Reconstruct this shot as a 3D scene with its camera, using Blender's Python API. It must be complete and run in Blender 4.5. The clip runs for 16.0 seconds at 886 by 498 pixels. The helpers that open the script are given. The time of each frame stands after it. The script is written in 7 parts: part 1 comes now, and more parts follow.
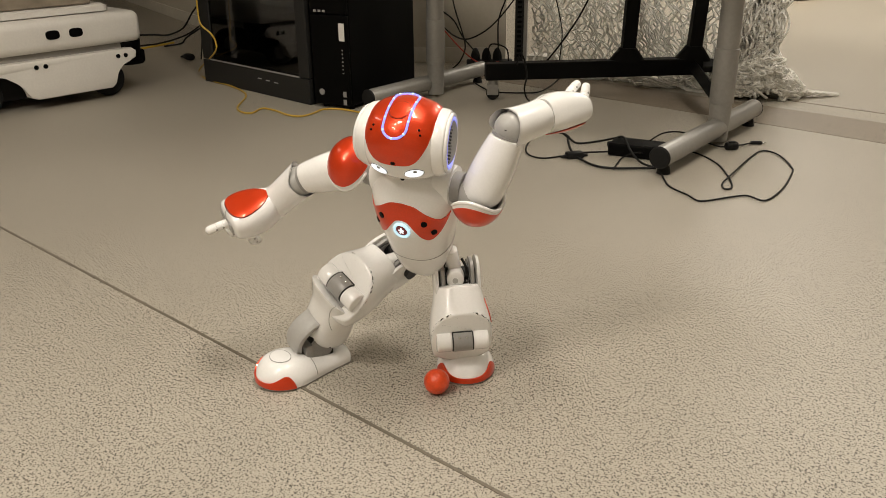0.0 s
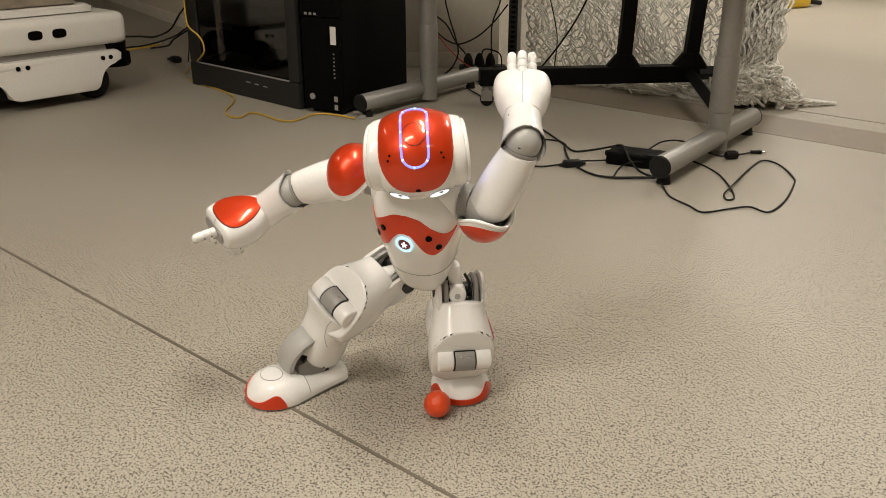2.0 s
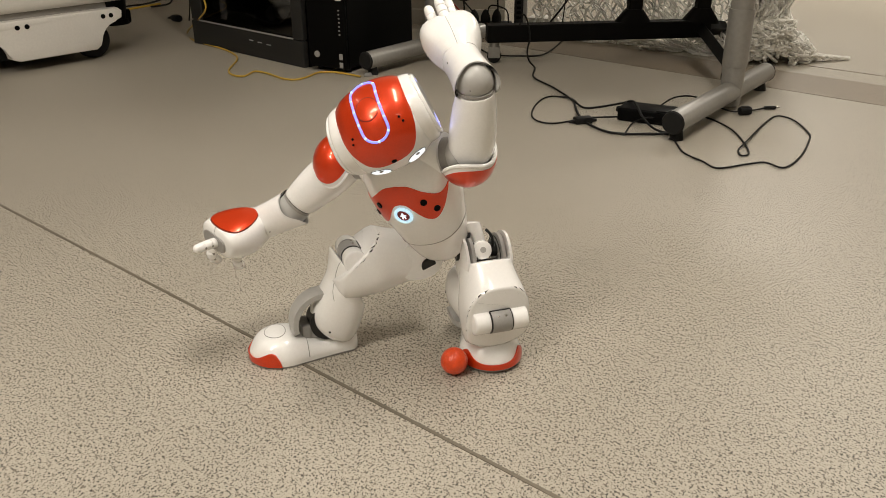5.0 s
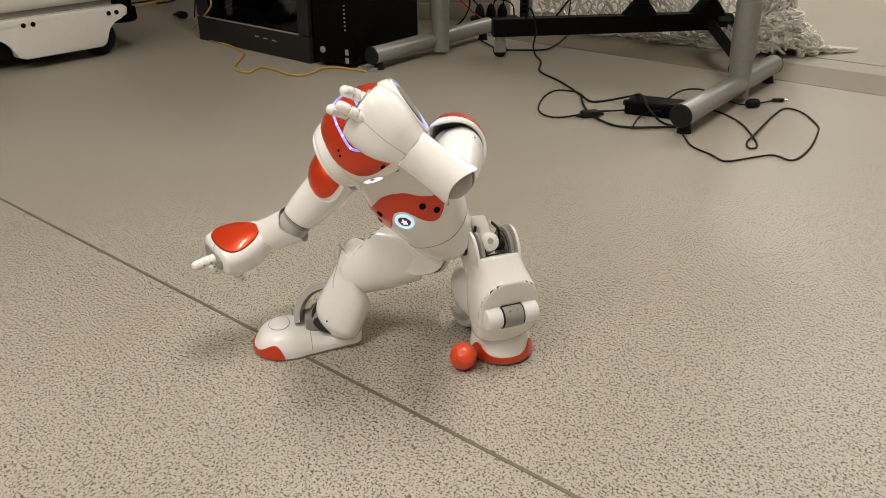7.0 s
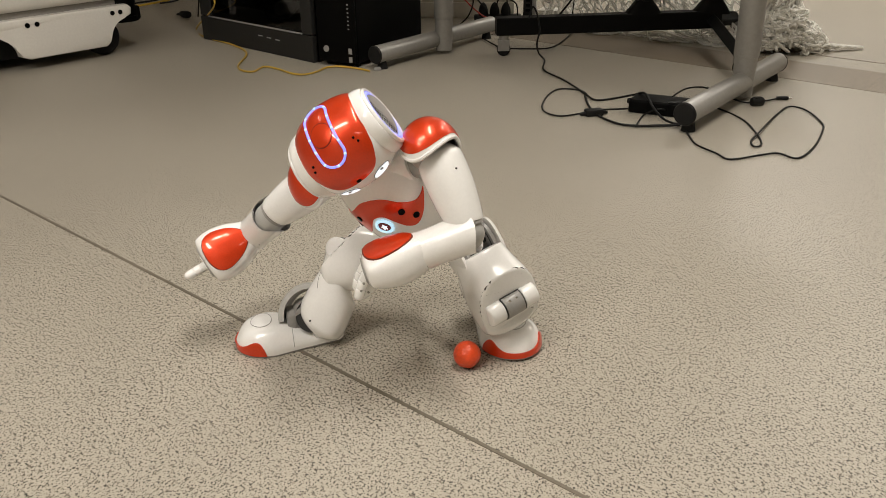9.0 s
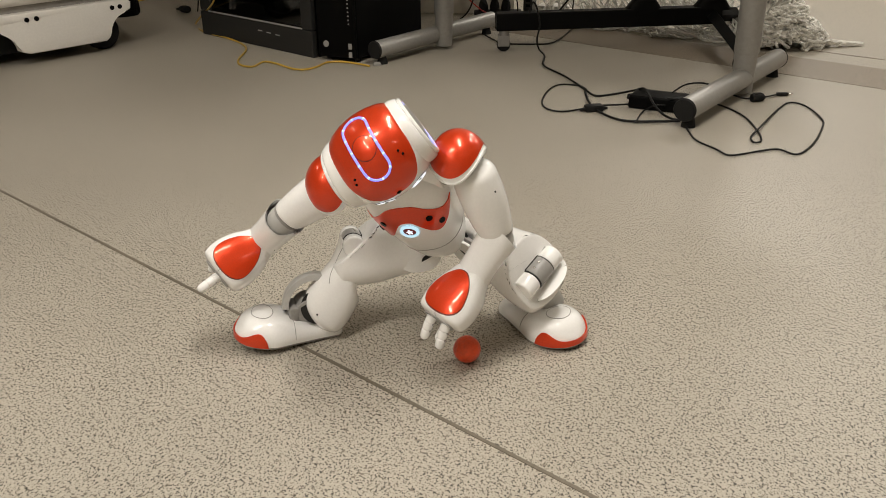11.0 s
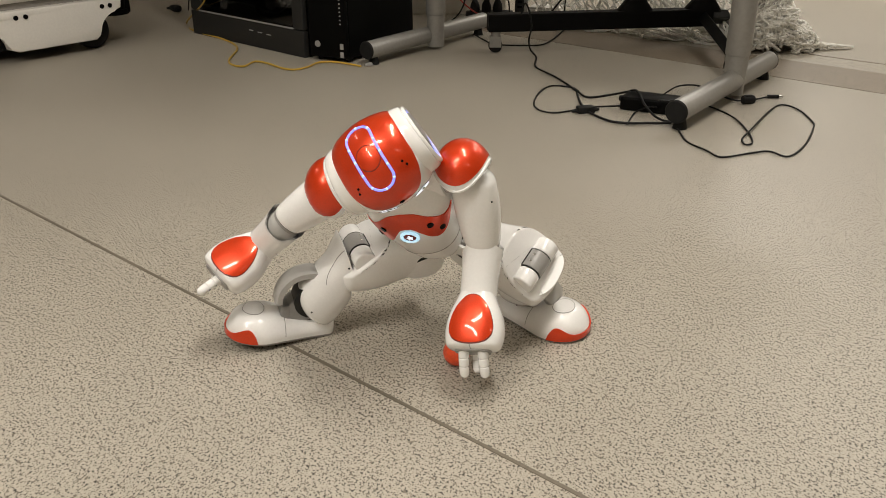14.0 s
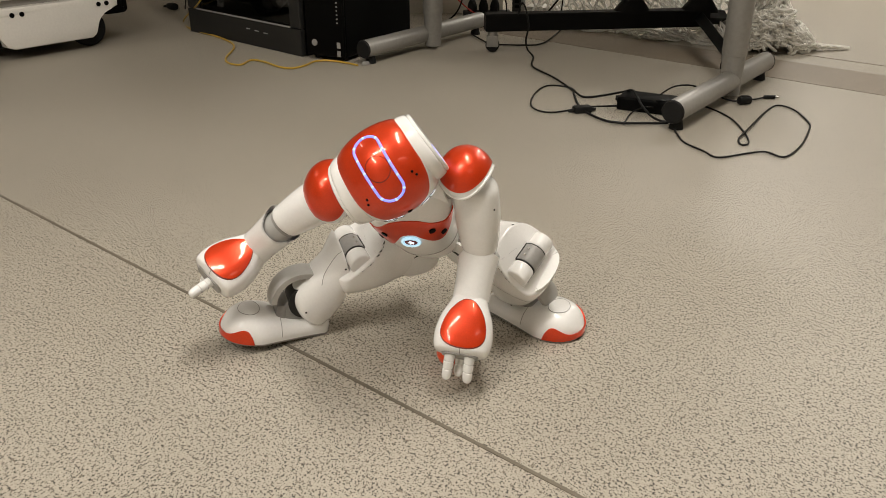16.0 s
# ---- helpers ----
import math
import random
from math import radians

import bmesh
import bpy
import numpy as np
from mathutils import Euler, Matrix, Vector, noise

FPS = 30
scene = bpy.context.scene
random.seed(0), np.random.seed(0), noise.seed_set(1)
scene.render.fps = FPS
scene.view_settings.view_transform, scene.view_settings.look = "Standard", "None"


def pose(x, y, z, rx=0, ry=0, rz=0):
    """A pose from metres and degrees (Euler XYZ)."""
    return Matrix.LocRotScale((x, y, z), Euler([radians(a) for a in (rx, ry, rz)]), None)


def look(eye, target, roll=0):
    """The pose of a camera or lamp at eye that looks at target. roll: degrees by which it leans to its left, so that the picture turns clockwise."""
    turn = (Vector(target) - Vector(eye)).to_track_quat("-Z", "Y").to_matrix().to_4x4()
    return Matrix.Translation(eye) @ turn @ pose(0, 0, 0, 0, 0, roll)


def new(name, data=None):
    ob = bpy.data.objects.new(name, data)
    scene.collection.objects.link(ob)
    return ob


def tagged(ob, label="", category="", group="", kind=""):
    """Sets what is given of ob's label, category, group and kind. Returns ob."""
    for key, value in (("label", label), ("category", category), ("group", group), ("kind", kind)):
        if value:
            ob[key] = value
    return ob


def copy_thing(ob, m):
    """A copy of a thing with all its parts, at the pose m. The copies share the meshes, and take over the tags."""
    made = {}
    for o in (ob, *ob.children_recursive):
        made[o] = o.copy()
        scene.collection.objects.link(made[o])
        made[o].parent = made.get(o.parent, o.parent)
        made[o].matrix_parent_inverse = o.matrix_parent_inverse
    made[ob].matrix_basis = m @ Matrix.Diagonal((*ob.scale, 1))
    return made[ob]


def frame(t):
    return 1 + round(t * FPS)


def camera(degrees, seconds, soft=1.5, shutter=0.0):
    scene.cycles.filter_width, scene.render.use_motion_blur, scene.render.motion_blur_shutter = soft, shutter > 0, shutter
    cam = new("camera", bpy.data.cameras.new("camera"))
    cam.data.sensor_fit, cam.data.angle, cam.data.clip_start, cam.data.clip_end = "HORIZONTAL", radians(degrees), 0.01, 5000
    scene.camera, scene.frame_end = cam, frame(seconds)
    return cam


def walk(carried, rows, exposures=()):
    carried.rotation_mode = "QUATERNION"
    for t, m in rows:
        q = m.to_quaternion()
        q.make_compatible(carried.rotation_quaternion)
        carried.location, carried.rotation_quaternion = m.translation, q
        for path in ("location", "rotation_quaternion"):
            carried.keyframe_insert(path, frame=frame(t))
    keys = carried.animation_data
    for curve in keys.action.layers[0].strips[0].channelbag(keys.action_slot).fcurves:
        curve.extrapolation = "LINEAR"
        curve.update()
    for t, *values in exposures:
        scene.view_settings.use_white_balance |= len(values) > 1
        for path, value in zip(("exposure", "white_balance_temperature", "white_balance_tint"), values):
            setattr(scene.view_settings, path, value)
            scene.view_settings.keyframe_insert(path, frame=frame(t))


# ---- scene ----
cam = camera(55.4, 16.0, soft=0.8)
PATH = [
    (0, (0.223, -1.118, 0.732), (0.1, 0.725, -0.036), -0.6),
    (0.5, (0.22, -1.109, 0.728), (0.1, 0.737, -0.033), -0.3),
    (1, (0.209, -1.093, 0.727), (0.108, 0.756, -0.028), 0.3),
    (1.5, (0.206, -1.08, 0.733), (0.116, 0.772, -0.016), 0.5),
    (2, (0.195, -1.052, 0.723), (0.105, 0.796, -0.036), 0.1),
    (2.5, (0.174, -1.034, 0.711), (0.093, 0.805, -0.072), 0.1),
    (3, (0.166, -1.021, 0.703), (0.077, 0.809, -0.099), 0.1),
    (3.5, (0.168, -1.032, 0.707), (0.077, 0.794, -0.104), 0.2),
    (4, (0.173, -1.034, 0.703), (0.085, 0.786, -0.122), 0.1),
    (6.5, (0.17, -1.031, 0.699), (0.063, 0.779, -0.145), -0.8),
    (7, (0.169, -1.03, 0.698), (0.062, 0.778, -0.15), -0.8),
    (7.5, (0.168, -1.029, 0.695), (0.06, 0.779, -0.153), -0.9),
    (8, (0.17, -1.029, 0.696), (0.057, 0.779, -0.152), -1.0),
    (8.5, (0.167, -1.029, 0.693), (0.056, 0.779, -0.155), -0.9),
    (9, (0.169, -1.029, 0.695), (0.053, 0.779, -0.154), -1.0),
    (11.5, (0.168, -1.03, 0.694), (0.056, 0.773, -0.165), -0.8),
    (12, (0.165, -1.027, 0.692), (0.062, 0.776, -0.167), -0.6),
    (12.5, (0.165, -1.028, 0.693), (0.065, 0.776, -0.164), -0.6),
    (13, (0.164, -1.029, 0.693), (0.07, 0.773, -0.169), -0.5),
    (13.5, (0.164, -1.028, 0.694), (0.071, 0.776, -0.165), -0.4),
    (14, (0.164, -1.027, 0.693), (0.073, 0.778, -0.163), -0.4),
    (14.5, (0.166, -1.028, 0.694), (0.072, 0.777, -0.161), -0.5),
    (15, (0.164, -1.027, 0.693), (0.076, 0.779, -0.162), -0.3),
    (15.5, (0.166, -1.028, 0.693), (0.078, 0.777, -0.164), -0.3),
    (16, (0.165, -1.027, 0.692), (0.082, 0.778, -0.165), -0.1),
]
LIGHT = 1.0
EXPOSURE = -1.17
walk(cam, [(t, look(eye, target, roll)) for t, eye, target, roll in PATH], [(0.0, EXPOSURE, 6500, 10), (4.0, EXPOSURE, 6480, 10), (6.5, EXPOSURE, 6260, 10), (16.0, EXPOSURE, 6260, 10)])

# ---- light ----
w = bpy.data.worlds.new("world")
scene.world = w
w.use_nodes = True
w.node_tree.nodes["Background"].inputs[0].default_value = (1.0, 0.93, 0.84, 1)
w.node_tree.nodes["Background"].inputs[1].default_value = 0.05

CEILING = 2.75
# All unseen; several added to brighten the net, far floor and robot's front.
LAMPS = [(-0.8, -1.2, 18, 76), (0.45, 0.1, 108, 84), (-1.6, -2.2, 108, 84), (1.5, -2.1, 18, 6), (3.6, 4.0, 18, 90), (2.4, 5.2, 108, 170), (-2.7, 0.9, 108, 12), (0.6, 6.2, 18, 14), (2.1, 2.1, 108, 42)]
for lx, ly, lr, power in LAMPS:
    ld = bpy.data.lights.new("ceiling_lamp_light", "AREA")
    ld.shape, ld.size, ld.size_y, ld.energy, ld.color = "RECTANGLE", 1.15, 0.2, power * LIGHT, (1.0, 0.92, 0.80)
    lo = new("ceiling_lamp_light", ld)
    lo.matrix_world = pose(lx, ly, CEILING - 0.075, 0, 0, lr)

# ---- materials ----
def nodes(name):
    m = bpy.data.materials.new(name)
    m.use_nodes = True
    return m, m.node_tree, m.node_tree.nodes["Principled BSDF"]

def add(nt, kind, **inputs):
    n = nt.nodes.new(kind)
    for k, v in inputs.items():
        n.inputs[k].default_value = v
    return n

def mat(name, colour, rough=0.5, metal=0.0, coat=0.0, vary=0.06, scale=60.0, bump=0.05, big=4.0, alpha=1.0, spec=0.5):
    """A surface with fine grain and broad wear."""
    m, nt, b = nodes(name)
    tc = nt.nodes.new("ShaderNodeTexCoord")
    fine = add(nt, "ShaderNodeTexNoise", Scale=scale, Detail=4.0)
    wide = add(nt, "ShaderNodeTexNoise", Scale=big, Detail=3.0)
    for t in (fine, wide):
        nt.links.new(tc.outputs["Object"], t.inputs["Vector"])
    mix = nt.nodes.new("ShaderNodeMath")
    mix.operation = "MULTIPLY_ADD"
    nt.links.new(fine.outputs["Fac"], mix.inputs[0])
    mix.inputs[1].default_value = 0.45
    half = nt.nodes.new("ShaderNodeMath")
    half.operation = "MULTIPLY"
    half.inputs[1].default_value = 0.55
    nt.links.new(wide.outputs["Fac"], half.inputs[0])
    nt.links.new(half.outputs[0], mix.inputs[2])
    ramp = nt.nodes.new("ShaderNodeValToRGB")
    lo = [c * (1 - 2.2 * vary) for c in colour]
    hi = [min(1, c * (1 + 1.6 * vary)) for c in colour]
    ramp.color_ramp.elements[0].color, ramp.color_ramp.elements[1].color = (*lo, 1), (*hi, 1)
    ramp.color_ramp.elements[0].position, ramp.color_ramp.elements[1].position = 0.3, 0.7
    nt.links.new(mix.outputs[0], ramp.inputs[0])
    nt.links.new(ramp.outputs[0], b.inputs["Base Color"])
    rr = nt.nodes.new("ShaderNodeMapRange")
    rr.inputs["To Min"].default_value, rr.inputs["To Max"].default_value = max(0.02, rough - 0.08), min(1, rough + 0.08)
    nt.links.new(wide.outputs["Fac"], rr.inputs["Value"])
    nt.links.new(rr.outputs[0], b.inputs["Roughness"])
    b.inputs["Metallic"].default_value = metal
    b.inputs["Coat Weight"].default_value = coat
    b.inputs["Coat Roughness"].default_value = 0.06
    b.inputs["Specular IOR Level"].default_value = spec
    if bump:
        bp = add(nt, "ShaderNodeBump", Strength=bump, Distance=0.002)
        nt.links.new(fine.outputs["Fac"], bp.inputs["Height"])
        nt.links.new(bp.outputs[0], b.inputs["Normal"])
    return m

def glow(name, colour, strength):
    m, nt, b = nodes(name)
    b.inputs["Base Color"].default_value = (*colour, 1)
    b.inputs["Emission Color"].default_value = (*colour, 1)
    b.inputs["Emission Strength"].default_value = strength
    return m

def floor_material(name, base, dark, light):
    """Flecked vinyl sheet: dark and pale flecks a few millimetres long, broad traffic wear."""
    m, nt, b = nodes(name)
    tc = nt.nodes.new("ShaderNodeTexCoord")
    warp = nt.nodes.new("ShaderNodeMapping")
    warp.inputs["Rotation"].default_value = (0, 0, 0.65)
    warp.inputs["Scale"].default_value = (1, 0.85, 1)
    nt.links.new(tc.outputs["Object"], warp.inputs[0])
    fleck = add(nt, "ShaderNodeTexNoise", Scale=340.0, Detail=2.0, Roughness=0.55, Distortion=0.3)
    fleck2 = add(nt, "ShaderNodeTexNoise", Scale=190.0, Detail=3.0, Roughness=0.6)
    wide = add(nt, "ShaderNodeTexNoise", Scale=1.7, Detail=5.0)
    for t in (fleck, fleck2, wide):
        nt.links.new(warp.outputs[0], t.inputs["Vector"])
    r1 = nt.nodes.new("ShaderNodeValToRGB")
    e = r1.color_ramp.elements
    e[0].position, e[0].color = 0.39, (*dark, 1)
    e[1].position, e[1].color = 0.43, (*base, 1)
    k = e.new(0.55); k.color = (*base, 1)
    k = e.new(0.63); k.color = (*light, 1)
    nt.links.new(fleck.outputs["Fac"], r1.inputs[0])
    r2 = nt.nodes.new("ShaderNodeValToRGB")
    e = r2.color_ramp.elements
    e[0].position, e[0].color = 0.38, (0.4, 0.38, 0.36, 1)
    e[1].position, e[1].color = 0.43, (1, 1, 1, 1)
    nt.links.new(fleck2.outputs["Fac"], r2.inputs[0])
    r3 = nt.nodes.new("ShaderNodeValToRGB")
    e = r3.color_ramp.elements
    e[0].position, e[0].color = 0.3, (0.9, 0.89, 0.88, 1)
    e[1].position, e[1].color = 0.7, (1, 1, 1, 1)
    nt.links.new(wide.outputs["Fac"], r3.inputs[0])
    x1 = nt.nodes.new("ShaderNodeMix"); x1.data_type, x1.blend_type = "RGBA", "MULTIPLY"; x1.inputs[0].default_value = 1
    x2 = nt.nodes.new("ShaderNodeMix"); x2.data_type, x2.blend_type = "RGBA", "MULTIPLY"; x2.inputs[0].default_value = 1
    nt.links.new(r1.outputs[0], x1.inputs[6]); nt.links.new(r2.outputs[0], x1.inputs[7])
    nt.links.new(x1.outputs[2], x2.inputs[6]); nt.links.new(r3.outputs[0], x2.inputs[7])
    nt.links.new(x2.outputs[2], b.inputs["Base Color"])
    rr = nt.nodes.new("ShaderNodeMapRange")
    rr.inputs["To Min"].default_value, rr.inputs["To Max"].default_value = 0.42, 0.54
    nt.links.new(wide.outputs["Fac"], rr.inputs["Value"])
    nt.links.new(rr.outputs[0], b.inputs["Roughness"])
    bp = add(nt, "ShaderNodeBump", Strength=0.04, Distance=0.001)
    nt.links.new(fleck2.outputs["Fac"], bp.inputs["Height"])
    nt.links.new(bp.outputs[0], b.inputs["Normal"])
    b.inputs["Specular IOR Level"].default_value = 0.34
    return m

WHITE = mat("white_plastic", (0.93, 0.92, 0.905), 0.2, coat=0.25, vary=0.02, scale=300, bump=0.015, big=14)
RED = mat("red_shell", (0.72, 0.05, 0.006), 0.32, metal=0.4, spec=0.35, coat=0.7, vary=0.06, scale=500, bump=0.01, big=18)
BALLRED = mat("ball_red", (0.78, 0.075, 0.014), 0.35, coat=0.3, vary=0.12, scale=170, bump=0.9, big=30)
GREY = mat("grey_plastic", (0.33, 0.32, 0.305), 0.38, vary=0.05, scale=200, bump=0.03)
JOINT = mat("pale_grey_plastic", (0.46, 0.45, 0.43), 0.35, vary=0.03, scale=200, bump=0.02)
DARK = mat("dark_plastic", (0.02, 0.0195, 0.019), 0.45, spec=0.3, vary=0.1, scale=150, bump=0.04)
RUBBER = mat("black_rubber", (0.009, 0.009, 0.009), 0.6, spec=0.25, vary=0.15, scale=120, bump=0.05)
BLACK = mat("black_steel", (0.004, 0.004, 0.004), 0.5, spec=0.12, vary=0.12, scale=180, bump=0.05)
CASE = mat("black_case", (0.002, 0.002, 0.002), 0.5, spec=0.08, vary=0.15, scale=260, bump=0.05)
RACKGREY = mat("anthracite_steel", (0.02, 0.0195, 0.0185), 0.5, spec=0.3, vary=0.1, scale=220, bump=0.05)
STEEL = mat("grey_painted_steel", (0.33, 0.32, 0.30), 0.38, metal=0.2, vary=0.06, scale=90, bump=0.03)
CHROME = mat("bright_metal", (0.6, 0.58, 0.55), 0.25, metal=1.0, vary=0.05, scale=80, bump=0.02)
WALL = mat("wall_paint", (0.62, 0.575, 0.49), 0.75, vary=0.04, scale=45, bump=0.08, big=1.5)
CEIL = mat("ceiling_board", (0.72, 0.70, 0.66), 0.85, vary=0.04, scale=70, bump=0.1)
SKIRT = mat("skirting", (0.72, 0.68, 0.6), 0.5, vary=0.05, scale=40)
AGVWHITE = mat("cream_plastic", (0.80, 0.77, 0.72), 0.38, coat=0.1, vary=0.03, scale=120, bump=0.02, big=6)
AGVGREY = mat("grey_band", (0.34, 0.32, 0.29), 0.5, vary=0.05, scale=90)
WOOD = mat("plywood", (0.30, 0.25, 0.19), 0.6, vary=0.2, scale=25, bump=0.1)
TABLE = mat("table_board", (0.5, 0.47, 0.42), 0.5, vary=0.05)
ROPE = mat("net_cord", (0.92, 0.90, 0.85), 0.8, vary=0.06, scale=320, bump=0.3)
YELLOW = mat("yellow_cable", (0.62, 0.40, 0.05), 0.45, vary=0.06, scale=80)
REDWIRE = mat("red_cable", (0.45, 0.04, 0.03), 0.45, vary=0.06)
LABEL = mat("paper_label", (0.75, 0.73, 0.68), 0.6, vary=0.04)
SILVER = mat("silver_mark", (0.5, 0.5, 0.5), 0.35, metal=0.6, vary=0.05)
YELLOWP = mat("yellow_plastic", (0.65, 0.42, 0.02), 0.4, vary=0.06)
SEAM = mat("weld_seam", (0.17, 0.145, 0.11), 0.55, vary=0.15, scale=200)
FLOOR = floor_material("flecked_vinyl", (0.475, 0.435, 0.365), (0.06, 0.055, 0.047), (0.54, 0.495, 0.42))
FLOOR2 = floor_material("flecked_vinyl_brown", (0.27, 0.222, 0.168), (0.13, 0.11, 0.085), (0.34, 0.285, 0.22))
EYE = glow("eye_light", (0.88, 0.94, 1.0), 2.2)
BLUE = glow("blue_light", (0.24, 0.27, 1.0), 2.2)
CYAN = glow("pale_blue_light", (0.55, 0.85, 1.0), 1.6)
TUBE = glow("lamp_diffuser", (1.0, 0.93, 0.82), 7.0)
m_, nt_, b_ = nodes("tinted_glass")
b_.inputs["Base Color"].default_value = (0.16, 0.15, 0.14, 1)
b_.inputs["Roughness"].default_value = 0.04
b_.inputs["Transmission Weight"].default_value = 1.0
b_.inputs["IOR"].default_value = 1.45
GLASS = m_

# ---- mesh helpers ----
def finish(ob_name, bm, material, smooth=True, angle=40):
    bmesh.ops.recalc_face_normals(bm, faces=bm.faces)
    me = bpy.data.meshes.new(ob_name)
    bm.to_mesh(me)
    bm.free()
    me.materials.append(material)
    if smooth:
        for p in me.polygons:
            p.use_smooth = True
        me.set_sharp_from_angle(angle=radians(angle))
    return me

def part(name, bm, material, parent=None, label="", at=None, smooth=True, angle=40):
    ob = new(name, finish(name, bm, material, smooth, angle))
    if parent is not None:
        ob.parent = parent
    if at is not None:
        ob.matrix_basis = at
    return tagged(ob, label)

def empty(name, at, label, category, group="", kind=""):
    ob = new(name)
    ob.empty_display_size = 0.05
    ob.matrix_basis = at
    return tagged(ob, label, category, group, kind)

def box(x0, x1, y0, y1, z0, z1, bevel=0.0, seg=2, bm=None):
    own = bmesh.new()
    bmesh.ops.create_cube(own, size=1)
    bmesh.ops.scale(own, vec=(x1 - x0, y1 - y0, z1 - z0), verts=own.verts)
    bmesh.ops.translate(own, vec=((x0 + x1) / 2, (y0 + y1) / 2, (z0 + z1) / 2), verts=own.verts)
    if bevel:
        bmesh.ops.bevel(own, geom=list(own.edges), offset=bevel, segments=seg, profile=0.5, affect="EDGES")
    return join(own, bm)

def join(own, bm):
    if bm is None:
        return own
    me = bpy.data.meshes.new("tmp")
    own.to_mesh(me)
    own.free()
    bm.from_mesh(me)
    bpy.data.meshes.remove(me)
    return bm

def tube(a, b, r, r2=None, seg=24, bevel=0.0, bm=None):
    """A closed cylinder or cone from a to b."""
    a, b = Vector(a), Vector(b)
    own = bmesh.new()
    bmesh.ops.create_cone(own, cap_ends=True, segments=seg, radius1=r, radius2=r if r2 is None else r2, depth=(b - a).length)
    if bevel:
        rims = [e for e in own.edges if len(e.link_faces) == 2 and any(len(f.verts) > 4 for f in e.link_faces)]
        bmesh.ops.bevel(own, geom=rims, offset=bevel, segments=3, profile=0.5, affect="EDGES")
    turn = (b - a).to_track_quat("Z", "Y").to_matrix().to_4x4()
    bmesh.ops.transform(own, matrix=Matrix.Translation((a + b) / 2) @ turn, verts=own.verts)
    return join(own, bm)

def ball(c, rx, ry=None, rz=None, u=24, v=16, bm=None):
    own = bmesh.new()
    bmesh.ops.create_uvsphere(own, u_segments=u, v_segments=v, radius=1)
    bmesh.ops.scale(own, vec=(rx, ry or rx, rz or rx), verts=own.verts)
    bmesh.ops.translate(own, vec=c, verts=own.verts)
    return join(own, bm)

def spline(xs, ys):
    """A smooth curve through the given values."""
    xs, ys = list(xs), list(ys)
    def f(x):
        if x <= xs[0]:
            return ys[0]
        if x >= xs[-1]:
            return ys[-1]
        i = max(k for k in range(len(xs) - 1) if xs[k] <= x)
        h = xs[i + 1] - xs[i]
        t = (x - xs[i]) / h
        def slope(k):
            if k == 0 or k == len(xs) - 1:
                j = min(k, len(xs) - 2)
                return (ys[j + 1] - ys[j]) / (xs[j + 1] - xs[j])
            return (ys[k + 1] - ys[k - 1]) / (xs[k + 1] - xs[k - 1])
        m0, m1 = slope(i) * h, slope(i + 1) * h
        return ((2 * t**3 - 3 * t**2 + 1) * ys[i] + (t**3 - 2 * t**2 + t) * m0 + (-2 * t**3 + 3 * t**2) * ys[i + 1] + (t**3 - t**2) * m1)
    return f

def body_of(axis, secs, p=2.4, r0=0.0, r1=0.0):
    """A rounded body along an axis. secs: place along it, centre across (two), half widths (two). r0, r1: how far its ends round off.
    Returns f(s, angle, out) -> point."""
    cols = [spline([c[0] for c in secs], [c[k] for c in secs]) for k in range(1, 5)]
    s0, s1 = secs[0][0], secs[-1][0]
    def f(s, a, out=0.0):
        c1, c2, h1, h2 = (g(s) for g in cols)
        k = 1.0
        if r0 and s < s0 + r0:
            k *= math.sqrt(max(0.0, 1 - (1 - (s - s0) / r0) ** 2))
        if r1 and s > s1 - r1:
            k *= math.sqrt(max(0.0, 1 - (1 - (s1 - s) / r1) ** 2))
        ca, sa = math.cos(a), math.sin(a)
        q = (abs(ca) ** p + abs(sa) ** p) ** (-1 / p)
        u, v = c1 + (h1 * k + out) * q * ca, c2 + (h2 * k + out) * q * sa
        return Vector({"x": (s, u, v), "y": (u, s, v), "z": (u, v, s)}[axis])
    f.span = (s0, s1)
    return f

def shell(f, ns=26, na=36, s0=None, s1=None, caps=True, bm=None):
    """The closed skin of a body_of()."""
    own = bmesh.new()
    s0 = f.span[0] if s0 is None else s0
    s1 = f.span[1] if s1 is None else s1
    rings = []
    for i in range(ns + 1):
        s = s0 + (s1 - s0) * (0.5 - 0.5 * math.cos(math.pi * i / ns))
        s = min(max(s, s0 + 1e-5), s1 - 1e-5)
        rings.append([own.verts.new(f(s, 2 * math.pi * j / na)) for j in range(na)])
    for a, b in zip(rings, rings[1:]):
        for j in range(na):
            own.faces.new((a[j], a[(j + 1) % na], b[(j + 1) % na], b[j]))
    if caps:
        own.faces.new(rings[0])
        own.faces.new(rings[-1])
    return join(own, bm)

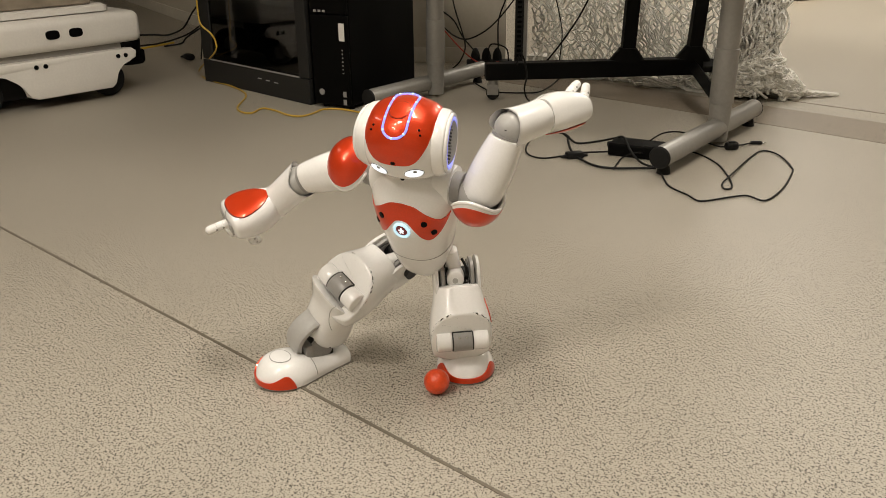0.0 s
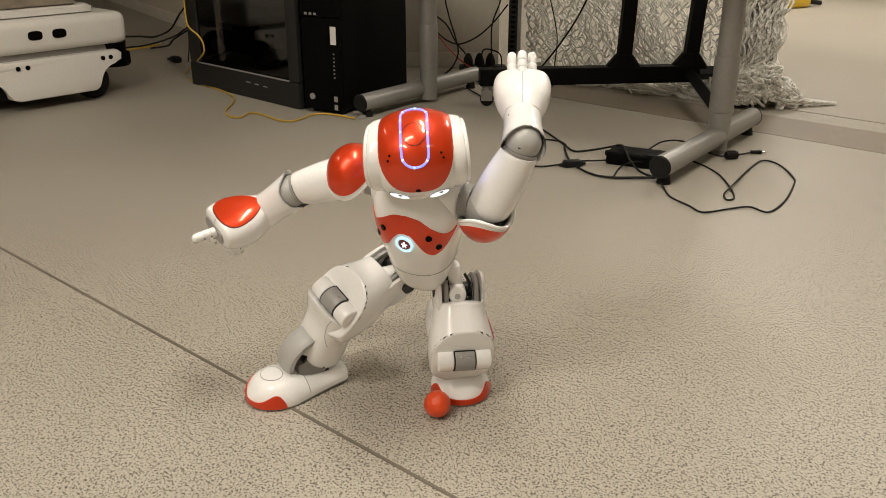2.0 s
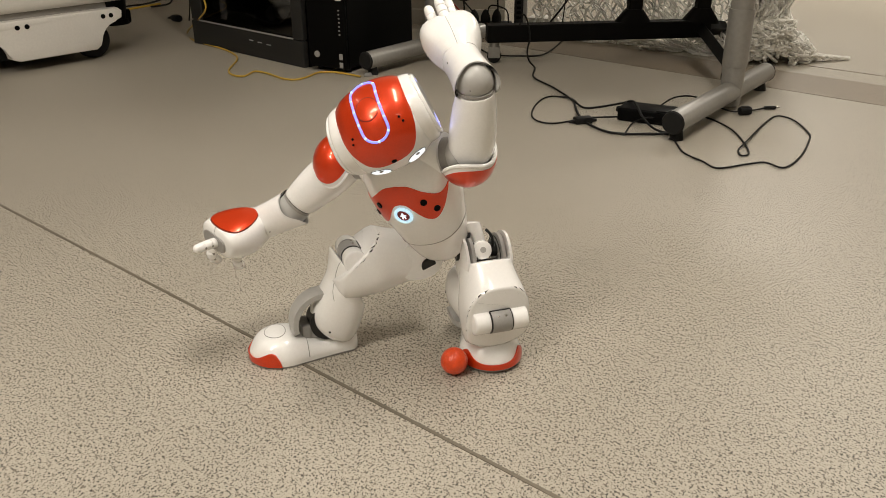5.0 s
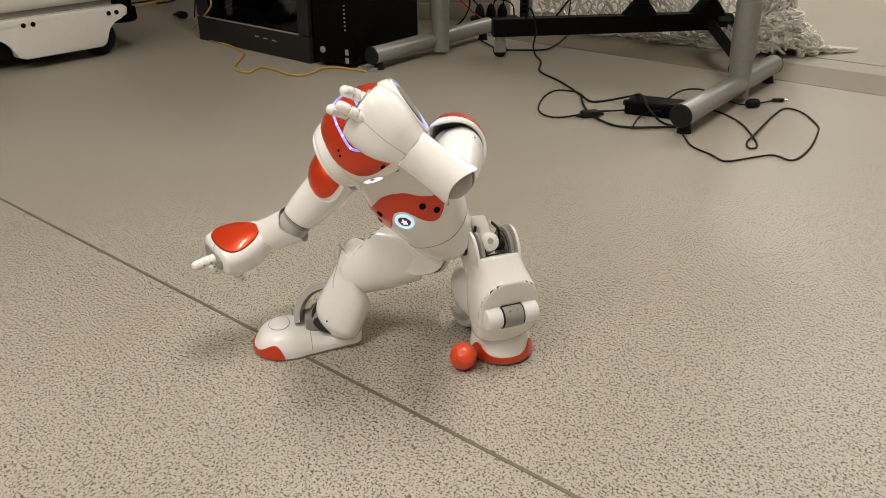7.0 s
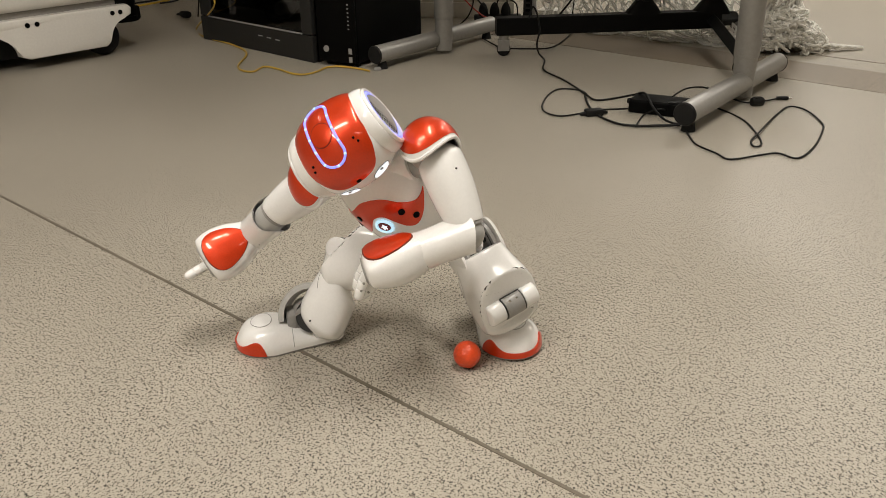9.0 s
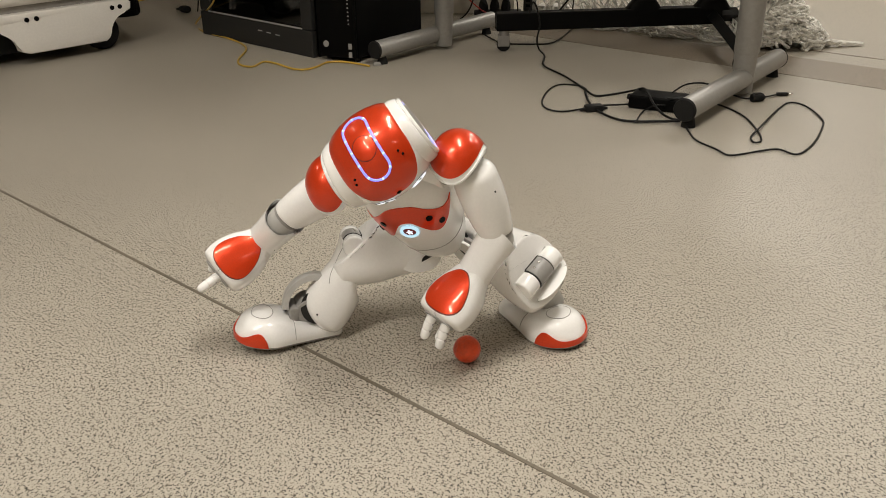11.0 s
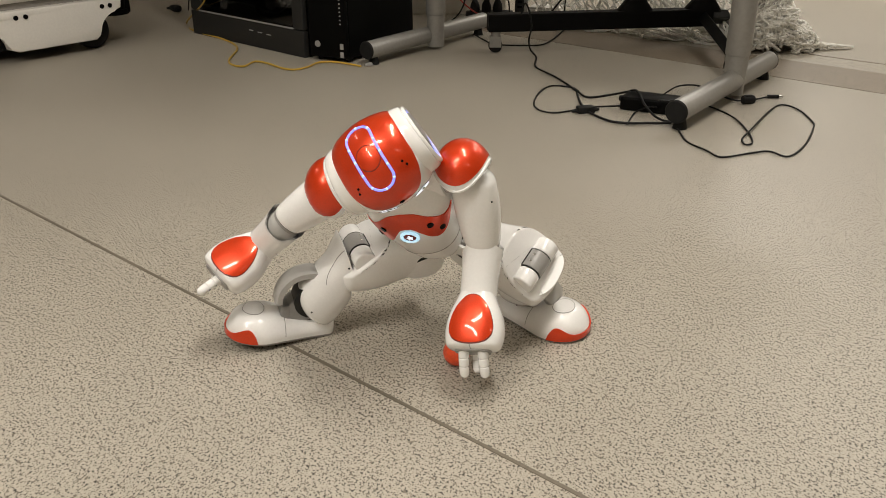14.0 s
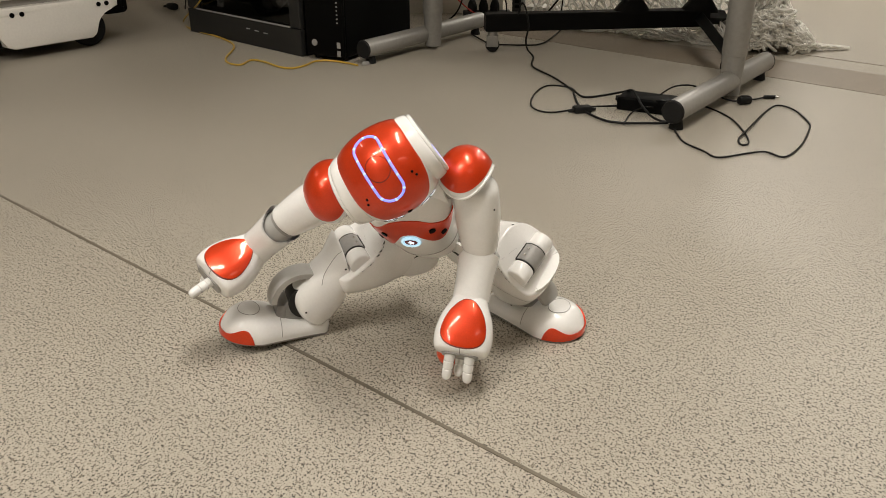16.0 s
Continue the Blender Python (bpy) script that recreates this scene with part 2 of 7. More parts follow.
def plate(f, nu=20, nv=20, thick=0.002, closed=False, bm=None):
    """A thin curved plate with edges: f(u, v, out) over 0..1; out shifts it off its surface. closed: v goes round."""
    own = bmesh.new()
    lay = []
    for out in (thick, -thick * 0.6):
        lay.append([[own.verts.new(f(i / nu, j / nv, out)) for j in range(nv + (0 if closed else 1))] for i in range(nu + 1)])
    n = nv if closed else nv + 1
    for g, flip in zip(lay, (False, True)):
        for i in range(nu):
            for j in range(nv):
                q = (g[i][j], g[i + 1][j], g[i + 1][(j + 1) % n], g[i][(j + 1) % n])
                own.faces.new(q[::-1] if flip else q)
    rim = []
    if closed:
        rim = [((nu, j), (nu, (j + 1) % n)) for j in range(nv)]
    else:
        rim += [((0, j), (0, j + 1)) for j in range(nv)] + [((nu, j), (nu, j + 1)) for j in range(nv)]
        rim += [((i, 0), (i + 1, 0)) for i in range(nu)] + [((i, nv), (i + 1, nv)) for i in range(nu)]
    for a, b in rim:
        own.faces.new((lay[0][a[0]][a[1]], lay[0][b[0]][b[1]], lay[1][b[0]][b[1]], lay[1][a[0]][a[1]]))
    bmesh.ops.remove_doubles(own, verts=own.verts, dist=1e-6)
    return join(own, bm)

def loop_tube(points, r, seg=10, closed=True, bm=None):
    """A round cord through points."""
    own = bmesh.new()
    n = len(points)
    rings = []
    up = Vector((0.13, 0.21, 0.97)).normalized()
    for i, p in enumerate(points):
        p = Vector(p)
        a = Vector(points[(i - 1) % n] if closed or i else points[0])
        b = Vector(points[(i + 1) % n] if closed or i < n - 1 else points[-1])
        d = (b - a).normalized()
        x = d.cross(up)
        x = x.normalized() if x.length > 1e-4 else Vector((1, 0, 0))
        y = d.cross(x).normalized()
        rings.append([own.verts.new(p + r * (math.cos(t) * x + math.sin(t) * y)) for t in (2 * math.pi * k / seg for k in range(seg))])
    for i in range(n if closed else n - 1):
        a, b = rings[i], rings[(i + 1) % n]
        for k in range(seg):
            own.faces.new((a[k], a[(k + 1) % seg], b[(k + 1) % seg], b[k]))
    if not closed:
        own.faces.new(rings[0])
        own.faces.new(rings[-1])
    return join(own, bm)

def smooth_path(pts, steps=7):
    out = []
    for i in range(len(pts) - 1):
        p = [Vector(pts[max(0, min(len(pts) - 1, i + k))]) for k in (-1, 0, 1, 2)]
        for s in range(steps):
            t = s / steps
            out.append(0.5 * (2 * p[1] + (p[2] - p[0]) * t + (2 * p[0] - 5 * p[1] + 4 * p[2] - p[3]) * t * t + (3 * p[1] - p[0] - 3 * p[2] + p[3]) * t**3))
    return out + [Vector(pts[-1])]

def cable(name, pts, r, material, label, category="cable"):
    return tagged(part(name, loop_tube(smooth_path(pts), r, 8, False), material), label, category)

# ---- the room ----
def structure(name, bm, material, label="", smooth=False):
    return tagged(part(name, bm, material, None, label, smooth=smooth), kind="structure")

structure("floor", box(-6, 7, -4.5, 10, -0.1, 0), FLOOR, "grey-beige flecked vinyl floor with dark flecks")
structure("ceiling", box(-6, 7, -4.5, 10, CEILING, CEILING + 0.1), CEIL, "pale ceiling")

def wall_between(name, a, b, height=CEILING, thick=0.12):
    a, b = Vector((*a, 0)), Vector((*b, 0))
    d = b - a
    ob = structure(name, box(0, d.length, 0, thick, 0, height), WALL, "plain beige painted wall")
    ob.matrix_basis = Matrix.Translation(a) @ Matrix.Rotation(math.atan2(d.y, d.x), 4, "Z")
    sk = structure("baseboard", box(0, d.length, -0.012, -0.0005, 0, 0.07, 0.003), SKIRT, "pale skirting board")
    sk.matrix_basis = ob.matrix_basis.copy()
    return ob

wall_between("wall_west", (-3.95, 7.35), (-0.78, 3.02))
wall_between("wall_north", (-0.78, 3.02), (0.26, 2.99))
wall_between("wall_far", (-6, 9.5), (7, 9.5))
wall_between("wall_left", (-5.5, -4.4), (-5.5, 9.6))
wall_between("wall_right", (6.6, 9.6), (6.6, -4.4))
wall_between("wall_back", (7, -4.2), (-6, -4.2))

def strip_on_floor(name, a, b, width, height, material, label):
    a, b = Vector((*a, 0)), Vector((*b, 0))
    d = b - a
    ob = structure(name, box(0, d.length, -width / 2, width / 2, -0.004, height), material, label)
    ob.matrix_basis = Matrix.Translation(a) @ Matrix.Rotation(math.atan2(d.y, d.x), 4, "Z")
    return ob

# weld seams between the floor sheets
strip_on_floor("floor_seam", (-4.2, 3.209), (3.3, -2.562), 0.0055, 0.0012, SEAM, "dark weld seam in the vinyl floor")
strip_on_floor("floor_strip", (0.1, 2.802), (5.36, -1.36), 0.27, 0.0012, FLOOR2, "browner band of flecked floor covering")
strip_on_floor("floor_seam", (0.55, 2.79), (5.5, -1.05), 0.003, 0.0014, FLOOR2, "dark joint in the floor")

# ---- ceiling lamps ----
def ceiling_lamp(at):
    lamp = empty("ceiling_lamp", at, "unseen long white ceiling lamp with a glowing diffuser", "lamp", "ceiling lamps")
    part("housing", box(-0.6, 0.6, -0.12, 0.12, -0.06, 0, 0.008), SKIRT, lamp)
    part("diffuser", box(-0.57, 0.57, -0.045, 0.045, -0.072, -0.058, 0.004), TUBE, lamp, "glowing diffuser")
    return lamp

first = ceiling_lamp(pose(LAMPS[0][0], LAMPS[0][1], CEILING, 0, 0, LAMPS[0][2]))
# The added brightening lamps get the same housing as the rest.
for lx, ly, lr, power in LAMPS[1:]:
    copy_thing(first, pose(lx, ly, CEILING, 0, 0, lr))

# ---- rack cabinet ----
def rack_cabinet():
    a, b = Vector((-1.055, 2.525, 0)), Vector((-0.492, 2.062, 0))
    wide = (b - a).length
    th = math.atan2((b - a).y, (b - a).x)
    rack = empty("rack_cabinet", Matrix.Translation(a) @ Matrix.Rotation(th, 4, "Z"), "anthracite steel equipment cabinet with a tinted glass door", "cabinet")
    high, deep = 1.0, 0.55
    carc = box(0, 0.02, 0.02, deep, 0, high)
    for q in ((wide - 0.02, wide, 0.02, deep, 0, high), (0.02, wide - 0.02, deep - 0.02, deep, 0, high), (0.02, wide - 0.02, 0.02, deep - 0.02, 0, 0.1), (0.02, wide - 0.02, 0.02, deep - 0.02, high - 0.05, high)):
        box(*q, bm=carc)
    part("carcass", carc, BLACK, rack, smooth=False)
    door = part("door", box(0, 0.075, -0.004, 0.018, 0.1, high, 0.003), RACKGREY, rack, "steel door frame", smooth=False)
    for q in ((wide - 0.06, wide, -0.004, 0.018, 0.1, high), (0.075, wide - 0.06, -0.004, 0.018, high - 0.06, high)):
        part("stile", box(*q, 0.003), RACKGREY, door, smooth=False)
    part("edge_strip", box(0.06, wide - 0.055, -0.0075, -0.0045, 0.098, 0.104, 0.001), SILVER, door, "thin silver strip", smooth=False)
    part("door_glass", box(0.075, wide - 0.06, 0.004, 0.008, 0.104, high - 0.06), GLASS, door, "dark tinted glass", smooth=False).visible_shadow = False
    base = part("plinth", box(0, wide, -0.006, 0.018, 0.0, 0.097, 0.003), RACKGREY, rack, smooth=False)
    for k in range(3):
        part("slot", box(0.40 + k * 0.055, 0.425 + k * 0.055, -0.0085, -0.0055, 0.062 - 0.002 * k, 0.065 - 0.002 * k), SILVER, base, "small pale mark", smooth=False)
    for z, d in ((0.2, 0.02), (0.33, 0.03), (0.5, 0.02)):
        part("equipment", box(0.24, wide - 0.09, 0.12 + d, 0.4, z, z + 0.08, 0.004), CASE, rack, "black equipment unit", smooth=False)
    part("rail", box(0.09, 0.11, 0.08, 0.1, 0.1, high - 0.05), GREY, rack, smooth=False)
    part("rail", box(wide - 0.11, wide - 0.09, 0.08, 0.1, 0.1, high - 0.05), GREY, rack, smooth=False)
    pts = [(0.2, 0.1, 0.25), (0.27, 0.07, 0.16), (0.38, 0.06, 0.135), (0.5, 0.07, 0.13), (0.58, 0.09, 0.2)]
    part("inner_cable", loop_tube(smooth_path(pts), 0.002, 8, False), RACKGREY, rack, "grey cable inside")
    return rack

rack_cabinet()

def computer_tower():
    a, b = Vector((-0.47, 2.035, 0)), Vector((-0.322, 1.965, 0))
    wide = (b - a).length
    th = math.atan2((b - a).y, (b - a).x)
    pc = empty("computer_tower", Matrix.Translation(a) @ Matrix.Rotation(th, 4, "Z"), "black tower computer beside the rack cabinet", "computer")
    part("case", box(0, wide, 0.014, 0.47, 0.014, 0.45, 0.004), CASE, pc, smooth=False)
    part("front_panel", box(0.001, wide - 0.001, 0, 0.0135, 0.016, 0.345, 0.003), CASE, pc, smooth=False)
    bay = part("drive_bay", box(0.001, wide - 0.001, 0, 0.0135, 0.349, 0.449, 0.003), CASE, pc, smooth=False)
    for k in range(3):
        part("indicator", box(0.02 + 0.02 * k, 0.031 + 0.02 * k, -0.002, 0.001, 0.354, 0.362), GREY, bay, smooth=False)
    part("label", box(wide - 0.036, wide - 0.012, -0.002, 0.001, 0.255, 0.318), LABEL, pc, "white paper sticker", smooth=False)
    for k in range(7):
        part("port", box(wide - 0.028, wide - 0.022, -0.001, 0.001, 0.22 - 0.014 * k, 0.224 - 0.014 * k), GREY, pc, smooth=False)
    for z in (0.02, 0.05):
        part("sticker", box(wide - 0.03, wide - 0.016, -0.002, 0.001, z, z + 0.02), GREY, pc, "pale sticker", smooth=False)
    part("badge", tube((0.037, 0.001, 0.062), (0.037, -0.003, 0.062), 0.0115, seg=28), GREY, pc, "round silver maker's badge")
    for x in (0.02, wide - 0.02):
        for y in (0.04, 0.43):
            part("rubber_foot", tube((x, y, 0), (x, y, 0.0145), 0.011), RUBBER, pc)
    return pc

computer_tower()

# ---- table with round steel T-legs ----
def steel_leg(table, near, far, col, height):
    near, far = Vector((*near, 0.054)), Vector((*far, 0.054))
    d = (far - near).normalized()
    leg = part("foot_tube", tube(near, far, 0.031, seg=28), STEEL, table, "grey round foot tube")
    for e, s in ((near, -1), (far, 1)):
        part("end_cap", tube(e, e + d * s * 0.006, 0.0325, 0.029, seg=28), RUBBER, leg, "black plastic end cap")
        g = e - d * s * 0.035
        part("glide", tube((g.x, g.y, 0), (g.x, g.y, 0.03), 0.02, 0.014, seg=20), RUBBER, leg, "black levelling glide")
    c = Vector((*col, 0))
    part("sleeve", tube(c + Vector((0, 0, 0.012)), c + Vector((0, 0, 0.13)), 0.031, 0.034, seg=32), STEEL, table)
    post = part("column", tube(c + Vector((0, 0, 0.13)), c + Vector((0, 0, 0.3)), 0.037, seg=32, bevel=0.002), STEEL, table, "grey round steel column")
    part("collar", tube(c + Vector((0, 0, 0.297)), c + Vector((0, 0, height)), 0.0335, seg=32), STEEL, post)
    return leg

def work_table():
    t = empty("work_table", pose(0.45, 1.9, 0), "table on grey round steel T-legs with sprawling feet", "table")
    back = Matrix.Translation((-0.45, -1.9, 0))
    o = []
    o.append(steel_leg(t, (0.68 - 0.45, 1.198 - 1.9), (1.105 - 0.45, 1.815 - 1.9), (0.925 - 0.45, 1.555 - 1.9), 0.72))
    o.append(steel_leg(t, (-0.25 - 0.45, 1.945 - 1.9), (0.157 - 0.45, 2.535 - 1.9), (-0.022 - 0.45, 2.23 - 1.9), 0.72))
    top = part("tabletop", box(-0.78, 0.78, -0.48, 0.24, 0.72, 0.745, 0.004), TABLE, t, "pale tabletop")
    top.matrix_basis = pose(0, 0, 0, 0, 0, math.degrees(math.atan2(-0.675, 0.947)))
    return t

work_table()

# ---- black wheeled stand behind the table ----
def wheeled_stand():
    s = empty("wheeled_stand", pose(0.6, 2.24, 0), "black steel wheeled stand with two uprights", "stand")
    ang = math.degrees(math.atan2(0.13, 0.82))
    beam = part("base_beam", box(-0.43, 0.43, -0.028, 0.028, 0.078, 0.142, 0.004), BLACK, s, smooth=False)
    beam.matrix_basis = pose(0, 0, 0, 0, 0, ang)
    m = beam.matrix_basis
    for x, lean in ((0.13, 1.6), (0.395, 3.0)):
        p = m @ Vector((x, 0, 0.142))
        up = part("upright", box(-0.026, 0.026, -0.02, 0.02, 0, 0.62, 0.004), BLACK, s, smooth=False)
        up.matrix_basis = Matrix.Translation(p) @ pose(0, 0, 0, 0, lean, ang)
        part("bracket", shell(body_of("z", [(-0.01, 0, 0, 0.075, 0.03), (0.01, 0, 0, 0.06, 0.028), (0.045, 0, 0, 0.032, 0.024)], 3.5), 8, 28), BLACK, up, "cast foot bracket")
    hub = m @ Vector((0.40, 0, 0.11))
    end = Vector((1.0 - 0.6, 1.86 - 2.24, 0.06))
    arm = part("diagonal_arm", tube(hub, end, 0.027, 0.024, seg=4), BLACK, s, smooth=False)
    far = m @ Vector((0.40, 0, 0.11)) + Vector((0.12, 0.12, -0.02))
    part("diagonal_arm", tube(hub, far, 0.03, 0.026, seg=4), BLACK, s, smooth=False)
    for p in (m @ Vector((-0.40, 0.0, 0)), Vector((end.x, end.y, 0)), Vector((far.x, far.y, 0))):
        c = part("castor", tube((p.x, p.y, 0.045), (p.x, p.y, 0.08), 0.016, 0.02), STEEL, s, "steel swivel castor")
        for k in (-1, 1):
            part("fork", box(p.x - 0.022, p.x + 0.022, p.y + k * 0.016 - 0.0015, p.y + k * 0.016 + 0.0015, 0.02, 0.06, 0.001), STEEL, c, smooth=False)
        part("wheel", tube((p.x, p.y - 0.012, 0.026), (p.x, p.y + 0.012, 0.026), 0.026, seg=28, bevel=0.004), RUBBER, c, "black castor wheel")
    return s

wheeled_stand()

# ---- slotted post and power strip by the wall ----
def slotted_post():
    p = empty("slotted_post", pose(0.33, 2.93, 0, 0, 0, -8), "grey slotted steel rack post", "post")
    part("profile", box(-0.028, 0.012, -0.02, 0.02, 0, 0.9, 0.002), RACKGREY, p, smooth=False)
    part("profile", box(0.013, 0.03, -0.022, 0.02, 0, 0.9, 0.002), STEEL, p, smooth=False)
    for k in range(26):
        part("slot", box(-0.016, 0.004, -0.0235, -0.019, 0.04 + 0.022 * k, 0.052 + 0.022 * k), CASE, p, smooth=False)
    return p

slotted_post()
pw = empty("power_strip", pose(0.19, 2.80, 0, 0, 0, 4), "black power strip with plugs by the wall", "power strip")
part("body", box(-0.11, 0.1, -0.03, 0.03, 0, 0.045, 0.006), RUBBER, pw)
for x in (-0.07, -0.02, 0.03):
    q = part("plug", shell(body_of("z", [(0.04, 0, 0, 0.021, 0.02), (0.07, 0, 0, 0.02, 0.018), (0.1, 0, 0, 0.008, 0.008)], 3, 0, 0.01), 10, 16), RUBBER, pw, "black moulded plug")
    q.matrix_basis = pose(x, 0, 0, 0, 0, 0)
wb = empty("junction_box", pose(0.44, 2.86, 0, 0, 0, -20), "low white plastic box on the floor", "box")
part("body", box(-0.07, 0.07, -0.045, 0.045, 0, 0.05, 0.012), LABEL, wb)
part("lid", box(-0.072, 0.072, -0.047, 0.047, 0.051, 0.058, 0.003), LABEL, wb)

# ---- mobile transport robot ----
def transport_vehicle():
    o, q = Vector((-1.235, 2.275, 0)), math.degrees(math.atan2(0.777, 0.63))
    v = empty("transport_vehicle", Matrix.Translation(o) @ pose(0, 0, 0, 0, 0, q), "cream-white wheeled transport vehicle with a low chassis", "vehicle")
    up = box(-0.86, 0.03, 0, 0.58, 0.208, 0.33, 0.032, 4)
    hullpart = part("upper_body", up, AGVWHITE, v)
    part("deck", box(-0.82, -0.07, 0.05, 0.53, 0.325, 0.365, 0.03, 4), AGVWHITE, v)
    part("load_board", box(-0.8, -0.14, 0.06, 0.5, 0.366, 0.43, 0.004), WOOD, v, "brown wooden board on the deck", smooth=False)
    part("grey_band", box(-0.84, -0.05, 0.035, 0.545, 0.165, 0.212, 0.006), AGVGREY, v, "grey recessed band")
    part("underbody", box(-0.84, -0.14, 0.09, 0.49, 0.035, 0.17, 0.01), RUBBER, v, "black underbody")
    for x in (-0.335, -0.245):
        part("sensor_eye", shell(body_of("y", [(-0.003, x, 0.272, 0.026, 0.0165), (0.004, x, 0.272, 0.026, 0.0165)], 3.2), 4, 28), CASE, hullpart, "black oval sensor window")
    # side skirt with wheel arches
    own = bmesh.new()
    outline = []
    outline += [(-0.84, 0.185), (-0.84, 0.15), (-0.64, 0.15)]
    for k in range(9):
        a = math.radians(100 - 100 * k / 8)
        outline.append((-0.60 + 0.14 * math.cos(a), 0.055 + 0.095 * math.sin(a)))
    outline += [(-0.43, 0.043), (-0.135, 0.043), (-0.118, 0.055)]
    for k in range(9):
        a = math.radians(180 - 90 * k / 8)
        outline.append((-0.03 + 0.088 * math.cos(a), 0.06 + 0.085 * math.sin(a)))
    outline = [(x - 0.0 if x < -0.2 else x, z) for x, z in outline]
    outline += [(-0.018, 0.15), (-0.014, 0.175), (-0.03, 0.188)]
    front = [own.verts.new((x, -0.008, z)) for x, z in outline]
    rear = [own.verts.new((x, 0.03, z)) for x, z in outline]
    own.faces.new(front)
    own.faces.new(rear[::-1])
    for i in range(len(outline)):
        j = (i + 1) % len(outline)
        own.faces.new((front[i], front[j], rear[j], rear[i]))
    bmesh.ops.bevel(own, geom=[e for e in own.edges if abs(e.verts[0].co.y - e.verts[1].co.y) < 1e-6 and e.verts[0].co.y < 0], offset=0.005, segments=2, profile=0.5, affect="EDGES")
    skirt = part("side_skirt", own, AGVWHITE, v, "cream side skirt with wheel arches", angle=50)
    for x in (-0.42, -0.385, -0.095, -0.063):
        part("screw", tube((x, -0.011, 0.163), (x, 0.0, 0.163), 0.0085, seg=18), CASE, skirt, "black screw cap")
    for x, y in ((-0.115, 0.075), (-0.115, 0.5), (-0.6, 0.075), (-0.6, 0.5)):
        wh = part("wheel", tube((x, y - 0.02, 0.068), (x, y + 0.02, 0.068), 0.068, seg=36, bevel=0.008), RUBBER, v, "black rubber wheel")
        part("hub", tube((x, y - 0.023, 0.068), (x, y + 0.023, 0.068), 0.034, seg=28, bevel=0.003), GREY, wh)
    sc = part("laser_scanner", tube((-0.01, 0.08, 0.115), (-0.01, 0.08, 0.135), 0.062, 0.058, seg=32), CASE, v, "black laser scanner")
    part("scanner_head", tube((-0.015, 0.08, 0.135), (-0.015, 0.08, 0.209), 0.055, 0.062, seg=32), CASE, sc)
    part("scanner_mount", box(-0.08, 0.05, 0.04, 0.12, 0.115, 0.17, 0.01), CASE, sc)
    return v

transport_vehicle()

